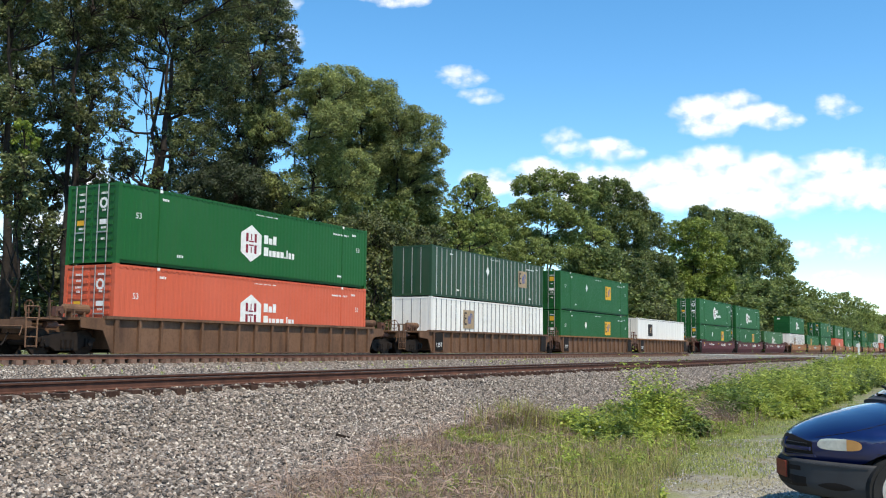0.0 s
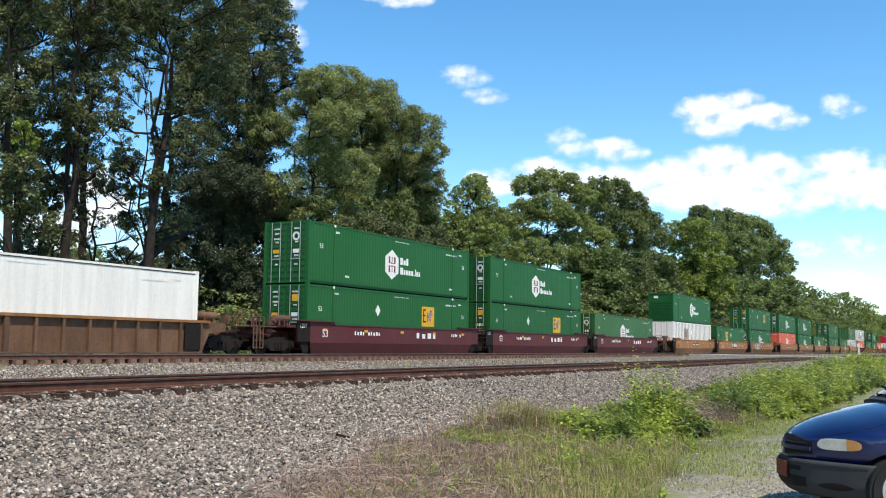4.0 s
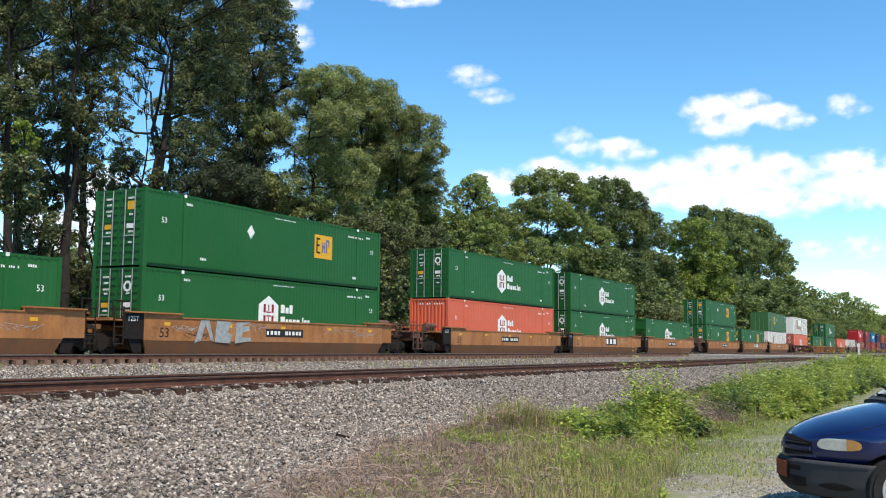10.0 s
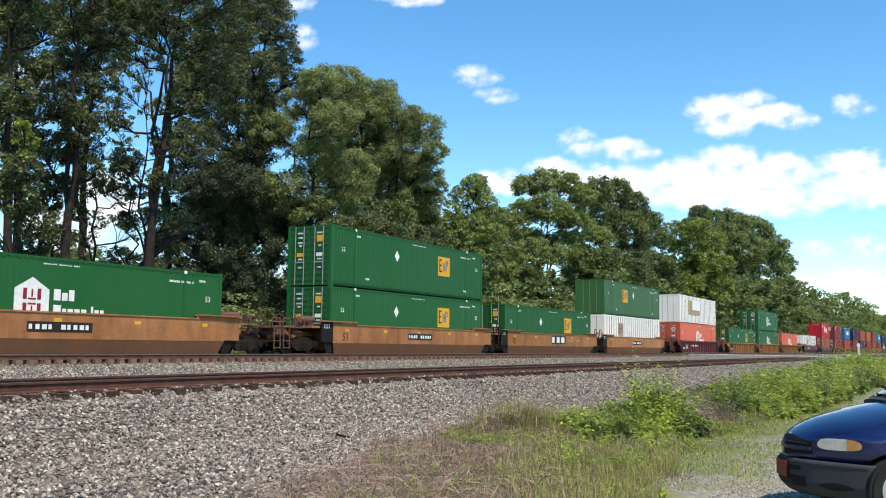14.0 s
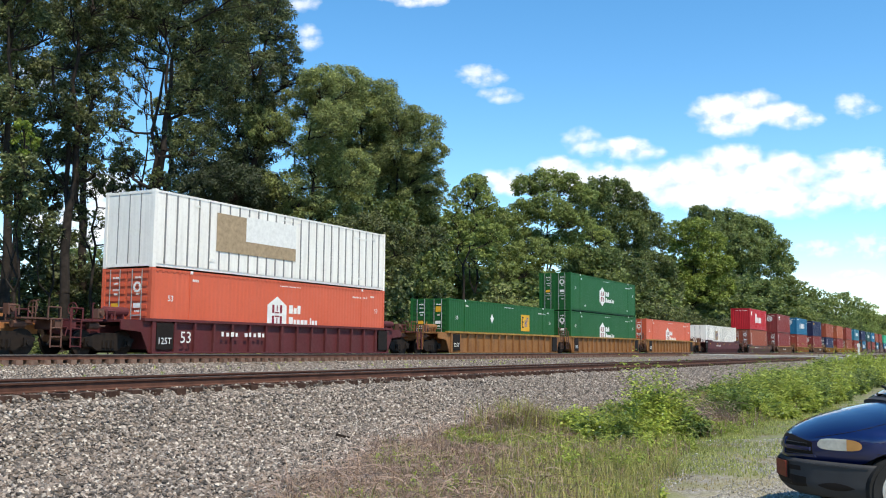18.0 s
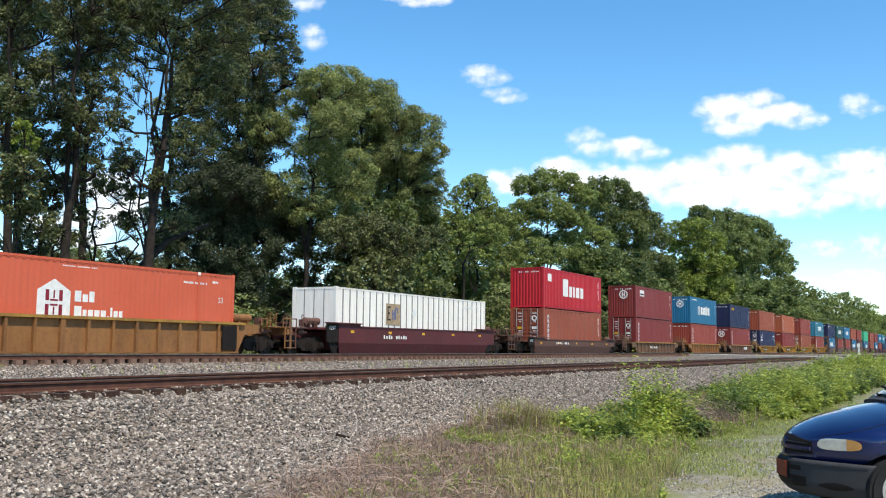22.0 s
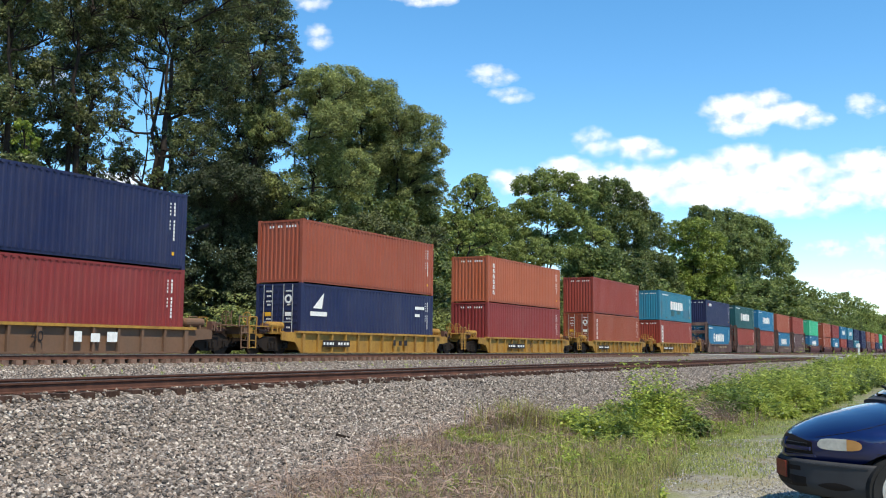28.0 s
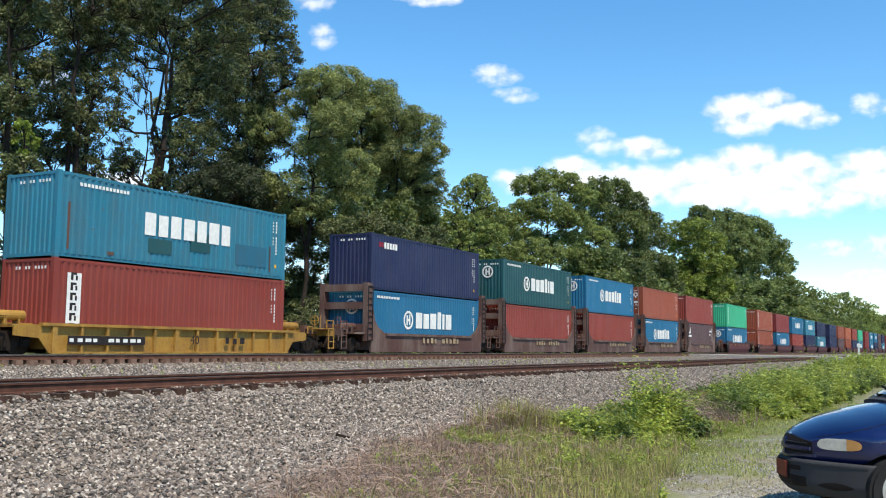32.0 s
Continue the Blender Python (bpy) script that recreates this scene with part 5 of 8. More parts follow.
def truck(car, x, far=False):
    """A two-axle truck under the end of a car."""
    t = boxpart("truck", STEEL, car, x - 0.25, x + 0.25, -1.0, 1.0, 0.38, 0.62)
    for a in (-0.89, 0.89):
        def pair(bm):
            tube(bm, (0, -1.05, 0), (0, 1.05, 0), 0.085, 8)
            for y in (-0.755, 0.755):
                tube(bm, (0, y - 0.065, 0), (0, y + 0.065, 0), 0.455, 20)
                tube(bm, (0, y - 0.10, 0), (0, y + 0.10, 0), 0.15, 10)
                for k in range(5):
                    an = k * math.tau / 5
                    box(bm, 0.27 * math.cos(an) - 0.05, 0.27 * math.cos(an) + 0.05, y - 0.075, y + 0.075, 0.27 * math.sin(an) - 0.05, 0.27 * math.sin(an) + 0.05)
        o = part("wheelset", ("ws",), WHEEL, t, pair, (0.25 + a, 1.0, 0.46 - 0.38))
        WHEELSETS[a > 0].append(o)
    if far:
        return
    for s in (-1, 1):
        def frame_side(bm):
            prism(bm, [(-1.2, 0.50), (-1.2, 0.62), (-0.75, 0.70), (-0.4, 0.82), (0.4, 0.82), (0.75, 0.70), (1.2, 0.62), (1.2, 0.50), (0.8, 0.42), (0.45, 0.20), (-0.45, 0.20), (-0.8, 0.42)], -0.07, 0.07)
        part("side_frame", ("tr",), STEEL, t, frame_side, (0.25, 1.0 + s * 1.0, -0.38))
        part("spring_nest", ("sp",), BLACK, t, lambda bm: [tube(bm, (a, 0, 0.3), (a, 0, 0.56), 0.07, 8) for a in (-0.2, 0.0, 0.2)], (0.25, 1.0 + s * 1.09, -0.38))
        for a in (-0.89, 0.89):
            part("axle_box", ("ab",), BLACK, t, lambda bm: (box(bm, -0.16, 0.16, -0.05, 0.05, -0.13, 0.15), tube(bm, (0, -0.1, 0), (0, 0.1, 0), 0.10, 10)), (0.25 + a, 1.0 + s * 1.09, 0.46 - 0.38))


def ladder(car, paint, x, y, z0, z1):
    def rungs(bm):
        for a in (0.0, 0.42):
            tube(bm, (a, 0, 0), (a, 0, z1 - z0), 0.028, 6)
        k = int((z1 - z0) / 0.3)
        for i in range(k + 1):
            tube(bm, (0, 0, 0.04 + i * 0.3), (0.42, 0, 0.04 + i * 0.3), 0.024, 6)
    part("ladder", (round(z1 - z0, 2),), paint, car, rungs, (x, y, z0))


def rail_hoop(car, paint, x, y, z0, w, h):
    part("handrail", (w, h), paint, car, lambda bm: (tube(bm, (0, 0, 0), (0, 0, h), 0.028, 6), tube(bm, (w, 0, 0), (w, 0, h), 0.028, 6), tube(bm, (0, 0, h), (w, 0, h), 0.028, 6)), (x, y, z0))


def well_car(at, length, style, paint, left, right, label, low=None, sill=None, top=1.40, marks=(), far=False):
    """One unit of a double-stack car. left, right: 'end' (own truck and coupler) or 'joint' (truck shared with the next unit)."""
    c = thing("well_car", label, "railcar", "well cars of the train")
    MOVERS.append((c, at, 0.0))
    L = length
    fit = CAR_DARK if style == "smooth" else paint
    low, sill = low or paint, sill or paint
    boxpart("well_floor", STEEL, c, 0.0, L, -1.3, 1.3, 0.22, 0.33)
    for s in (-1, 1):
        def ys(a, b):
            return (min(a * s, b * s), max(a * s, b * s))
        if style == "ribs":
            y0, y1 = ys(1.36, 1.40)
            boxpart("side_plate", paint, c, -0.15, L + 0.15, y0, y1, 0.13, top - 0.1)
            y0, y1 = ys(1.33, 1.54)
            boxpart("top_sill", sill, c, -0.5, L + 0.5, y0, y1, top - 0.10, top)
            boxpart("bottom_flange", low, c, -0.1, L + 0.1, y0, y1, 0.10, 0.17)
            k = round(L / 1.08)
            y0, y1 = ys(1.40, 1.52)
            for i in range(k + 1):
                wide = 0.18 if i in (0, k, k // 2) else 0.10
                xx = i * L / k
                part("side_post", (wide, top, s), paint, c, lambda bm, w=wide: prism(bm, [(-w / 2, 0.17), (w / 2, 0.17), (w / 2, top - 0.1), (-w / 2, top - 0.1)], y0, y1), (xx, 0, 0))
        elif style == "smooth":
            y0, y1 = ys(1.42, 1.50)
            boxpart("side_panel", paint, c, 0.0, L, y0, y1, 0.58, top)
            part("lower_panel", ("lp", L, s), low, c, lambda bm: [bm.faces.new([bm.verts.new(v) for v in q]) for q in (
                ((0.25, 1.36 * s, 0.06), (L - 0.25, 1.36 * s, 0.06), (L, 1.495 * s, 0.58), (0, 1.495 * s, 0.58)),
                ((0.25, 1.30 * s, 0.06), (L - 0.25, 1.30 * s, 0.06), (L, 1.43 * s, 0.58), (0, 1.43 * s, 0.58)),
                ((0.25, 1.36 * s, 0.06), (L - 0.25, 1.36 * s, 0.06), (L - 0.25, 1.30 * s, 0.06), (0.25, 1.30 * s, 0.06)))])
            y0, y1 = ys(1.34, 1.53)
            boxpart("top_sill", sill, c, 1.9, L - 1.5, y0, y1, top, top + 0.05)
            for x0, x1 in ((-0.9, 1.9), (L - 1.5, L + 0.9)):
                y0, y1 = ys(1.30, 1.60)
                boxpart("end_walkway", sill, c, x0, x1, y0, y1, top + 0.14, top + 0.19)
                y0, y1 = ys(1.40, 1.48)
                boxpart("end_panel", BLACK if x0 < 0 else paint, c, max(x0, -0.9) if x0 < 0 else L, 0.0 if x0 < 0 else L + 0.9, y0, y1, 0.62, top + 0.14)
                boxpart("walkway_web", paint, c, 0.0 if x0 < 0 else x0, x1 if x0 < 0 else L, y0, y1, top, top + 0.14)
            if s < 0 and not far:
                text_part("125T", 0.26, MARK_WHITE, c, (-0.78, -1.486, top - 0.16))
                for i in range(5):
                    boxpart("reflector", MARK_YELLOW, c, 1.0 + i * (L - 2.3) / 4, 1.3 + i * (L - 2.3) / 4, -1.504, -1.50, top - 0.28, top - 0.16)
        else:
            prof = [(-0.1, 0.15), (L + 0.1, 0.15), (L + 0.1, 2.35), (L - 0.05, 2.35), (L - 0.22, 1.75), (L - 0.55, 1.4), (L - 1.25, 1.10), (1.25, 1.10), (0.55, 1.4), (0.22, 1.75), (0.05, 2.35), (-0.1, 2.35)]
            y0, y1 = ys(1.34, 1.44)
            part("side_panel", ("tw", L, s), paint, c, lambda bm: prism(bm, prof, y0, y1))
            y0, y1 = ys(1.34, 1.52)
            boxpart("top_sill", low, c, 1.25, L - 1.25, y0, y1, 0.99, 1.12)
            for x in (-0.55, L + 0.1):
                y0, y1 = ys(1.2, 1.46)
                boxpart("bulkhead_post", paint, c, x, x + 0.45, y0, y1, 0.7, 3.62)
    if style == "twin":
        for x in (-0.5, L + 0.15):
            for z in (1.2, 2.3, 3.2):
                boxpart("bulkhead_beam", paint, c, x, x + 0.35, -1.2, 1.2, z, z + 0.36)
            ladder(c, MARK_DARK, x, -1.49, 0.7, 3.4)
    if style != "twin":
        # dark scale plates at the ends of the near side
        for x in (0.1, L - 0.9):
            if style == "ribs" and top > 1.3 and at > 40:
                boxpart("scale_plate", BLACK, c, x, x + 0.85, -1.545, -1.525, 0.25, top - 0.16)
                if x < 1:
                    text_part("125T", 0.34, MARK_WHITE, c, (x + 0.05, -1.547, 0.45))
    for side, x0, d in ((left, 0.0, -1), (right, L, 1)):
        span = {"end": 3.55, "joint": 1.62}[side] if style != "twin" else {"end": 2.6, "joint": 1.55}[side]
        a, b = (x0 - span, x0) if d < 0 else (x0, x0 + span)
        boxpart("centre_sill", STEEL if style == "twin" else paint, c, a, b, -0.4, 0.4, 0.75, 1.1)
        boxpart("well_end", low, c, x0 - 0.08 if d < 0 else x0, x0 if d < 0 else x0 + 0.08, -1.33, 1.33, 0.25, top - 0.1)
        boxpart("end_deck", paint, c, min(x0, x0 + d * 1.5), max(x0, x0 + d * 1.5), -1.35, 1.35, top - 0.16, top - 0.06)
        if style == "ribs":
            for s in (-1, 1):
                part("end_bracket", (d, s, top), paint, c, lambda bm: prism(bm, [(0, 0.13), (0, top - 0.1), (d * 1.5, top - 0.1), (d * 1.5, top - 0.42), (d * 0.55, top - 0.5), (d * 0.15, 0.13)], s * 1.40 - 0.03, s * 1.40 + 0.03), (x0, 0, 0))
        elif style == "smooth":
            for s in (-1, 1):
                part("end_bracket", (d, s, top), BLACK, c, lambda bm: prism(bm, [(0, 0.13), (0, top), (d * 0.9, top), (d * 0.75, 0.8), (d * 0.4, 0.13)], s * 1.37 - 0.03, s * 1.37 + 0.03), (x0, 0, 0))
        if side == "end":
            truck(c, x0 + d * 1.75, far)
            boxpart("coupler", STEEL, c, min(b, a) - (0.35 if d < 0 else 0), max(a, b) + (0.35 if d > 0 else 0), -0.12, 0.12, 0.72, 0.98)
            boxpart("end_sill", fit, c, x0 + d * span - 0.12, x0 + d * span + 0.12, -1.4, 1.4, 0.9, 1.2)
            boxpart("crossover_step", fit, c, min(x0 + d * 2.2, x0 + d * span), max(x0 + d * 2.2, x0 + d * span), -1.3, -0.5, 1.22, 1.27)
            ladder(c, fit, x0 + d * (span - 0.1) - 0.2, -1.42, 0.30, 1.25)
            rail_hoop(c, fit, x0 + d * (span - 0.15) - 0.25, -1.38, 1.2, 0.5, 0.42)
            rail_hoop(c, fit, x0 + d * (span - 0.15) - 0.25, 1.38, 1.2, 0.5, 0.42)
            rail_hoop(c, fit, x0 + d * 1.9 - 0.2, -1.36, top - 0.1, 0.36, 0.3)
            # brake gear on the end platform: reservoirs, hose and grab irons
            gx = x0 + d * 1.15
            part("air_reservoir", ("ar",), fit, c, lambda bm: (tube(bm, (-0.5, 0, 0), (0.5, 0, 0), 0.17, 14), tube(bm, (-0.56, 0, 0), (-0.5, 0, 0), 0.09, 12, 0.17), tube(bm, (0.5, 0, 0), (0.56, 0, 0), 0.17, 12, 0.09), box(bm, -0.3, -0.24, -0.15, 0.15, -0.30, -0.1), box(bm, 0.24, 0.3, -0.15, 0.15, -0.30, -0.1)), (gx, -0.72, top + 0.22))
            part("brake_cylinder", ("bc",), CAR_DARK, c, lambda bm: (tube(bm, (-0.22, 0, 0), (0.22, 0, 0), 0.12, 12), tube(bm, (0.22, 0, 0), (0.55, 0, 0), 0.035, 8)), (x0 + d * 2.35, -0.95, 1.05))
            part("control_valve", ("cv",), CAR_DARK, c, lambda bm: (box(bm, -0.14, 0.14, -0.12, 0.12, 0, 0.34), tube(bm, (0, -0.12, 0.17), (0, -0.22, 0.17), 0.09, 10)), (x0 + d * 2.05, -0.9, top - 0.06))
            part("air_hose", ("ah", d), BLACK, c, lambda bm: [tube(bm, (d * 0.5 * i / 6, 0, -0.42 * math.sin(math.pi * i / 7)), (d * 0.5 * (i + 1) / 6, 0, -0.42 * math.sin(math.pi * (i + 1) / 7)), 0.03, 6) for i in range(6)], (x0 + d * span, -0.45, 0.78))
            part("uncoupling_lever", ("ul", d), fit, c, lambda bm: (tube(bm, (0, -1.3, 0), (0, -0.1, 0), 0.018, 6), tube(bm, (0, -1.3, 0), (d * 0.12, -1.34, -0.3), 0.018, 6)), (x0 + d * (span + 0.14), 0, 0.98))
            for gy in () if far else (-1.34,):
                part("grab_iron", ("gi",), fit, c, lambda bm: (tube(bm, (0, 0, 0), (0, 0, 0.62), 0.02, 6), tube(bm, (0, 0, 0.62), (0.1, 0, 0.62), 0.02, 6)), (x0 + d * 2.7, gy, 1.2))
            part("brake_wheel", ("bw",), fit, c, lambda bm: [tube(bm, (0, 0.22 * math.cos(i * math.tau / 12), 0.22 * math.sin(i * math.tau / 12)), (0, 0.22 * math.cos((i + 1) * math.tau / 12), 0.22 * math.sin((i + 1) * math.tau / 12)), 0.02, 5) for i in range(12)]
                 + [tube(bm, (0, -0.22, 0), (0, 0.22, 0), 0.015, 5), tube(bm, (0, 0, -0.22), (0, 0, 0.22), 0.015, 5), tube(bm, (0, 0, -0.5), (0, 0, 0), 0.03, 6)], (x0 + d * (span - 0.5), -0.75, 1.62))
        else:
            if d > 0:
                truck(c, x0 + span, far)
                part("connector", ("cn", style), low, c, lambda bm: (tube(bm, (0, 0, 0.55), (0, 0, 1.15), 0.38, 12), box(bm, -0.3, 0.3, -1.1, 1.1, 0.95, 1.12)), (x0 + span, 0, 0))
            if not far:
                ladder(c, STEEL if style == "smooth" else CAR_DARK, x0 + d * 1.15 - 0.21, -1.46, 0.4, top + 0.35)
                rail_hoop(c, STEEL if style == "smooth" else CAR_DARK, x0 + d * 1.1 - 0.2, -1.3, top, 0.4, 0.55)
    for kind, x, z, a in marks:
        if kind == "text":
            text_part(a[0], a[1], a[2], c, (x, -1.547 if style == "ribs" else -1.506, z))
        elif kind == "plate":
            boxpart("stencil_plate", MARK_DARK, c, x, x + a[0], -1.545 if style == "ribs" else -1.508, -1.525 if style == "ribs" else -1.50, z, z + a[1])
            part("stencil", (a[0], a[1], a[2]), MARK_WHITE, c, lambda bm, a=a: [box(bm, 0.06 + i * (a[0] - 0.1) / a[2], 0.06 + (i + 0.5 + 0.12 * (i % 3)) * (a[0] - 0.1) / a[2], -0.004, 0, 0.09, a[1] - 0.09) for i in range(a[2]) if i != 4], (x, -1.545 if style == "ribs" else -1.508, z))
        else:
            part("stencil", (a[0], a[1], a[2], "bare"), MARK_WHITE if len(a) < 4 else a[3], c, lambda bm, a=a: [box(bm, i * a[0] / a[2], (i + 0.45 + 0.1 * (i % 3)) * a[0] / a[2], -0.004, 0, a[1] * 0.1, a[1] * (0.8 - 0.12 * (i % 2))) for i in range(a[2]) if i != 4], (x, -1.545 if style == "ribs" else -1.50, z))
    return c


# ------------------------------------------------------------------ the train, from its head to its tail
BASE = 0.36                 # underside of a lower container over the rail
UPPER = BASE + HIGH + 0.003
G_HEX, G_SQ = "green corrugated container with a white hexagonal sign", "green corrugated container with a square yellow sign"
O_HEX = "orange-red corrugated container with a white hexagonal sign"
W_POST = "white ribbed container with dark side posts"

# place, kind, paint, label, sign, its place, end, height
LOADS = (
    (24.15, "dom", ORANGE, O_HEX, "hex", 7.6, "door", 0), (24.15, "dom", GREEN, G_HEX, "hex", 7.5, "door", 1),
    (47.0, "post", WHITE, W_POST, "faded", 4.6, "plain", 0), (47.0, "post", GREEN_DARK, "dark green ribbed container with pale side posts", "faded", 12.6, "plain", 1),
    (66.55, "dom", GREEN, G_SQ, "square", 10.8, "door", 0), (66.55, "dom", GREEN, G_SQ, "square", 11.0, "door", 1),
    (85.5, "reefer", WHITE, "smooth white refrigerated container with a faded dark sign", "dark", 3.9, "plain", 0),
    (108.75, "dom", GREEN, G_SQ, "square", 11.4, "door", 0), (108.75, "dom", GREEN, G_HEX, "hex", 7.5, "door", 1),
    (127.9, "dom", GREEN, G_SQ, "square", 11.4, "door", 0), (127.9, "dom", GREEN, G_HEX, "hex", 7.5, "door", 1),
    (147.3, "dom", GREEN_OLD, "faded green corrugated container with a white hexagonal sign", "hex", 7.4, "door", 0),
    (170.95, "post", WHITE, W_POST, "faded", 5.0, "plain", 0), (170.95, "dom", GREEN, G_HEX, "hex", 7.6, "ribs", 1),
    (190.2, "dom", GREEN, G_SQ, "square", 5.6, "ribs", 0),
    (209.9, "dom", GREEN, G_HEX, "hex", 7.5, "door", 0), (209.9, "dom", GREEN, G_SQ, "square", 11.4, "door", 1),
    (233.5, "dom", ORANGE, O_HEX, "hex", 7.6, "wavy", 0), (233.5, "dom", GREEN, G_HEX, "hex", 7.5, "door", 1),
    (253.1, "dom", GREEN, G_HEX, "hex", 7.4, "door", 0), (253.1, "dom", GREEN, G_HEX, "hex", 7.4, "door", 1),
    (272.5, "dom", GREEN, G_HEX, "hex", 7.4, "ribs", 0),
    (296.2, "dom", GREEN, G_SQ, "square", 11.4, "door", 0), (296.2, "dom", GREEN, G_SQ, "square", 11.4, "door", 1),
    (315.75, "dom", GREEN, G_SQ, "square", 11.4, "door", 0),
    (335.3, "post", WHITE, W_POST, "faded", 4.2, "plain", 0), (335.3, "dom", GREEN_OLD, "faded green ribbed container with a square yellow sign", "square", 5.7, "plain", 1),
    (359.15, "dom", ORANGE, O_HEX, "hex", 7.6, "door", 0), (359.15, "post", WHITE, "white ribbed container with a tan patch and grey posts", "patch", 5, "plain", 1),
    (382.35, "dom", GREEN, G_SQ, "square", 11.2, "door", 0),
    (401.9, "dom", GREEN, G_HEX, "hex", 7.4, "door", 0), (401.9, "dom", GREEN, G_HEX, "hex", 7.4, "door", 1),
    (421.4, "dom", ORANGE, O_HEX, "hex", 7.5, "door", 0),
    (444.8, "post", REEFER, "warm white ribbed container with a faded sign", "faded", 5.2, "plain", 0),
    (470.4, "iso", RUST_ORANGE, "faded orange corrugated sea container", "column", 1, "door", 0), (470.4, "iso", RED, "bright red corrugated sea container with white lettering bars", "line", 5, "wavy", 1),
    (492.0, "iso", MAROON, "maroon corrugated sea container", "column", 1, "door", 0), (492.0, "iso", MAROON, "maroon corrugated sea container with a small white tag", "tag", 1, "wavy", 1),
    (511.7, "iso", BROWN_RED, "brown-red corrugated sea container", "column", 1, "wavy", 0), (511.7, "iso", BLUE, "blue corrugated sea container with a white ring sign", "ring_letters", 4, "wavy", 1),
    (531.6, "iso", MAROON, "maroon corrugated sea container", "column_ring", 1, "wavy", 0), (531.6, "iso", NAVY, "navy blue corrugated sea container with yellow lettering bars", "yellow_word", 1, "wavy", 1),
    (551.2, "iso", NAVY, "navy blue corrugated sea container with a white sail sign", "sail", 1, "door", 0), (551.2, "iso", RUST_ORANGE, "faded brown-orange corrugated sea container", None, 1, "wavy", 1),
    (570.45, "iso", MAROON, "maroon corrugated sea container", None, 1, "wavy", 0), (570.45, "iso", TAN_ORANGE, "orange corrugated sea container with a column of white bars", "column", 1, "wavy", 1),
    (589.9, "iso", RUST_ORANGE, "orange-red corrugated sea container with a column of white bars", "column", 1, "door", 0), (589.9, "iso", BROWN_RED, "brown-red corrugated sea container", None, 1, "wavy", 1),
    (608.9, "iso", BROWN_RED, "brown-red corrugated sea container with a white strip of letters", "column_plate", 1, "wavy", 0), (608.9, "iso", TEAL, "weathered teal corrugated sea container with white lettering bars", "big_letters", 4, "wavy", 1),
    (628.1, "iso", BLUE, "blue corrugated sea container with a white ring sign", "ring_letters", 4, "wavy", 0), (628.1, "iso", NAVY, "navy blue corrugated sea container", "white_word", 1, "wavy", 1),
    (643.9, "iso", BROWN_RED, "brown-red corrugated sea container", None, 1, "wavy", 0), (643.9, "iso", TEAL_GREEN, "dark teal corrugated sea container with a white ring sign", "ring_letters", 4, "wavy", 1),
    (659.4, "iso", BROWN_RED, "brown-red corrugated sea container", None, 1, "wavy", 0), (659.4, "iso", BLUE, "blue corrugated sea container with a white ring sign", "ring_letters", 4, "wavy", 1),
    (674.6, "iso", BLUE, "blue corrugated sea container with a white ring sign", "ring_letters", 4, "wavy", 0), (674.6, "iso", RUST_ORANGE, "orange-red corrugated sea container", None, 1, "door", 1),
    (690.2, "iso", PLUM, "dull plum corrugated sea container", "sail", 1, "wavy", 0), (690.2, "iso", BROWN_RED, "brown-red corrugated sea container", None, 1, "wavy", 1),
    (709.9, "iso", BLUE, "blue corrugated sea container with a white ring sign", "ring_letters", 4, "wavy", 0), (709.9, "iso", MINT, "mint green corrugated sea container", "column", 1, "wavy", 1),
    (729.7, "iso", RUST_ORANGE, "orange-red corrugated sea container", "column", 1, "wavy", 0), (729.7, "iso", RUST_ORANGE, "orange-brown corrugated sea container", "column", 1, "wavy", 1),
)
for at, kind, paint, label, sign, sx, end, level in LOADS:
    container(at, UPPER if level else BASE, kind, paint, label, sign, sx, end,
              post=PALE_POST if paint is GREEN_DARK else None, placard=MARK_WHITE if sign in ("square", "faded") else None)

RIB_RUST, SM_MAROON, SM_TAN = "rusty brown ribbed well car", "dark maroon smooth-sided well car", "tan smooth-sided well car with dark grime below"
PLATE_A, PLATE_B = (("plate", 6.9, 0.80, (2.6, 0.34, 10)), ("text", 0.75, 0.70, ("53", 0.52, MARK_DARK))), (("plate", 7.5, 0.74, (2.7, 0.58, 3)), ("text", 0.7, 0.72, ("53", 0.55, MARK_DARK)), ("bars", 10.6, 0.9, (2.6, 0.22, 7, MARK_TAN)))
B_MAR = (("bars", 9.6, 0.85, (2.4, 0.42, 4)), ("bars", 3.6, 0.95, (2.4, 0.26, 10)), ("text", 0.9, 0.85, ("53", 0.5, MARK_WHITE)), ("bars", 13.6, 1.0, (1.2, 0.25, 6)))
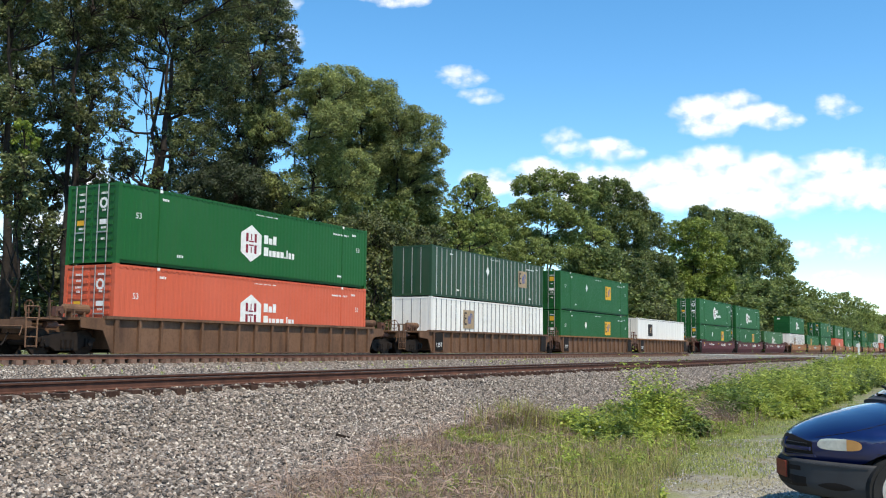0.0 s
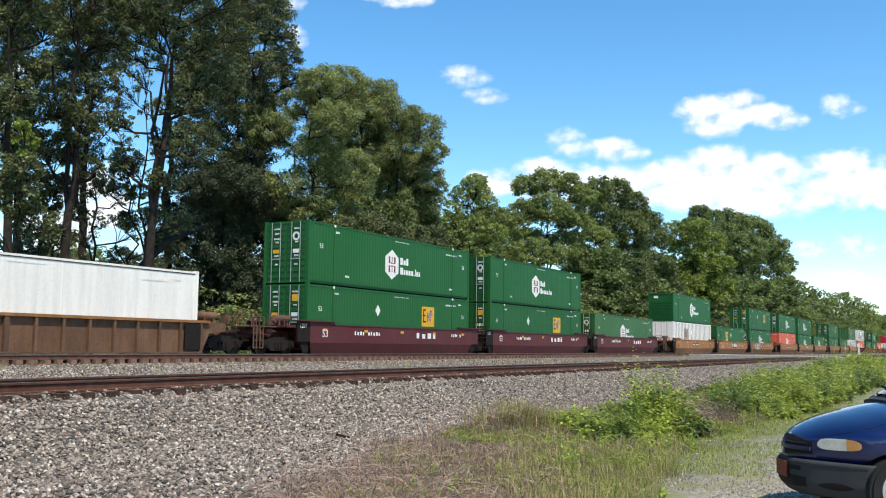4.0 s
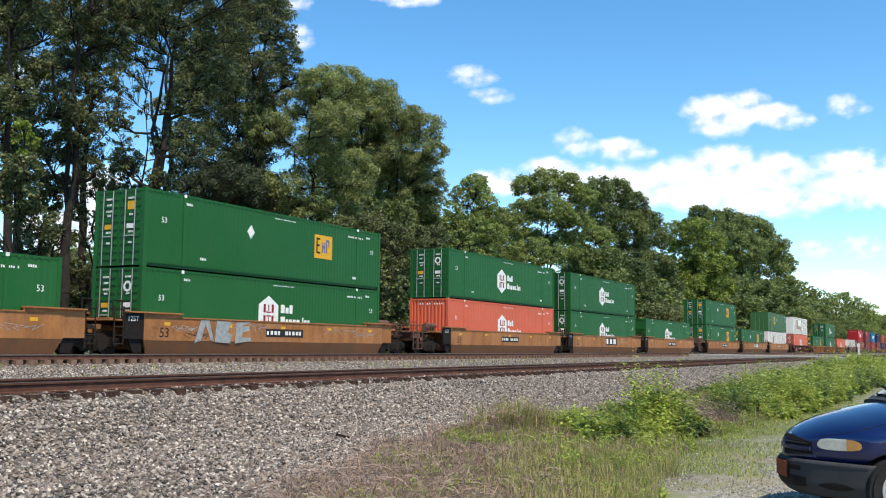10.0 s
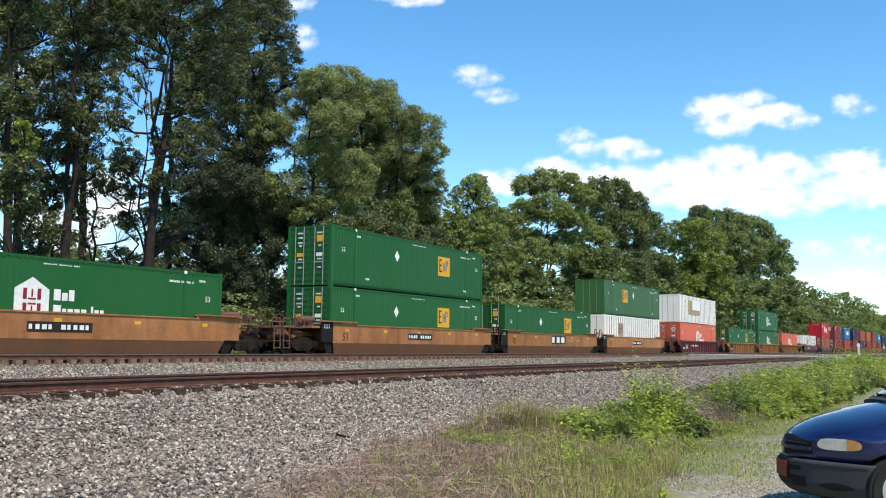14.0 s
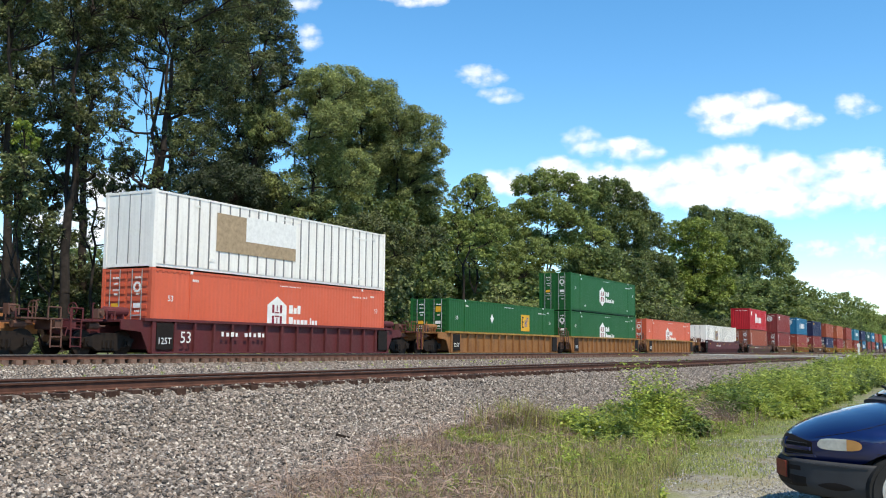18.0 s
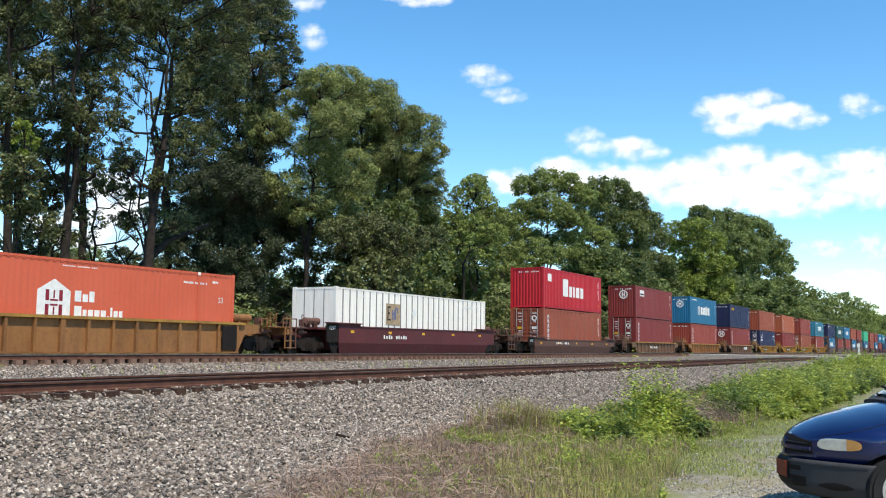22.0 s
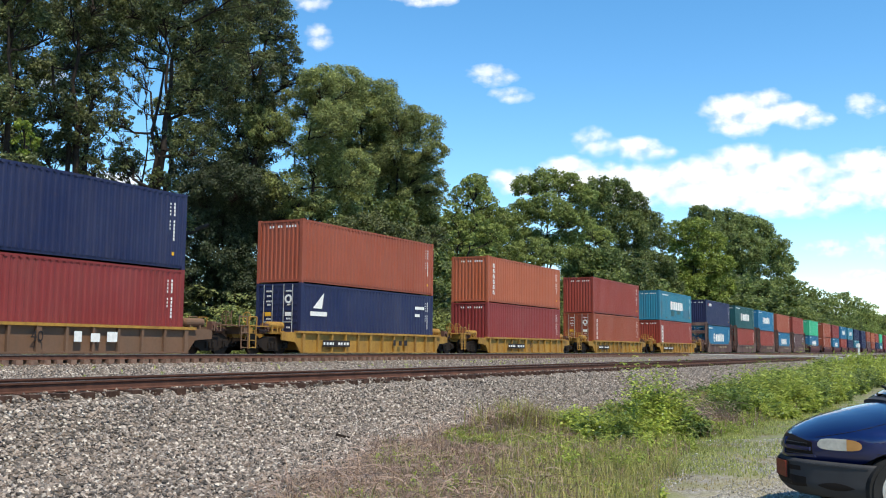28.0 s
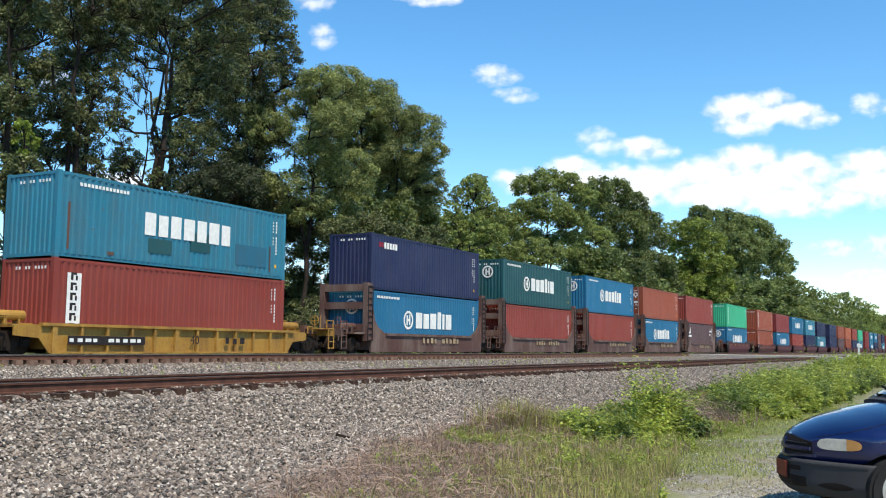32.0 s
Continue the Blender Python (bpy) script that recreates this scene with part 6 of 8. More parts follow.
CARS = (
    (24.15, LEN53, "ribs", CAR_RUST, "end", "end", RIB_RUST, None, None, 1.40, ()),
    (47.0, LEN53, "ribs", CAR_RUST, "end", "joint", RIB_RUST, None, None, 1.38, ()),
    (66.55, LEN53, "ribs", CAR_RUST, "joint", "joint", RIB_RUST, None, CAR_OCHRE, 1.38, ()),
    (85.5, LEN53, "ribs", CAR_RUST, "joint", "end", RIB_RUST, None, CAR_OCHRE, 1.38, ()),
    (108.75, LEN53, "smooth", CAR_MAROON, "end", "joint", SM_MAROON, None, None, 1.40, B_MAR),
    (127.9, LEN53, "smooth", CAR_MAROON, "joint", "joint", SM_MAROON, None, None, 1.40, B_MAR),
    (147.3, LEN53, "smooth", CAR_MAROON, "joint", "end", SM_MAROON, None, None, 1.40, B_MAR),
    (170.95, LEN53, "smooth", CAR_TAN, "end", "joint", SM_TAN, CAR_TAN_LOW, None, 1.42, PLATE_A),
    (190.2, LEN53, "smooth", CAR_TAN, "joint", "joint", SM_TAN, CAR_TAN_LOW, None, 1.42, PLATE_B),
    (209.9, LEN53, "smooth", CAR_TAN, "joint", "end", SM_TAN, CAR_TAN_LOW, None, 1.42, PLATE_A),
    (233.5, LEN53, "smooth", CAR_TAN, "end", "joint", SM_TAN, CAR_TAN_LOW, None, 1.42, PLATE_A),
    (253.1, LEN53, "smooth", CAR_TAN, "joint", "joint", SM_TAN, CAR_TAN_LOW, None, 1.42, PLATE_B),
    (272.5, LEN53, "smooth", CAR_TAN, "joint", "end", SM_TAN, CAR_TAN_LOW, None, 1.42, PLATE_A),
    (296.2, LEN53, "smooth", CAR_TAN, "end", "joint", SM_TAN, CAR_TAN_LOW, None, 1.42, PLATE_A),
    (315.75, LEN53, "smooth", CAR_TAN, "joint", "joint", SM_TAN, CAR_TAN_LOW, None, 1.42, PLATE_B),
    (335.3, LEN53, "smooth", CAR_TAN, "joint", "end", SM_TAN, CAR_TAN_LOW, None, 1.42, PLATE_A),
    (359.15, LEN53, "ribs", CAR_MAROON, "end", "end", "dark maroon ribbed well car", None, None, 1.38, (("text", 1.3, 0.5, ("53", 0.62, MARK_WHITE)), ("bars", 3.6, 0.75, (2.8, 0.26, 10)))),
    (382.35, LEN53, "ribs", CAR_OCHRE, "end", "joint", "ochre brown ribbed well car", None, CAR_YELLOW, 1.36, ()),
    (401.9, LEN53, "ribs", CAR_OCHRE, "joint", "joint", "ochre brown ribbed well car", None, CAR_YELLOW, 1.36, ()),
    (421.4, LEN53, "ribs", CAR_OCHRE, "joint", "end", "ochre brown ribbed well car", None, CAR_YELLOW, 1.36, ()),
    (444.8, LEN53, "smooth", CAR_MAROON, "end", "end", SM_MAROON, None, None, 1.36, (("bars", 4.0, 0.8, (2.4, 0.26, 10)),)),
    (468.3, LEN53, "smooth", CAR_DARK, "end", "end", "dark brown smooth-sided well car", None, None, 1.02, (("bars", 4.0, 0.7, (2.6, 0.24, 8)),)),
    (492.0, LEN40, "ribs", CAR_GREY, "end", "end", "grey-brown well car with a yellow top sill", None, CAR_YELLOW, 1.10, (("bars", 3.6, 0.5, (2.4, 0.26, 10)),)),
    (511.7, LEN40, "ribs", CAR_OCHRE, "end", "end", "dull yellow ribbed well car", None, CAR_YELLOW, 1.10, ()),
    (531.6, LEN40, "ribs", CAR_GREY, "end", "end", "grey-brown well car with a yellow top sill", None, CAR_YELLOW, 1.10, (("text", 5.2, 0.5, ("40", 0.5, MARK_DARK)), ("bars", 6.9, 0.45, (2.1, 0.5, 3)))),
    (551.2, LEN40, "ribs", CAR_YELLOW, "end", "end", "yellow ribbed well car", None, None, 1.10, (("plate", 1.4, 0.4, (2.2, 0.3, 9)), ("bars", 7.6, 0.45, (1.6, 0.4, 3, MARK_DARK)))),
    (570.45, LEN40, "ribs", CAR_YELLOW, "end", "end", "yellow ribbed well car", None, None, 1.10, (("plate", 2.6, 0.4, (2.6, 0.3, 9)), ("text", 6.0, 0.45, ("40", 0.5, MARK_DARK)))),
    (589.9, LEN40, "ribs", CAR_YELLOW, "end", "end", "yellow ribbed well car", None, None, 1.10, (("plate", 0.5, 0.4, (2.6, 0.3, 9)), ("text", 6.0, 0.45, ("40", 0.5, MARK_DARK)))),
    (608.9, LEN40, "ribs", CAR_YELLOW, "end", "end", "yellow ribbed well car", None, None, 1.10, (("plate", 0.5, 0.4, (3.4, 0.3, 10)), ("text", 6.2, 0.45, ("40", 0.5, MARK_DARK)), ("bars", 8.2, 0.45, (1.3, 0.35, 3, MARK_DARK)))),
    (628.1, LEN40, "twin", CAR_TWIN, "end", "joint", "dark brown twin-stack well car with bulkheads", CAR_TWIN, None, 1.2, (("bars", 5.0, 0.6, (4.4, 0.42, 10, MARK_TAN)),)),
    (643.9, LEN40, "twin", CAR_TWIN, "joint", "joint", "dark brown twin-stack well car with bulkheads", CAR_TWIN, None, 1.2, (("bars", 5.0, 0.6, (4.4, 0.42, 10, MARK_TAN)),)),
    (659.4, LEN40, "twin", CAR_TWIN, "joint", "joint", "dark brown twin-stack well car with bulkheads", CAR_TWIN, None, 1.2, (("bars", 5.0, 0.6, (4.4, 0.42, 10, MARK_TAN)),)),
    (674.6, LEN40, "twin", CAR_TWIN, "joint", "joint", "dark brown twin-stack well car with bulkheads", CAR_TWIN, None, 1.2, (("bars", 5.0, 0.6, (4.4, 0.42, 10, MARK_TAN)),)),
    (690.2, LEN40, "twin", CAR_TWIN, "joint", "end", "dark brown twin-stack well car with bulkheads", CAR_TWIN, None, 1.2, (("bars", 5.0, 0.6, (4.4, 0.42, 10, MARK_TAN)),)),
    (709.9, LEN40, "smooth", CAR_MAROON, "end", "end", SM_MAROON, None, None, 1.30, ()),
    (729.7, LEN40, "smooth", CAR_MAROON, "end", "joint", SM_MAROON, None, None, 1.10, ()),
)
for at, length, style, paint, left, right, label, low, sill, top, marks in CARS:
    car = well_car(at, length, style, paint, left, right, label, low, sill, top, marks)
    if at == 209.9:
        for x, pts in ((2.6, ((0, 0), (0.35, 0.1), (0.6, 0.75), (0.9, 0.15), (1.1, 0.05), (0.8, 0.9), (0.35, 0.9))), (3.75, ((0, 0.05), (0.9, 0), (1.0, 0.35), (0.75, 0.45), (0.95, 0.85), (0.1, 0.9))),
                       (4.95, ((0, 0), (1.0, 0.12), (0.95, 0.25), (0.4, 0.25), (0.45, 0.45), (0.9, 0.55), (0.85, 0.72), (0.35, 0.7), (0.95, 0.9), (0.05, 0.85)))):
            part("graffiti", (x,), GALV, car, lambda bm: prism(bm, pts, -0.004, 0.0), (x, -1.501, 0.5), "silver painted graffiti shape")


def scribble(car, rng, x, z, w, h, paint, thick=0.014):
    """Thin sprayed line that loops along the side of a car."""
    pts, a = [], rng.uniform(0, 6)
    for i in range(26):
        f = i / 25
        pts.append((f * w + 0.20 * math.cos(a + i * 1.9), h * (0.5 + 0.42 * math.sin(a + i * 1.7) * (0.6 + 0.4 * math.cos(i * 0.5)))))

    def line(bm):
        for (x0, z0), (x1, z1) in zip(pts, pts[1:]):
            d = math.hypot(x1 - x0, z1 - z0) or 1.0
            ox, oz = -(z1 - z0) / d * thick / 2, (x1 - x0) / d * thick / 2
            bm.faces.new([bm.verts.new(q) for q in ((x0 + ox, 0, z0 + oz), (x1 + ox, 0, z1 + oz), (x1 - ox, 0, z1 - oz), (x0 - ox, 0, z0 - oz))])
    part("graffiti", (round(x, 2), car.name), paint, car, line, (x, -1.504, z), "thin sprayed graffiti line")


tag_rng = random.Random(14)
for car, at, _ in list(MOVERS):
    if car.name.startswith("well_car") and at in (190.2, 209.9):
        spots = ((1.7, 0.62, 1.5), (10.6, 0.85, 2.2), (12.9, 0.75, 2.4)) if at == 190.2 else ((1.5, 0.85, 1.2), (2.2, 0.62, 1.2), (5.0, 0.98, 2.2), (11.2, 0.95, 2.6), (13.6, 0.8, 1.8))
        for x, z, w in spots:
            scribble(car, tag_rng, x, z, w, 0.38, MARK_DARK if 2.0 < x < 3.0 else GALV)


def build_tail():
    """The far rest of the train."""
    rng = random.Random(8)
    uppers = (MAROON, BLUE, TEAL, NAVY, NAVY, RUST_ORANGE, TAN_ORANGE, BROWN_RED, MINT, MAROON, TEAL, BLUE, PLUM, NAVY, BROWN_RED)
    lowers = (BLUE, BROWN_RED, NAVY, TEAL, NAVY, PLUM, RUST_ORANGE, NAVY, TEAL, MAROON, BLUE, NAVY, PLUM, TEAL, BROWN_RED)
    at, i = 745.3, 0
    while at < 1090:
        for lv, ps in ((0, lowers), (1, uppers)):
            paint = ps[i % len(ps)]
            tone = paint.name.replace("paint_", "").replace("_", " ")
            container(at, UPPER if lv else BASE, "iso", paint, tone + " corrugated sea container on the distant train", "ring_letters" if paint in (BLUE, TEAL) else None, 4, "wavy", far=True)
        well_car(at, LEN40, "smooth", CAR_MAROON, "joint", "joint", "dark maroon well car of the distant train", None, None, 1.15, (), True)
        i += 1
        at += 15.55 if i % 5 != 4 else 19.5


build_tail()


# ------------------------------------------------------------------ grade crossing, posts, far ridge
ASPHALT = plain("old_asphalt", (0.33, 0.315, 0.29), 0.9, vary=0.3, scale=4)


def build_crossing():
    c = thing("grade_crossing", "pale worn asphalt road crossing the tracks", "road crossing", kind="structure")
    prof = ((6.0, 0.5), (9.5, 0.95), (12.4, 1.055), (30.2, 1.20), (34, 1.0))
    xs = (101.0, 109.5)
    v = [(x, y, z) for y, z in prof for x in xs] + [(x, y, z - 0.5) for y, z in prof for x in xs]
    k = len(prof) * 2
    f = [(2 * i, 2 * i + 1, 2 * i + 3, 2 * i + 2) for i in range(len(prof) - 1)] + [(2 * i, 2 * i + 2, k + 2 * i + 2, k + 2 * i) for i in range(len(prof) - 1)]
    o = new("road_surface", raw_mesh("road_surface", v, f, ASPHALT))
    o.parent = c
    p = thing("marker_post", "short white marker post beside the crossing", "post")
    boxpart("post", MARK_WHITE, p, -0.09, 0.09, -0.09, 0.09, -0.2, 1.55)
    boxpart("reflector", MARK_WHITE, p, -0.15, -0.09, -0.16, 0.16, 1.1, 1.5)
    p.location = (115.0, 10.6, 0.95)
    s = thing("white_sign_board", "small white board lying beside the crossing", "sign board")
    part("board", (1,), MARK_WHITE, s, lambda bm: box(bm, -0.1, 0.1, -0.55, 0.55, 0, 0.3))
    s.location = (112.0, 11.0, 0.95)


build_crossing()


def build_ridge():
    m, n, b = nodes_of("far_woods_hazed")
    f = noise_tex(n, coords(n, shift=False), 0.03, 6)
    # Distance haze is put into the base colour as blue-tinted greens.
    n.links.new(mixc(n, ramp(n, f, ((0.35, 0.0), (0.65, 1.0))), (0.035, 0.075, 0.06), (0.07, 0.12, 0.075)), b.inputs["Base Color"])
    b.inputs["Roughness"].default_value = 1.0
    rng = random.Random(4)
    v, fc = [], []
    n_ = 90
    for i in range(n_):
        a = radians(-60 + i * 130 / (n_ - 1))
        r = 2200
        top = 95 + 28 * noise.noise((i * 0.13, 2.0, 0.0)) + 5 * rng.random()
        for k, (rr, z) in enumerate(((r, -2), (r + 160, top * 0.6), (r + 420, top))):
            v.append((rr * math.cos(a), rr * math.sin(a), z))
        if i:
            for k in range(2):
                p = (i - 1) * 3 + k
                fc.append((p, p + 3, p + 4, p + 1))
    tagged(new("backdrop_ridge", raw_mesh("backdrop_ridge", v, fc, m, True)), "hazy wooded ridge on the horizon", "hills", kind="structure")


build_ridge()

# ------------------------------------------------------------------ clouds
CLOUDS = []
VIEW = look(EYE, AIM, 0.569).to_3x3()
AWAY = 2900.0
CPX = AWAY / 1698.1


def cloud_material(name, soft, thick, grain, fade=1.0):
    m, n, b = nodes_of(name)
    n.nodes.remove(b)
    tc = n.nodes.new("ShaderNodeTexCoord")
    sub = n.nodes.new("ShaderNodeVectorMath")
    sub.operation = "MULTIPLY_ADD"
    sub.inputs[1].default_value, sub.inputs[2].default_value = (2, 2, 0), (-1, -1, 0)
    n.links.new(tc.outputs["Generated"], sub.inputs[0])
    ln = n.nodes.new("ShaderNodeVectorMath")
    ln.operation = "LENGTH"
    n.links.new(sub.outputs[0], ln.inputs[0])
    v = coords(n, (1, 1.5, 1))
    nz = noise_tex(n, v, grain, 5, 0.50)
    nb = noise_tex(n, v, 0.004, 3, 0.5)

    def op(kind, a, c, third=None):
        k = n.nodes.new("ShaderNodeMath")
        k.operation = kind
        for s, val in zip(k.inputs, (a, c) if third is None else (a, c, third)):
            if isinstance(val, (int, float)):
                s.default_value = val
            else:
                n.links.new(val, s)
        return k.outputs[0]
    body = op("ADD", op("MULTIPLY", nz, 1.75), op("MULTIPLY", nb, 0.6))
    body = op("SUBTRACT", body, op("MULTIPLY", op("POWER", ln.outputs["Value"], 2.0), 1.25))
    alpha = ramp(n, op("SUBTRACT", body, soft), ((0.0, 0.0), (0.22 * fade, 0.25 * thick), (0.48 * fade, 0.8 * thick), (min(1.0, 0.8 * fade), thick)))
    shade = ramp(n, nz, ((0.34, (0.57, 0.62, 0.69)), (0.52, (0.80, 0.81, 0.82))))
    em = n.nodes.new("ShaderNodeEmission")
    em.inputs["Strength"].default_value = 1.0
    n.links.new(shade, em.inputs["Color"])
    tr = n.nodes.new("ShaderNodeBsdfTransparent")
    mx = n.nodes.new("ShaderNodeMixShader")
    n.links.new(alpha, mx.inputs[0])
    n.links.new(tr.outputs[0], mx.inputs[1])
    n.links.new(em.outputs[0], mx.inputs[2])
    n.links.new(mx.outputs[0], n.nodes["Material Output"].inputs["Surface"])
    return m


def build_clouds():
    full, thin = cloud_material("cloud", 0.54, 1.0, 0.012), cloud_material("thin_cloud", 0.50, 0.80, 0.02, 1.5)
    faint = cloud_material("faint_cloud", 0.60, 0.6, 0.03, 1.2)
    # place across and up, half width, half height
    spots = ((29, 306, 58, 22), (64, 271, 46, 16), (459, 236, 85, 40), (514, 251, 70, 34), (574, 234, 75, 26), (694, 253, 52, 24), (214, 189, 48, 32), (294, 175, 75, 24), (169, 136, 75, 30),
             (399, 116, 190, 52), (484, 146, 120, 46), (579, 141, 75, 34), (704, 136, 130, 48), (514, 99, 280, 52), (244, 111, 170, 48), (84, 119, 70, 30), (764, 106, 180, 48), (634, 1, 60, 20),
             (724, 5, 66, 28), (704, -47, 70, 15), (610, -62, 48, 12), (-271, 375, 32, 28), (-288, 441, 48, 26), (-91, 445, 90, 20), (-631, 91, 110, 75), (-706, 31, 130, 60), (-756, 311, 60, 40))
    # neighbouring puffs drift as one cloud
    sets = ((0, 1), (2, 3, 4), (5,), (6, 7, 8, 9, 10, 11, 12, 13, 14, 15, 16), (17, 18), (19, 20), (21,), (22, 23), (24, 25, 26))
    for members in sets:
        cloud = thing("cloud", "broad bank of white fair-weather cloud in blue sky" if len(members) > 5 else "white fair-weather cloud drifting in a blue sky", "cloud", "clouds")
        first = None
        for i in members:
            cx, cy, hw, hh = spots[i]
            w, h = hw * CPX * 1.2, hh * CPX * 1.3
            o = new("puff", raw_mesh("puff", [(-w, -h, 0), (w, -h, 0), (w, h, 0), (-w, h, 0)], [(0, 1, 2, 3)], faint if cy < 12 else thin if hw < 66 and cy > 140 else full))
            depth = AWAY + i * 12
            place = Vector(EYE) + VIEW @ Vector((cx * CPX * depth / AWAY, cy * CPX * depth / AWAY, -depth))
            first = first or Matrix.Translation(place) @ VIEW.to_4x4()
            o.parent = cloud
            o.matrix_basis = first.inverted() @ Matrix.Translation(place) @ VIEW.to_4x4()
        cloud.matrix_basis = first
        CLOUDS.append((cloud, VIEW @ Vector((62 * CPX, 2 * CPX, 0))))


build_clouds()


# ------------------------------------------------------------------ weeds and grass between the stones and the yard
def blades(rng, pts, high, wide, lean, spread=1.0):
    """Thin curved blades that taper, one at each point."""
    k = len(pts)
    p = np.array([(x, y, ground_z(x, y) - 0.02) for x, y in pts])
    a = rng.uniform(0, math.tau, k)
    h = high * rng.uniform(0.45, 1.25, k)
    ln = h * np.abs(rng.normal(0, lean, k))
    d = np.stack((np.cos(a), np.sin(a), 0 * a), 1)
    s = np.stack((-np.sin(a), np.cos(a), 0 * a), 1) * (wide * rng.uniform(0.6, 1.4, k))[:, None]
    up = np.array((0, 0, 1.0))
    mid = p + d * (ln * 0.35)[:, None] + up * (h * 0.6)[:, None]
    tip = p + d * ln[:, None] + up * (h * np.clip(1 - 0.35 * (ln / h), 0.3, 1))[:, None]
    v = np.stack((p - s, p + s, mid + s * 0.7, mid - s * 0.7, tip), 1).reshape(-1, 3)
    b = np.arange(k)[:, None] * 5
    quads = (b + np.array((0, 1, 2, 3))).tolist()
    tris = (b + np.array((3, 2, 4))).tolist()
    return v, quads + tris


def weed_leaves(rng, tops, leaf, per):
    """Stems with leaves all the way up: tops are (x, y, height)."""
    v, f = [], []
    for x, y, h in tops:
        z = ground_z(x, y)
        lx, ly = rng.normal(0, 0.12) * h, rng.normal(0, 0.12) * h
        k = len(v)
        v += [(x - 0.006, y, z), (x + 0.006, y, z), (x + lx, y + ly, z + h)]
        f.append((k, k + 1, k + 2))
        for i in range(per):
            t = rng.uniform(0.12, 1.0)
            a = rng.uniform(0, math.tau)
            r = leaf * rng.uniform(0.7, 1.5) * (1.25 - 0.5 * t)
            c = np.array((x + lx * t, y + ly * t, z + h * t))
            out = np.array((math.cos(a), math.sin(a), rng.uniform(-0.5, 1.1)))
            side = np.array((-math.sin(a), math.cos(a), rng.uniform(-0.8, 0.8))) * r * 0.30
            k = len(v)
            m = c + out * r * 0.9
            v += [tuple(c), tuple(m + side), tuple(c + out * r * 1.9 - np.array((0, 0, 0.25 * r))), tuple(m - side)]
            f.append((k, k + 1, k + 2, k + 3))
    return v, f


def bushy(rng, tops, leaf, stems, per):
    """Plants of several stems that lean apart, with broad leaves held level: tops are (x, y, height)."""
    v, f = [], []
    for x, y, h in tops:
        z = ground_z(x, y)
        for _ in range(stems):
            a, hh = rng.uniform(0, math.tau), h * rng.uniform(0.55, 1.05)
            lx, ly = math.cos(a) * hh * rng.uniform(0.1, 0.5), math.sin(a) * hh * rng.uniform(0.1, 0.5)
            k = len(v)
            v += [(x - 0.005, y, z), (x + 0.005, y, z), (x + lx, y + ly, z + hh)]
            f.append((k, k + 1, k + 2))
            for i in range(per):
                t = 0.25 + 0.75 * (i + rng.random()) / per
                b = i * 2.4 + rng.uniform(-0.6, 0.6)
                r = leaf * rng.uniform(0.65, 1.35) * (1.15 - 0.35 * t)
                c = np.array((x + lx * t, y + ly * t, z + hh * t))
                out = np.array((math.cos(b), math.sin(b), rng.uniform(-0.5, 0.75)))
                side = np.array((-math.sin(b), math.cos(b), rng.uniform(-0.6, 0.6))) * r * 0.40
                k = len(v)
                m = c + out * r * 0.85
                v += [tuple(c), tuple(m + side), tuple(c + out * r * 1.7 - np.array((0, 0, 0.35 * r))), tuple(m - side)]
                f.append((k, k + 1, k + 2, k + 3))
    return v, f


def arching(rng, pts, long, thick, rise):
    """Thin dead stems that arch over and cross one another, in four pieces each."""
    v, f = [], []
    for x, y in pts:
        z, a = ground_z(x, y), rng.uniform(0, math.tau)
        ln, up, bend = long * rng.uniform(0.5, 1.3), rise * rng.uniform(0.3, 1.2), rng.uniform(-0.9, 0.9)
        px, py, pz = x, y, z
        w = thick * rng.uniform(0.6, 1.5)
        k = len(v)
        for i in range(5):
            t = i / 4
            q = w * (1 - 0.6 * t)
            v += [(px - q * math.sin(a), py + q * math.cos(a), pz - q), (px + q * math.sin(a), py - q * math.cos(a), pz + q)]
            a += bend / 4
            px, py = px + math.cos(a) * ln / 4 * (0.5 + t), py + math.sin(a) * ln / 4 * (0.5 + t)
            pz = z + ln * up * math.sin(min(math.pi, (t + 0.25) * 2.0))
        f += [(k + 2 * i, k + 2 * i + 1, k + 2 * i + 3, k + 2 * i + 2) for i in range(4)]
    return v, f


def scatter(rng, n, x0, x1, test):
    out = []
    while len(out) < n:
        x, y = rng.uniform(x0, x1), rng.uniform(1.5, 12.0)
        if test(x, y):
            out.append((x, y))
    return out


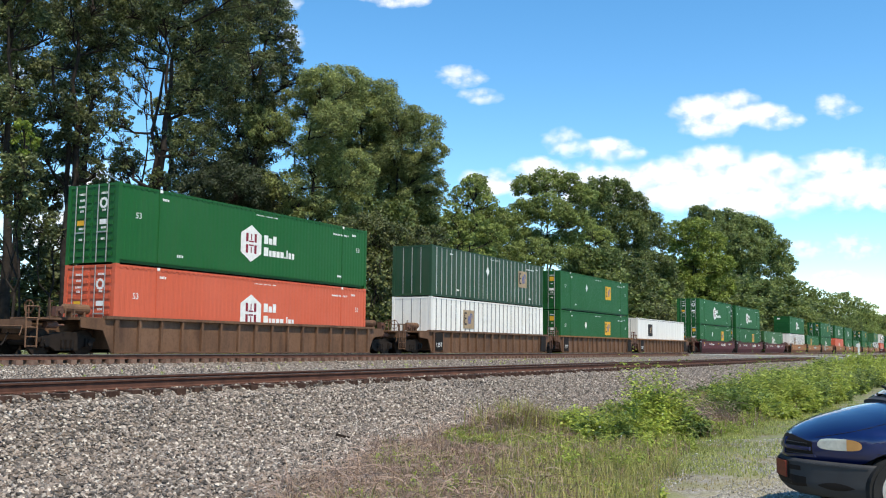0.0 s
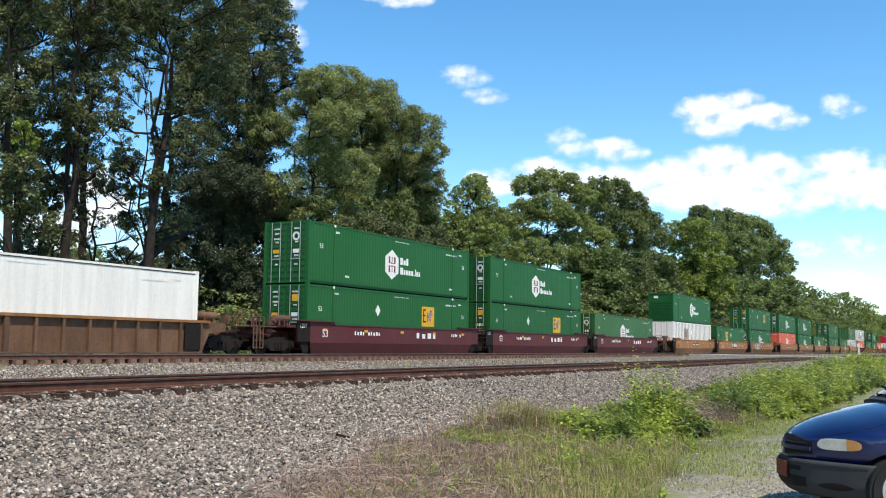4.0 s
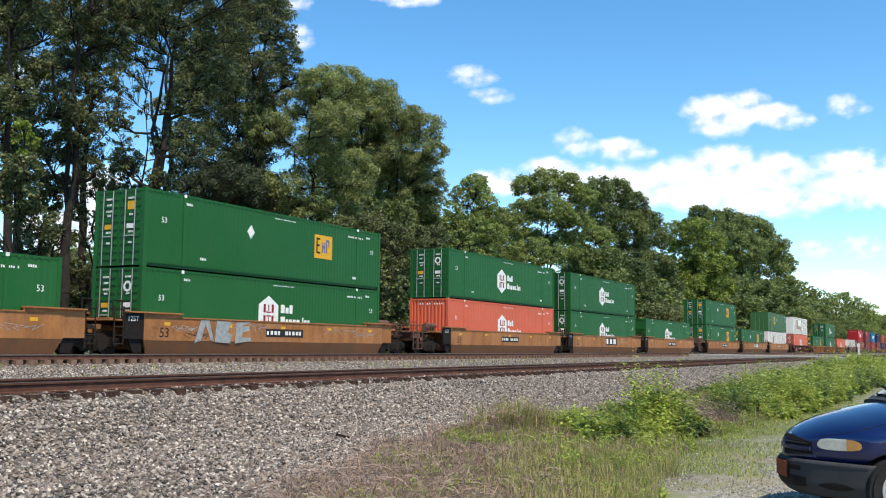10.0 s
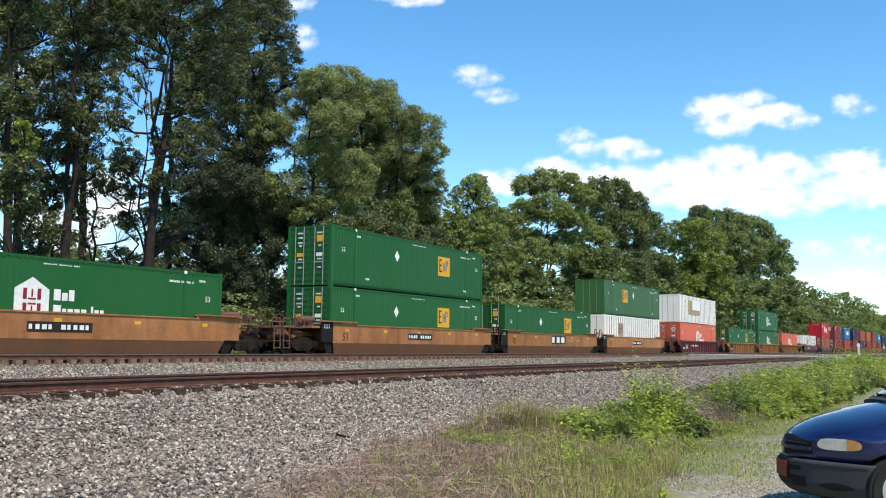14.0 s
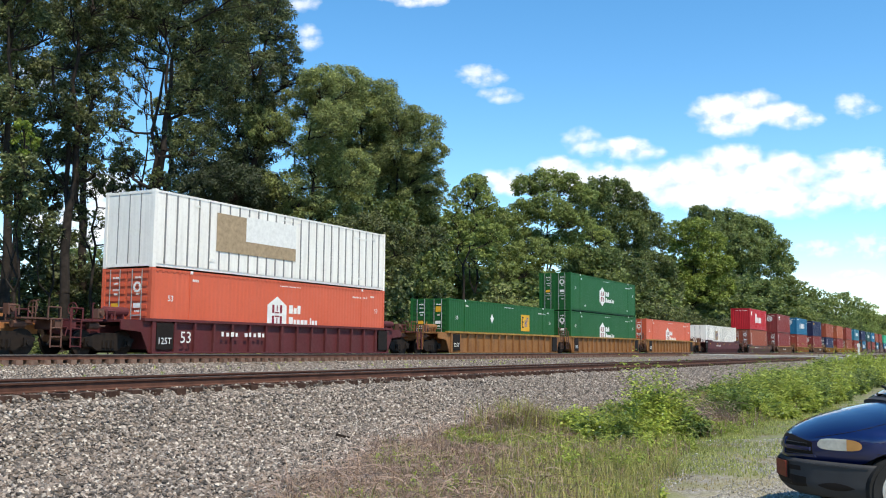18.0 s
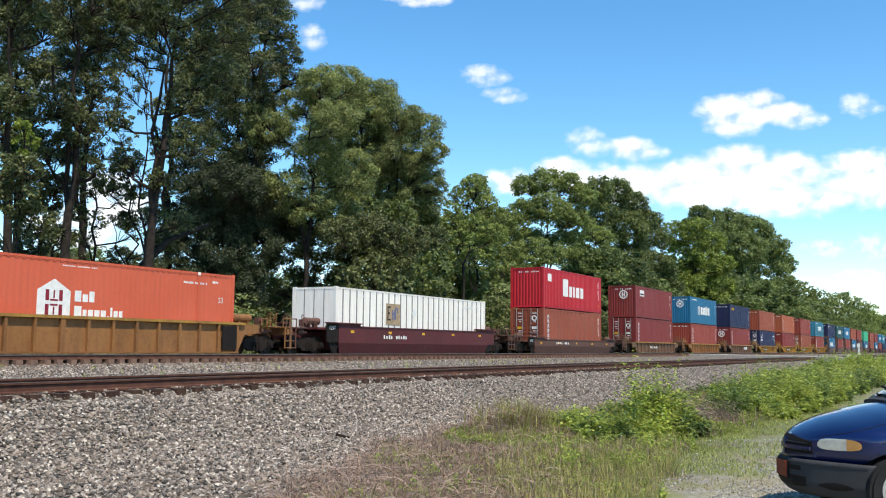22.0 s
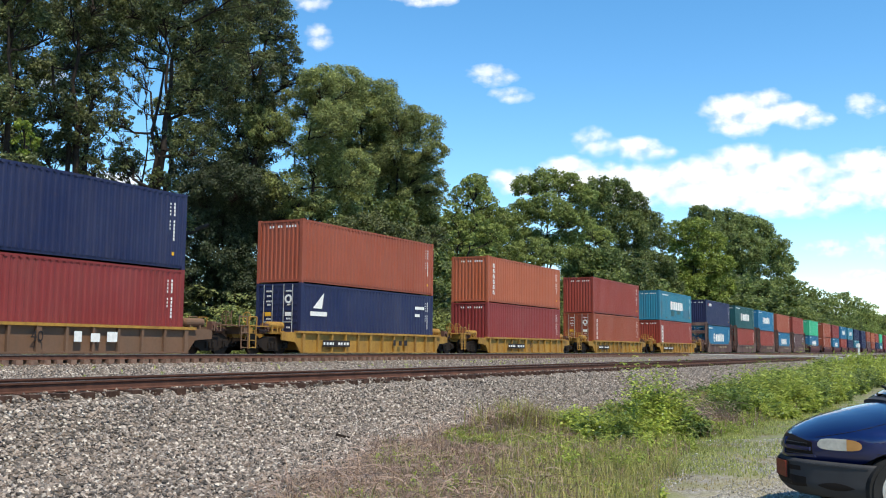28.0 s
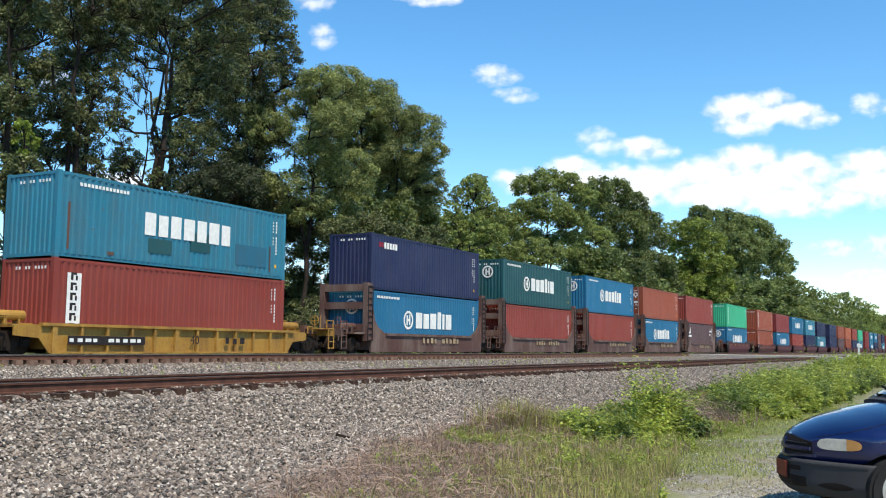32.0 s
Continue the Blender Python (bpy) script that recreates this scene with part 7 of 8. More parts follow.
def build_weeds():
    rng = np.random.default_rng(17)

    def strip(x, y):
        return 3.2 + 0.25 * math.sin(x * 1.7) < y < ballast_edge(x) + 0.2

    def nn(x, y, s, o=0.0):
        return noise.noise((x * s, y * s, o))

    def add(name, geo, mat, label):
        tagged(new(name, raw_mesh(name, [tuple(p) for p in geo[0]], geo[1], mat)), label, "vegetation", kind="stuff")
    # short lawn of the verge, thin on the worn edge
    def lumps(x, y, o):
        return max(0.2, 0.7 + 1.7 * nn(x, y, 0.42, o))
    pts = scatter(rng, 30000, 8.5, 34, lambda x, y: strip(x, y) and y < x * 0.62 and nn(x, y, 0.8) > -0.3)
    add("verge_grass", blades(rng, pts, 0.11, 0.006, 1.1), GRASS_GREEN, "short green grass on the verge")
    pts = scatter(rng, 6000, 8.5, 20, lambda x, y: 1.6 < y < 4.2 and nn(x, y, 0.7, 40.0) > 0.0)
    add("yard_grass", blades(rng, pts, 0.06, 0.005, 1.4), GRASS_STRAW, "short yellowed grass in the gravel yard")
    pts = scatter(rng, 9000, 13, 30, lambda x, y: 2.4 < y < 4.4 and nn(x, y, 0.5, 43.0) > -0.15)
    add("verge_grass", blades(rng, pts, 0.10, 0.006, 1.1), GRASS_GREEN, "short green grass at the edge of the yard")
    # dry brown grass near the eye
    pts = scatter(rng, 26000, 5.5, 19, lambda x, y: strip(x, y - 0.3) and y > 0.34 * x + 0.4 + 0.9 * nn(x, y, 0.6, 4.0) and y < x * 0.8 + 0.8)
    add("dry_grass", blades(rng, pts, 0.17, 0.0045, 2.2), GRASS_DRY, "dry tangled brown grass at the foot of the stones")
    pts = scatter(rng, 7000, 12, 40, lambda x, y: strip(x, y) and y > 4.0 and (nn(x, y, 0.5, 9.0) > 0.05 or 20.3 < x < 22.3))
    add("dry_stalks", blades(rng, pts, 0.36, 0.006, 1.0), GRASS_DRY, "pale dry stalks among the weeds")
    pts = scatter(rng, 1300, 6, 22, lambda x, y: strip(x, y) and y > 0.30 * x and nn(x, y, 0.45, 2.0) > 0.12)
    add("tall_grass", blades(rng, pts, 0.24, 0.006, 1.1), GRASS_GREEN, "tall green grass among the dry stalks")
    clump = [(17.0 + rng.normal(0, 0.45), 8.0 + rng.normal(0, 0.3)) for _ in range(900)]
    add("dry_clump", blades(rng, [(x, y - 0.25) for x, y in clump], 0.72, 0.006, 1.0), GRASS_DRY, "dry bent grass at the foot of a green clump")
    add("grass_clump", blades(rng, [(x, y - 0.35) for x, y in clump[:620]], 0.74, 0.009, 0.6), GRASS_MEADOW, "tall clump of grass at the edge of the stones")
    pts = scatter(rng, 700, 5.5, 19, lambda x, y: strip(x, y - 0.5) and y > 0.36 * x + 0.3)
    add("bleached_stalks", blades(rng, pts, 0.42, 0.005, 1.5), GRASS_DRY, "long bleached stalks lying in the dry grass")
    def meadow(x, y):
        return strip(x, y) and 0.27 * x < y < 0.48 * x + 0.7 * nn(x, y, 0.7, 30.0)
    pts = scatter(rng, 11000, 9, 21, meadow)
    add("meadow_grass", blades(rng, pts, 0.30, 0.006, 0.9), GRASS_MEADOW, "knee-high yellow-green grass before the weeds")
    pts = scatter(rng, 3000, 9, 21, meadow)
    add("meadow_straw", blades(rng, pts, 0.26, 0.005, 1.3), GRASS_DRY, "pale straw among the green grass")
    tops = [(x, y, rng.uniform(0.12, 0.34)) for x, y in scatter(rng, 170, 10, 21, lambda x, y: meadow(x, y) and nn(x, y, 0.9, 8.0) > 0.05)]
    add("meadow_weeds", bushy(rng, tops, 0.045, 5, 9), LEAF_WEED, "small leafy weeds in the long grass")

    def brush(x, y):
        return strip(x, y - 0.4) and y > 0.36 * x + 0.5 + 0.8 * nn(x, y, 0.6, 4.0) and y < x * 0.8 + 0.8
    pts = scatter(rng, 2200, 5.5, 17.0, lambda x, y: brush(x, y) and nn(x, y, 0.5, 15.0) > -0.25)
    add("dead_brush", arching(rng, pts, 0.36, 0.0035, 0.5), TWIG, "tangled mauve-brown dead brush at the foot of the stones")
    pts = scatter(rng, 130, 6.5, 19, lambda x, y: brush(x, y))
    add("pale_stems", arching(rng, pts, 0.75, 0.0045, 0.40), GRASS_DRY, "long pale dead stems arching over the brush")
    pts = [(16.6 + rng.normal(0, 0.5), 7.6 + rng.normal(0, 0.3)) for _ in range(200)] + [(21.6 + rng.normal(0, 0.6), 5.4 + rng.normal(0, 0.4)) for _ in range(500)]
    add("dead_brush", arching(rng, pts, 0.75, 0.004, 0.6), TWIG, "dead twiggy stems among green grass")
    # leafy weeds in mounds: place, spread and height
    mounds = ((18.2, 5.4, 0.95, 1.12), (16.6, 5.6, 0.8, 0.62), (17.6, 6.6, 0.8, 0.5), (23.8, 5.0, 0.8, 1.15), (25.4, 5.1, 1.0, 1.1), (28.0, 5.0, 1.3, 1.15), (30.4, 4.6, 1.2, 1.1),
              (33.0, 4.4, 0.9, 1.35), (38.0, 4.2, 2.4, 1.2), (45.0, 4.6, 3.2, 1.25), (54.0, 5.2, 4.0, 1.25), (24.5, 4.3, 0.8, 0.5), (36.0, 6.0, 3.0, 0.8), (50.0, 7.0, 5.0, 0.9))

    def mound(x, y):
        h = max(h * math.exp(-((x - a) ** 2 + (y - b) ** 2) / (r * r) * 0.9) for a, b, r, h in mounds)
        return h * max(0.2, 0.9 + 0.7 * nn(x, y, 0.9, 6.0))
    kinds = ((LEAF_WEED, "bright green leafy weeds in a mound on the verge"), (LEAF_WEED_LIGHT, "pale yellow-green weeds with broad leaves"), (LEAF_WEED_DARK, "dark green bushy weeds among paler ones"))
    for lo, hi, count, leaf, stems, per in ((14.5, 22, 420, 0.062, 7, 13), (22, 34, 620, 0.072, 7, 12), (34, 62, 760, 0.095, 6, 10)):
        sets = [[], [], []]
        tall = []
        for x, y in scatter(rng, count, lo, hi, lambda x, y: 3.6 < y < ballast_edge(x) and mound(x, y) > 0.24):
            tone = nn(x, y, 1.1, 21.0) + rng.normal(0, 0.16)
            sets[1 if tone > 0.16 else 2 if tone < -0.08 else 0].append((x, y, mound(x, y) * rng.choice((0.5, 0.7, 0.9, 1.0, 1.3)) * rng.uniform(0.9, 1.1)))
            tall += [(x + rng.normal(0, 0.15), y + rng.normal(0, 0.15)) for _ in range(4)]
        for tops, (mat, words) in zip(sets, kinds):
            add("leafy_weeds", bushy(rng, tops, leaf, stems, per), mat, words)
        tall = [blades(rng, [q], mound(*q) * 1.1, 0.006, 0.45) for q in tall]
        v = np.concatenate([t[0] for t in tall])
        f = [tuple(i + 5 * k for i in q) for k, t in enumerate(tall) for q in t[1]]
        add("weed_stalks", (v, f), GRASS_GREEN, "upright stalks among the leafy weeds")
    tops = []
    for x, y in scatter(rng, 1600, 60, 100, lambda x, y: 3.5 < y < ballast_edge(x) - 1.0):
        tops.append((x, y, rng.uniform(0.5, 1.1) * lumps(x * 0.6, y, 5.0)))
    add("leafy_weeds", weed_leaves(rng, tops, 0.15, 18), LEAF_WEED, "green leafy weeds far along the track")
    tops = []
    for x, y in scatter(rng, 1500, 13, 34, lambda x, y: strip(x, y) and 4.0 < y and nn(x, y, 0.7, 3.0) > -0.1):
        tops.append((x, y, rng.uniform(0.08, 0.24)))
    add("low_weeds", weed_leaves(rng, tops, 0.04, 16), LEAF_WEED, "low green weeds on the verge")
    tops = []
    for x, y in scatter(rng, 110, 6, 15, lambda x, y: strip(x, y) and y > 0.3 * x and nn(x, y, 0.5, 12.0) > 0.1):
        tops.append((x, y, rng.uniform(0.08, 0.2)))
    add("seedlings", weed_leaves(rng, tops, 0.028, 14), LEAF_WEED, "young green weeds among dry grass")
    tops = []
    for x, y in [(rng.uniform(14, 60), rng.uniform(17.0, 24.5)) for _ in range(90)]:
        tops.append((x, y, rng.uniform(0.05, 0.16)))
    add("track_weeds", weed_leaves(rng, tops, 0.03, 14), LEAF_WEED, "small green weeds in the stones between the tracks")
    # small white flowers
    v, f = [], []
    for x, y in scatter(rng, 22, 13, 26, lambda x, y: strip(x, y) and y < 6.5):
        z = ground_z(x, y) + rng.uniform(0.2, 0.5)
        k = len(v)
        r = rng.uniform(0.008, 0.014)
        v += [(x - r, y, z), (x, y - r, z + 0.01), (x + r, y, z), (x, y + r, z + 0.01), (x, y, z + 0.012), (x, y, z - 0.008)]
        f += [(k + a, k + b, k + c) for a, b, c in ((0, 1, 4), (1, 2, 4), (2, 3, 4), (3, 0, 4), (1, 0, 5), (2, 1, 5), (3, 2, 5), (0, 3, 5))]
    add("white_flowers", (v, f), MARK_WHITE, "small white wild flowers on the verge")


build_weeds()


def build_sticks():
    rng = random.Random(9)
    for x, y, a, ln, r in ((10.5, 6.2, 0.6, 0.9, 0.012), (9.6, 5.7, -0.5, 1.1, 0.014), (16.3, 7.4, 1.3, 1.0, 0.012), (15.4, 7.3, 0.9, 0.8, 0.01), (12.6, 6.3, 2.6, 0.9, 0.01)):
        z = ground_z(x, y)
        b = bmesh.new()
        p = Vector((0, 0, 0.0))
        for i in range(4):
            q = p + Vector((math.cos(a) * ln / 4, math.sin(a) * ln / 4, 0.09 * rng.uniform(0.2, 1.6)))
            tube(b, p, q, r * (1 - i * 0.2), 6, r * (0.8 - i * 0.2))
            p = q
        me = bpy.data.meshes.new("dead_stick")
        b.to_mesh(me)
        b.free()
        me.materials.append(GRASS_DRY)
        o = tagged(new("dead_stick", me), "dead bleached stick leaning in dry grass", "stick", "dead sticks")
        o.location = (x, y, z + 0.02)
    o = thing("broken_tie_plate", "dark broken scrap of steel lying on the stones", "scrap metal")
    part("scrap", (1,), STEEL, o, lambda bm: prism(bm, [(-0.13, 0.05), (0.08, 0.0), (0.14, 0.03), (0.0, 0.06), (-0.12, 0.10)], -0.03, 0.03))
    o.matrix_basis = pose(14.0, 9.58, ground_z(14.0, 9.58) + 0.03, 0, 0, -30)


build_sticks()

# ------------------------------------------------------------------ the parked van
VAN_BLUE = plain("van_blue_paint", (0.005, 0.016, 0.095), 0.36, 0.6, vary=0.08, scale=2, coat=1.0)
VAN_GREY = plain("van_grey_plastic", (0.042, 0.043, 0.046), 0.65, vary=0.1)
RUBBER = plain("tyre_rubber", (0.02, 0.02, 0.02), 0.85)
CHROME = plain("wheel_cover_silver", (0.55, 0.55, 0.55), 0.3, 0.8, vary=0.1)
AMBER = plain("amber_lens", (0.55, 0.27, 0.08), 0.25, vary=0.1, coat=0.6)
LENS = plain("clear_headlight_lens", (0.62, 0.60, 0.52), 0.2, 0.2, vary=0.2, scale=14, coat=1.0)
PLATE_RED = plain("front_plate_red", (0.20, 0.035, 0.02), 0.5, vary=0.3, scale=20)


def glass(name):
    m, n, b = nodes_of(name)
    b.inputs["Base Color"].default_value = (0.06, 0.075, 0.075, 1)
    b.inputs["Roughness"].default_value = 0.04
    b.inputs["Transmission Weight"].default_value = 0.75
    return m


VAN_GLASS = glass("van_glass")
S_AT = (-0.05, 0.0, 0.05, 0.10, 0.18, 0.30, 0.42, 0.55, 0.75, 1.03, 1.25, 1.7, 2.15, 2.6, 3.6, 4.35, 4.6, 4.7)
TOP = (0.715, 0.79, 0.835, 0.865, 0.905, 0.955, 0.995, 1.03, 1.08, 1.135, 1.26, 1.50, 1.67, 1.73, 1.74, 1.70, 1.30, 0.95)
HALF = (0.10, 0.24, 0.34, 0.415, 0.50, 0.62, 0.735, 0.825, 0.90, 0.94, 0.955, 0.96, 0.965, 0.965, 0.96, 0.93, 0.90, 0.82)


def van_half(s, z):
    """Half width of the van's body at a station behind the nose and a height."""
    top, w = float(np.interp(s, S_AT, TOP)), float(np.interp(s, S_AT, HALF))
    if s > 1.12:
        if z > 1.05:
            return max(0.0, w - 0.30 * (z - 1.05)) * max(0.0, 1 - max(0.0, (z - top + 0.16) / 0.16) ** 2.5) ** 0.4
        return w
    # the hood is crowned, and the flank below it tucks in towards the bumper
    d = 0.10 + 0.17 * min(1.0, max(0.0, s) / 0.6)
    t = max(0.0, min(1.0, (z - (top - d)) / d))
    tuck = 0.05 * max(0.0, (0.66 - z) / 0.12) ** 1.5 if z < 0.66 else 0.0
    return max(0.02, w - tuck) * max(0.0, 1 - t ** 2.4) ** 0.60


def van_skin(bm, stations, low, high, steps_up=14, grow_out=0.0, side=0):
    """Skin of the body between two heights, both sides and the top where it closes."""
    rows = []
    for s in stations:
        top = float(np.interp(s, S_AT, TOP)) + grow_out
        lo, hi = low(s), min(high(s), top)
        ring = []
        for i in range(steps_up + 1):
            z = lo + (hi - lo) * (1 - (1 - i / steps_up) ** 1.6)
            ring.append((van_half(s, min(z, top - grow_out)) + grow_out, z))
        rows.append((s, ring))
    for sgn in ((-1, 1) if side == 0 else (side,)):
        grid = [[bm.verts.new((s, sgn * y, z)) for y, z in ring] for s, ring in rows]
        for a, b in zip(grid, grid[1:]):
            for i in range(steps_up):
                bm.faces.new([a[i], a[i + 1], b[i + 1], b[i]])
    return rows


def nose_at(y, z):
    """How far back the nose lies at a place across and a height."""
    lo, hi = -0.05, 1.1
    for _ in range(24):
        m = (lo + hi) / 2
        if van_half(m, z) >= abs(y) and float(np.interp(m, S_AT, TOP)) >= z:
            hi = m
        else:
            lo = m
    return hi


def nose_panel(bm, y0, y1, low, high, proud, cols=14, rows=4, deep=0.03, back=nose_at):
    """A panel that lies on the nose between two heights, with a thickness."""
    front, rear = [], []
    for i in range(cols + 1):
        y = y0 + (y1 - y0) * i / cols
        za, zb = low(y), high(y)
        pts = [(back(y, za + (zb - za) * k / rows), y, za + (zb - za) * k / rows) for k in range(rows + 1)]
        front.append([bm.verts.new((x - proud, y_, z)) for x, y_, z in pts])
        rear.append([bm.verts.new((x - proud + deep, y_, z)) for x, y_, z in pts])
    for a, b in zip(front, front[1:]):
        for k in range(rows):
            bm.faces.new((a[k], b[k], b[k + 1], a[k + 1]))
    for k in (0, rows):
        for i in range(cols):
            bm.faces.new((front[i][k], front[i + 1][k], rear[i + 1][k], rear[i][k]))
    for a, b in ((front[0], rear[0]), (front[-1], rear[-1])):
        for k in range(rows):
            bm.faces.new((a[k], a[k + 1], b[k + 1], b[k]))


AXLES = (0.77, 3.85)


def arch(s, low):
    """Underside of the body, lifted over the wheels."""
    for c in AXLES:
        d = 0.385 ** 2 - (s - c) ** 2
        if d > 0:
            return max(low, 0.31 + math.sqrt(d))
    return low


def bumper_at(y, z):
    """Face of the bumper at a place across: it follows the nose, a little proud of it."""
    s = float(np.interp(abs(y), [h + 0.035 for h in HALF[:10]], S_AT[:10]))
    return max(-0.07, s - 0.045) + 0.10 * max(0.0, (0.33 - z) / 0.13) ** 1.7 + 0.05 * max(0.0, (z - 0.535) / 0.03) ** 2


def build_van():
    v = thing("parked_van", "dark blue minivan with grey bumper parked on gravel", "van")
    ss = sorted(set([-0.05, -0.035, -0.02, 0.0, 0.025, 0.05, 0.075, 0.1, 0.14, 0.18, 0.22, 0.26, 0.30, 0.36, 0.42, 0.48] + list(np.arange(0.5, 4.7, 0.06)) + [4.7]))

    def body(bm):
        van_skin(bm, ss, lambda s: arch(s, 0.545 if s < 0.44 else 0.28), lambda s: 3.0, 22)
        # nose and tail that close the skin
        for s in (-0.05, 4.7):
            top = float(np.interp(s, S_AT, TOP))
            zs = [0.545 + (top - 0.545) * i / 6 for i in range(7)]
            a = [bm.verts.new((s, -van_half(s, z), z)) for z in zs]
            b = [bm.verts.new((s, van_half(s, z), z)) for z in zs]
            for i in range(6):
                bm.faces.new((a[i], b[i], b[i + 1], a[i + 1]))
        bmesh.ops.remove_doubles(bm, verts=bm.verts[:], dist=0.003)

    def smooth(o):
        o.data.polygons.foreach_set("use_smooth", [True] * len(o.data.polygons))
        return o
    smooth(part("body", ("van",), VAN_BLUE, v, body))
    # bumper of grey plastic, with its slots, mouth and plate
    bp = smooth(part("bumper", ("van",), VAN_GREY, v, lambda bm: nose_panel(bm, -0.86, 0.86, lambda y: 0.195 + 0.02 * abs(y), lambda y: 0.555, 0.0, 44, 14, 0.05, bumper_at)))
    for y0, y1 in ((-0.34, -0.13), (0.13, 0.34)):
        part("bumper_slot", (y0,), BLACK, bp, lambda bm: nose_panel(bm, y0, y1, lambda y: 0.445, lambda y: 0.49, 0.003, 8, 2, 0.012, bumper_at))
    part("air_intake", ("van",), BLACK, bp, lambda bm: nose_panel(bm, -0.40, 0.40, lambda y: 0.275 + 0.12 * abs(y) ** 2, lambda y: 0.40 - 0.03 * abs(y), 0.003, 18, 3, 0.012, bumper_at))
    for sgn in (-1, 1):
        y0, y1 = sorted((sgn * 0.50, sgn * 0.76))
        part("lower_recess", (sgn,), BLACK, bp, lambda bm: nose_panel(bm, y0, y1, lambda y: 0.285 + 0.035 * ((abs(y) - 0.63) / 0.13) ** 2, lambda y: 0.36 - 0.035 * ((abs(y) - 0.63) / 0.13) ** 2, 0.003, 10, 3, 0.012, bumper_at))
    part("bumper_lip", ("van",), VAN_GREY, bp, lambda bm: nose_panel(bm, -0.84, 0.84, lambda y: 0.515, lambda y: 0.53, 0.008, 40, 1, 0.02, bumper_at))
    boxpart("front_plate", PLATE_RED, v, -0.105, -0.09, -0.155, 0.155, 0.355, 0.515, "dull red front plate")
    boxpart("plate_bracket", BLACK, v, -0.09, -0.06, -0.17, 0.17, 0.345, 0.525)

    # grille with a cross of body-coloured bars and dark slats behind it
    def g_top(y):
        return 0.785 - 0.24 * abs(y) ** 2 - 0.03 * abs(y)
    g = part("grille", ("van",), BLACK, v, lambda bm: nose_panel(bm, -0.40, 0.40, lambda y: 0.575 + 0.06 * abs(y), g_top, 0.004, 24, 5, 0.03))
    for i in range(4):
        part("grille_slat", (i,), VAN_GREY, g, lambda bm: nose_panel(bm, -0.35, 0.35, lambda y: 0.605 + i * 0.036, lambda y: 0.612 + i * 0.036, 0.012, 20, 1, 0.01))
    part("grille_bar", ("h",), VAN_BLUE, g, lambda bm: nose_panel(bm, -0.39, 0.39, lambda y: 0.648, lambda y: 0.682, 0.022, 22, 2, 0.02))
    part("grille_bar", ("v",), VAN_BLUE, g, lambda bm: nose_panel(bm, -0.03, 0.03, lambda y: 0.58, lambda y: 0.755, 0.024, 2, 4, 0.02))
    part("grille_rim", ("b",), VAN_BLUE, g, lambda bm: nose_panel(bm, -0.42, 0.42, lambda y: 0.562 + 0.06 * abs(y), lambda y: 0.588 + 0.06 * abs(y), 0.018, 24, 2, 0.02))
    part("grille_emblem", ("van",), CHROME, g, lambda bm: nose_panel(bm, -0.03, 0.03, lambda y: 0.785, lambda y: 0.80, 0.005, 2, 1, 0.01), label="small silver badge over the grille")
    for side in (-1, 1):
        for nm, mat, s0, s1, z0, z1 in (("headlight", LENS, 0.125, 0.335, 0.668, 0.785), ("turn_signal", AMBER, 0.335, 0.445, 0.668, 0.785)):
            def lens(bm, s0=s0, s1=s1, z0=z0, z1=z1):
                st = [s0 + (s1 - s0) * i / 10 for i in range(11)]

                def thin(s):
                    u = min(1.0, max(0.0, (s - 0.125) / 0.32))
                    return 1 - (1 - abs(2 * u - 1) ** (4.0 if u < 0.5 else 2.4)) ** 0.5
                van_skin(bm, st, lambda s: z0 + 0.02 * (s - 0.1) + 0.035 * thin(s), lambda s: z1 + 0.03 * (s - 0.25) - 0.05 * thin(s), 6, 0.010, side)
            smooth(part(nm, (side,), mat, v, lens))

        def line(bm, pts, w=0.003):
            for (s, z), (s1, z1) in zip(pts, pts[1:]):
                tube(bm, (s, side * van_half(s, z), z), (s1, side * van_half(s1, z1), z1), w, 5)
        part("hood_seam", (side,), BLACK, v, lambda bm: line(bm, [(s, 0.79 + 0.26 * (s - 0.15) / 0.9) for s in np.arange(0.12, 1.04, 0.06)]))
        part("fender_seam", (side,), BLACK, v, lambda bm: line(bm, [(s, 0.655 + 0.01 * s) for s in np.arange(0.56, 0.72, 0.03)], 0.004))
        for c, y in ((AXLES[0], 0.83), (AXLES[1], 0.82)):
            def tyre(bm):
                tube(bm, (0, -0.085, 0), (0, 0.085, 0), 0.325, 36)
                tube(bm, (0, -0.105, 0), (0, 0.105, 0), 0.295, 36)
            t = part("wheel", ("van",), RUBBER, v, tyre, (c, side * y, 0.325))

            def cover(bm):
                tube(bm, (0, -0.112, 0), (0, 0.112, 0), 0.215, 30)
                tube(bm, (0, -0.128, 0), (0, 0.128, 0), 0.06, 14)
                for k in range(7):
                    a = k * math.tau / 7
                    box(bm, 0.14 * math.cos(a) - 0.022, 0.14 * math.cos(a) + 0.022, -0.12, 0.12, 0.14 * math.sin(a) - 0.022, 0.14 * math.sin(a) + 0.022)
            part("wheel_cover", ("van",), CHROME, t, cover)
            part("wheel_well", ("van",), BLACK, v, lambda bm: tube(bm, (0, -0.12, 0), (0, 0.12, 0), 0.37, 26), (c, side * 0.58, 0.31))

        def side_glass(bm):
            van_skin(bm, [1.95, 2.2, 2.6, 3.2, 3.8, 4.2], lambda s: 1.12, lambda s: 1.52 if s > 2.1 else 1.4, 4, 0.006, side)
        part("side_window", (side,), VAN_GLASS, v, side_glass)
        boxpart("mirror", BLACK, v, 1.75, 1.9, side * 1.02 - 0.09, side * 1.02 + 0.09, 1.14, 1.30)
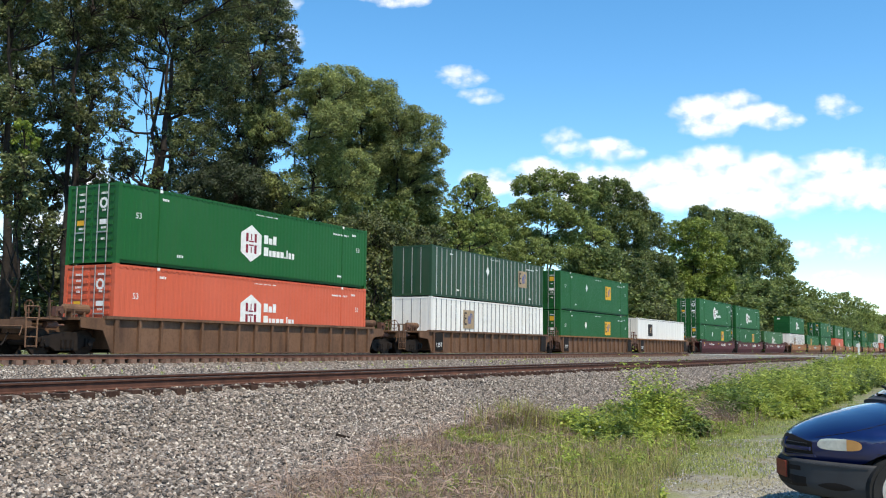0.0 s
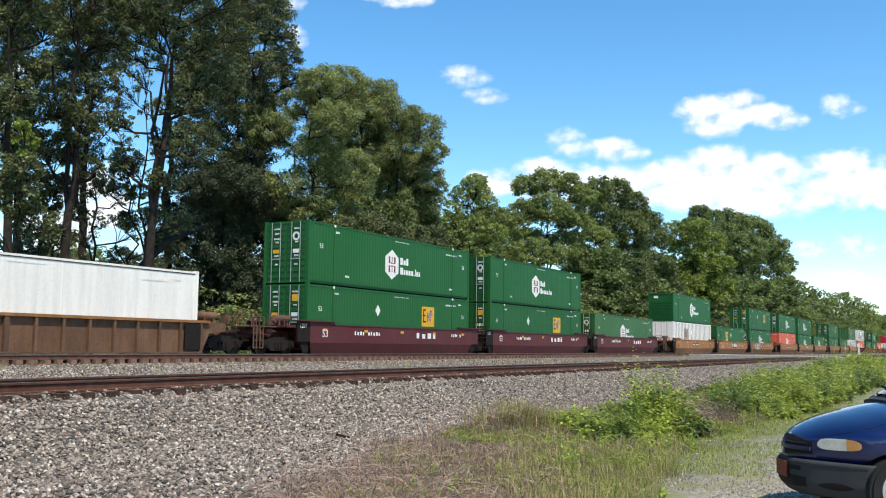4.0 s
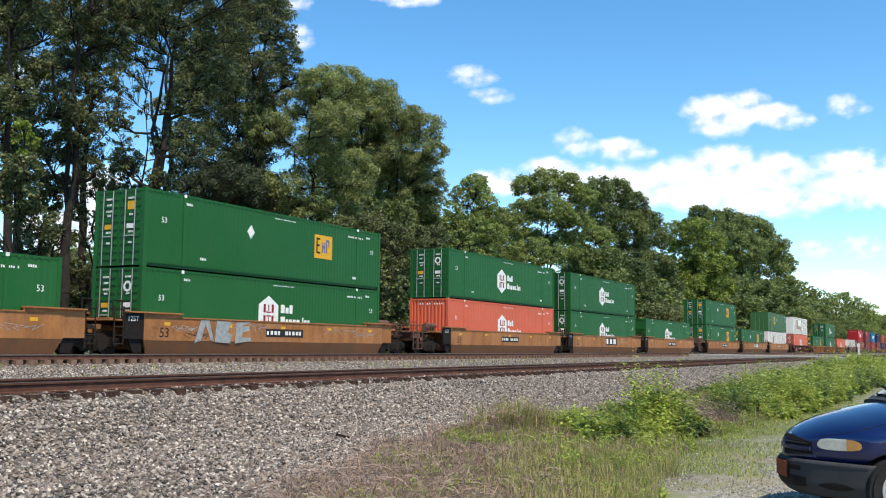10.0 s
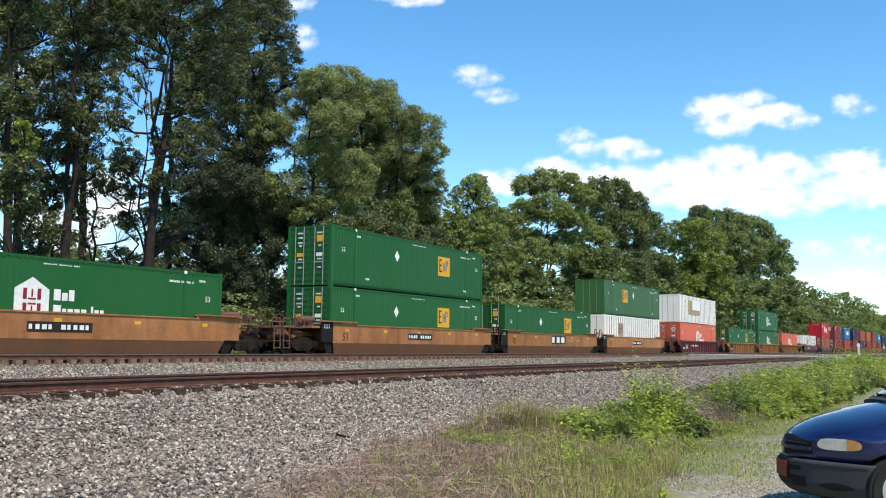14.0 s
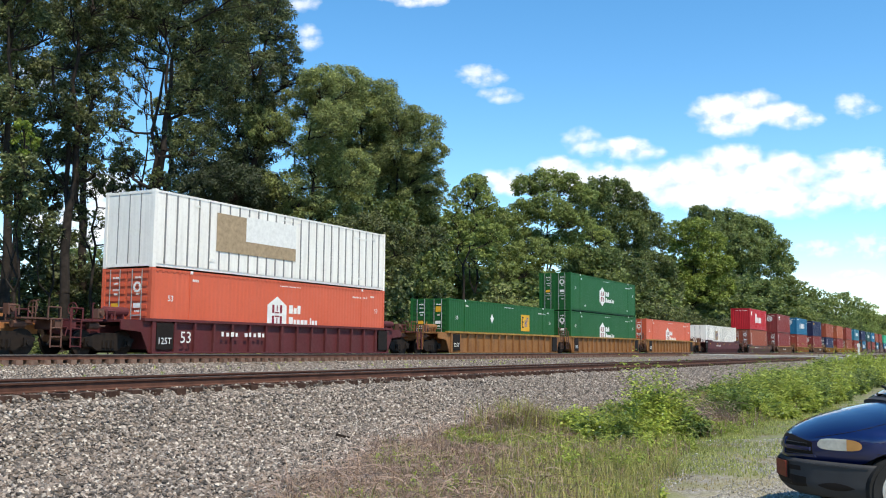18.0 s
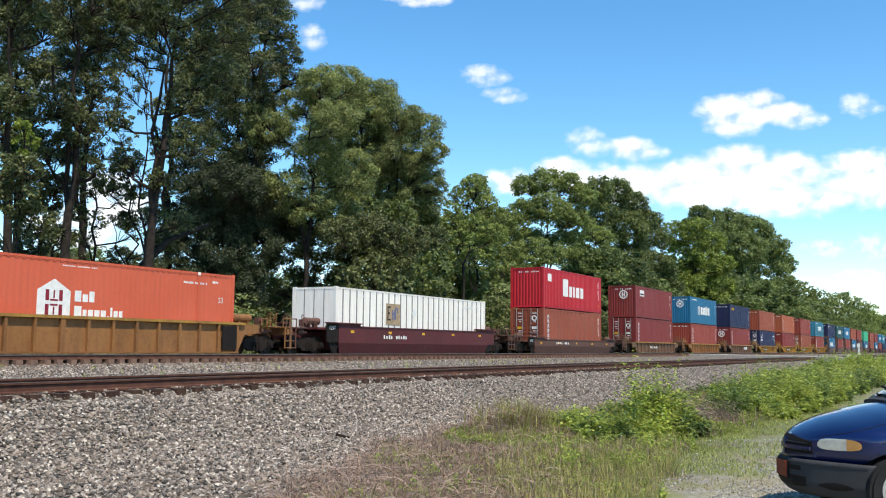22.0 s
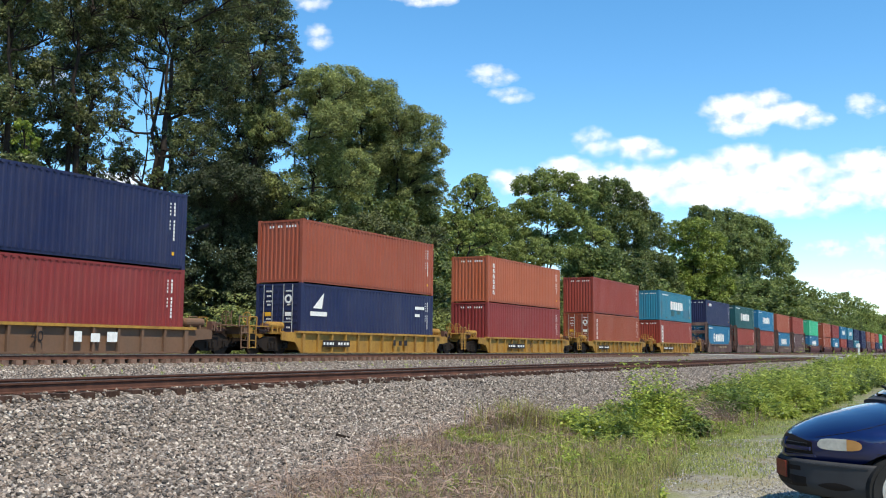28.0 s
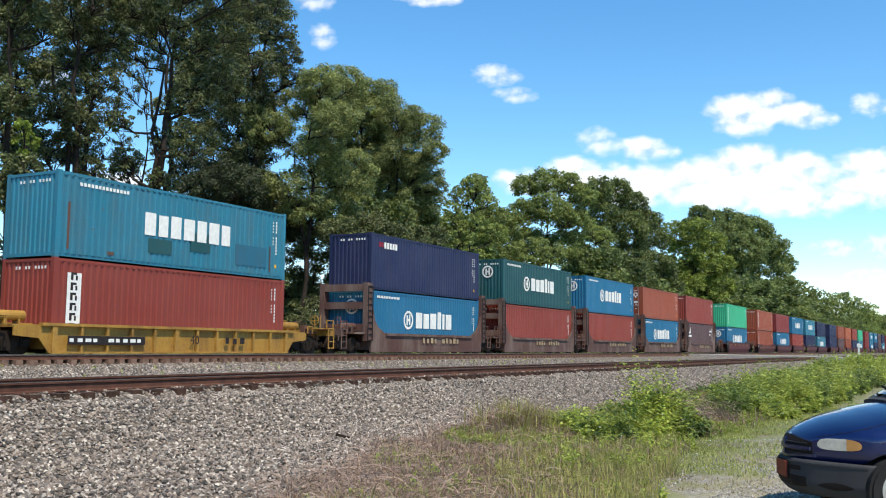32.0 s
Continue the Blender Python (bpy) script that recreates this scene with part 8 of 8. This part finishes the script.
        boxpart("door_seam", BLACK, v, 1.52, 1.528, side * 0.952 - 0.012, side * 0.952 + 0.012, 0.35, 1.05)
        boxpart("side_moulding", VAN_GREY, v, 1.4, 3.40, side * 0.968 - 0.012, side * 0.968 + 0.012, 0.50, 0.58)

    def screen(bm):
        n_ = 12
        grid = []
        for s in (1.12, 1.25, 1.5, 1.75, 2.0, 2.13):
            z = float(np.interp(s, S_AT, TOP)) + 0.012
            w = van_half(max(s, 1.13), z - 0.06) - 0.03
            grid.append([bm.verts.new((s - 0.10 + 0.16 * abs(2 * i / n_ - 1) ** 2, -w + 2 * w * i / n_, z - 0.02 * abs(2 * i / n_ - 1) ** 2)) for i in range(n_ + 1)])
        for a, b in zip(grid, grid[1:]):
            for i in range(n_):
                bm.faces.new((a[i], a[i + 1], b[i + 1], b[i]))
    smooth(part("windscreen", ("van",), VAN_GLASS, v, screen))

    def cowl(bm):
        grid = []
        for i in range(13):
            y = -0.84 + 1.68 * i / 12
            x = 0.95 + 0.14 * (abs(y) / 0.84) ** 2
            drop = 0.05 * (abs(y) / 0.84) ** 2.2
            grid.append([bm.verts.new(q) for q in ((x, y, 1.10 - drop), (x, y, 1.143 - drop), (x + 0.16, y, 1.20 - drop))])
        for a, b in zip(grid, grid[1:]):
            for k in range(2):
                bm.faces.new((a[k], b[k], b[k + 1], a[k + 1]))
    part("cowl", ("van",), VAN_GREY, v, cowl)
    for y in (-0.35, 0.3):
        part("wiper", (y,), BLACK, v, lambda bm: (tube(bm, (1.10, -0.30, 1.215), (1.20, 0.28, 1.265), 0.014, 6), tube(bm, (1.04, 0.0, 1.17), (1.15, 0.0, 1.24), 0.012, 6)), (0, y, 0))
    boxpart("underbody", BLACK, v, 0.55, 4.5, -0.6, 0.6, 0.25, 0.5)
    v.matrix_basis = pose(10.73, 1.68, 0.0, 0, 0, -64)


build_van()


# ------------------------------------------------------------------ what moves
def motions():
    for ob, at, z in MOVERS:
        walk(ob, [(t, pose(at - g, YC, RAIL_FAR + z)) for t, g in GONE])
    # the wheels roll: one turn of the keys for the front axles, one for the rear, shared by all trucks
    ts, gs = [g[0] for g in GONE], [g[1] for g in GONE]
    for group in WHEELSETS.values():
        first = group[0]
        place = first.location.copy()
        rows = []
        for k in range(0, 961):
            t = k / FPS
            i = min(7, int(t // 4))
            gone = gs[i] + (gs[i + 1] - gs[i]) * (t - ts[i]) / 4.0
            rows.append((t, Matrix.Translation(place) @ Matrix.Rotation(-gone / 0.455, 4, "Y")))
        walk(first, rows)
        data = first.animation_data
        for ob in group[1:]:
            ob.rotation_mode = "QUATERNION"
            ob.animation_data_create()
            ob.animation_data.action = data.action
            ob.animation_data.action_slot = data.action_slot
    for ob, dx in CLOUDS:
        a = ob.matrix_basis.copy()
        b = Matrix.Translation(dx) @ a
        walk(ob, [(0.0, a), (32.0, b)])


motions()
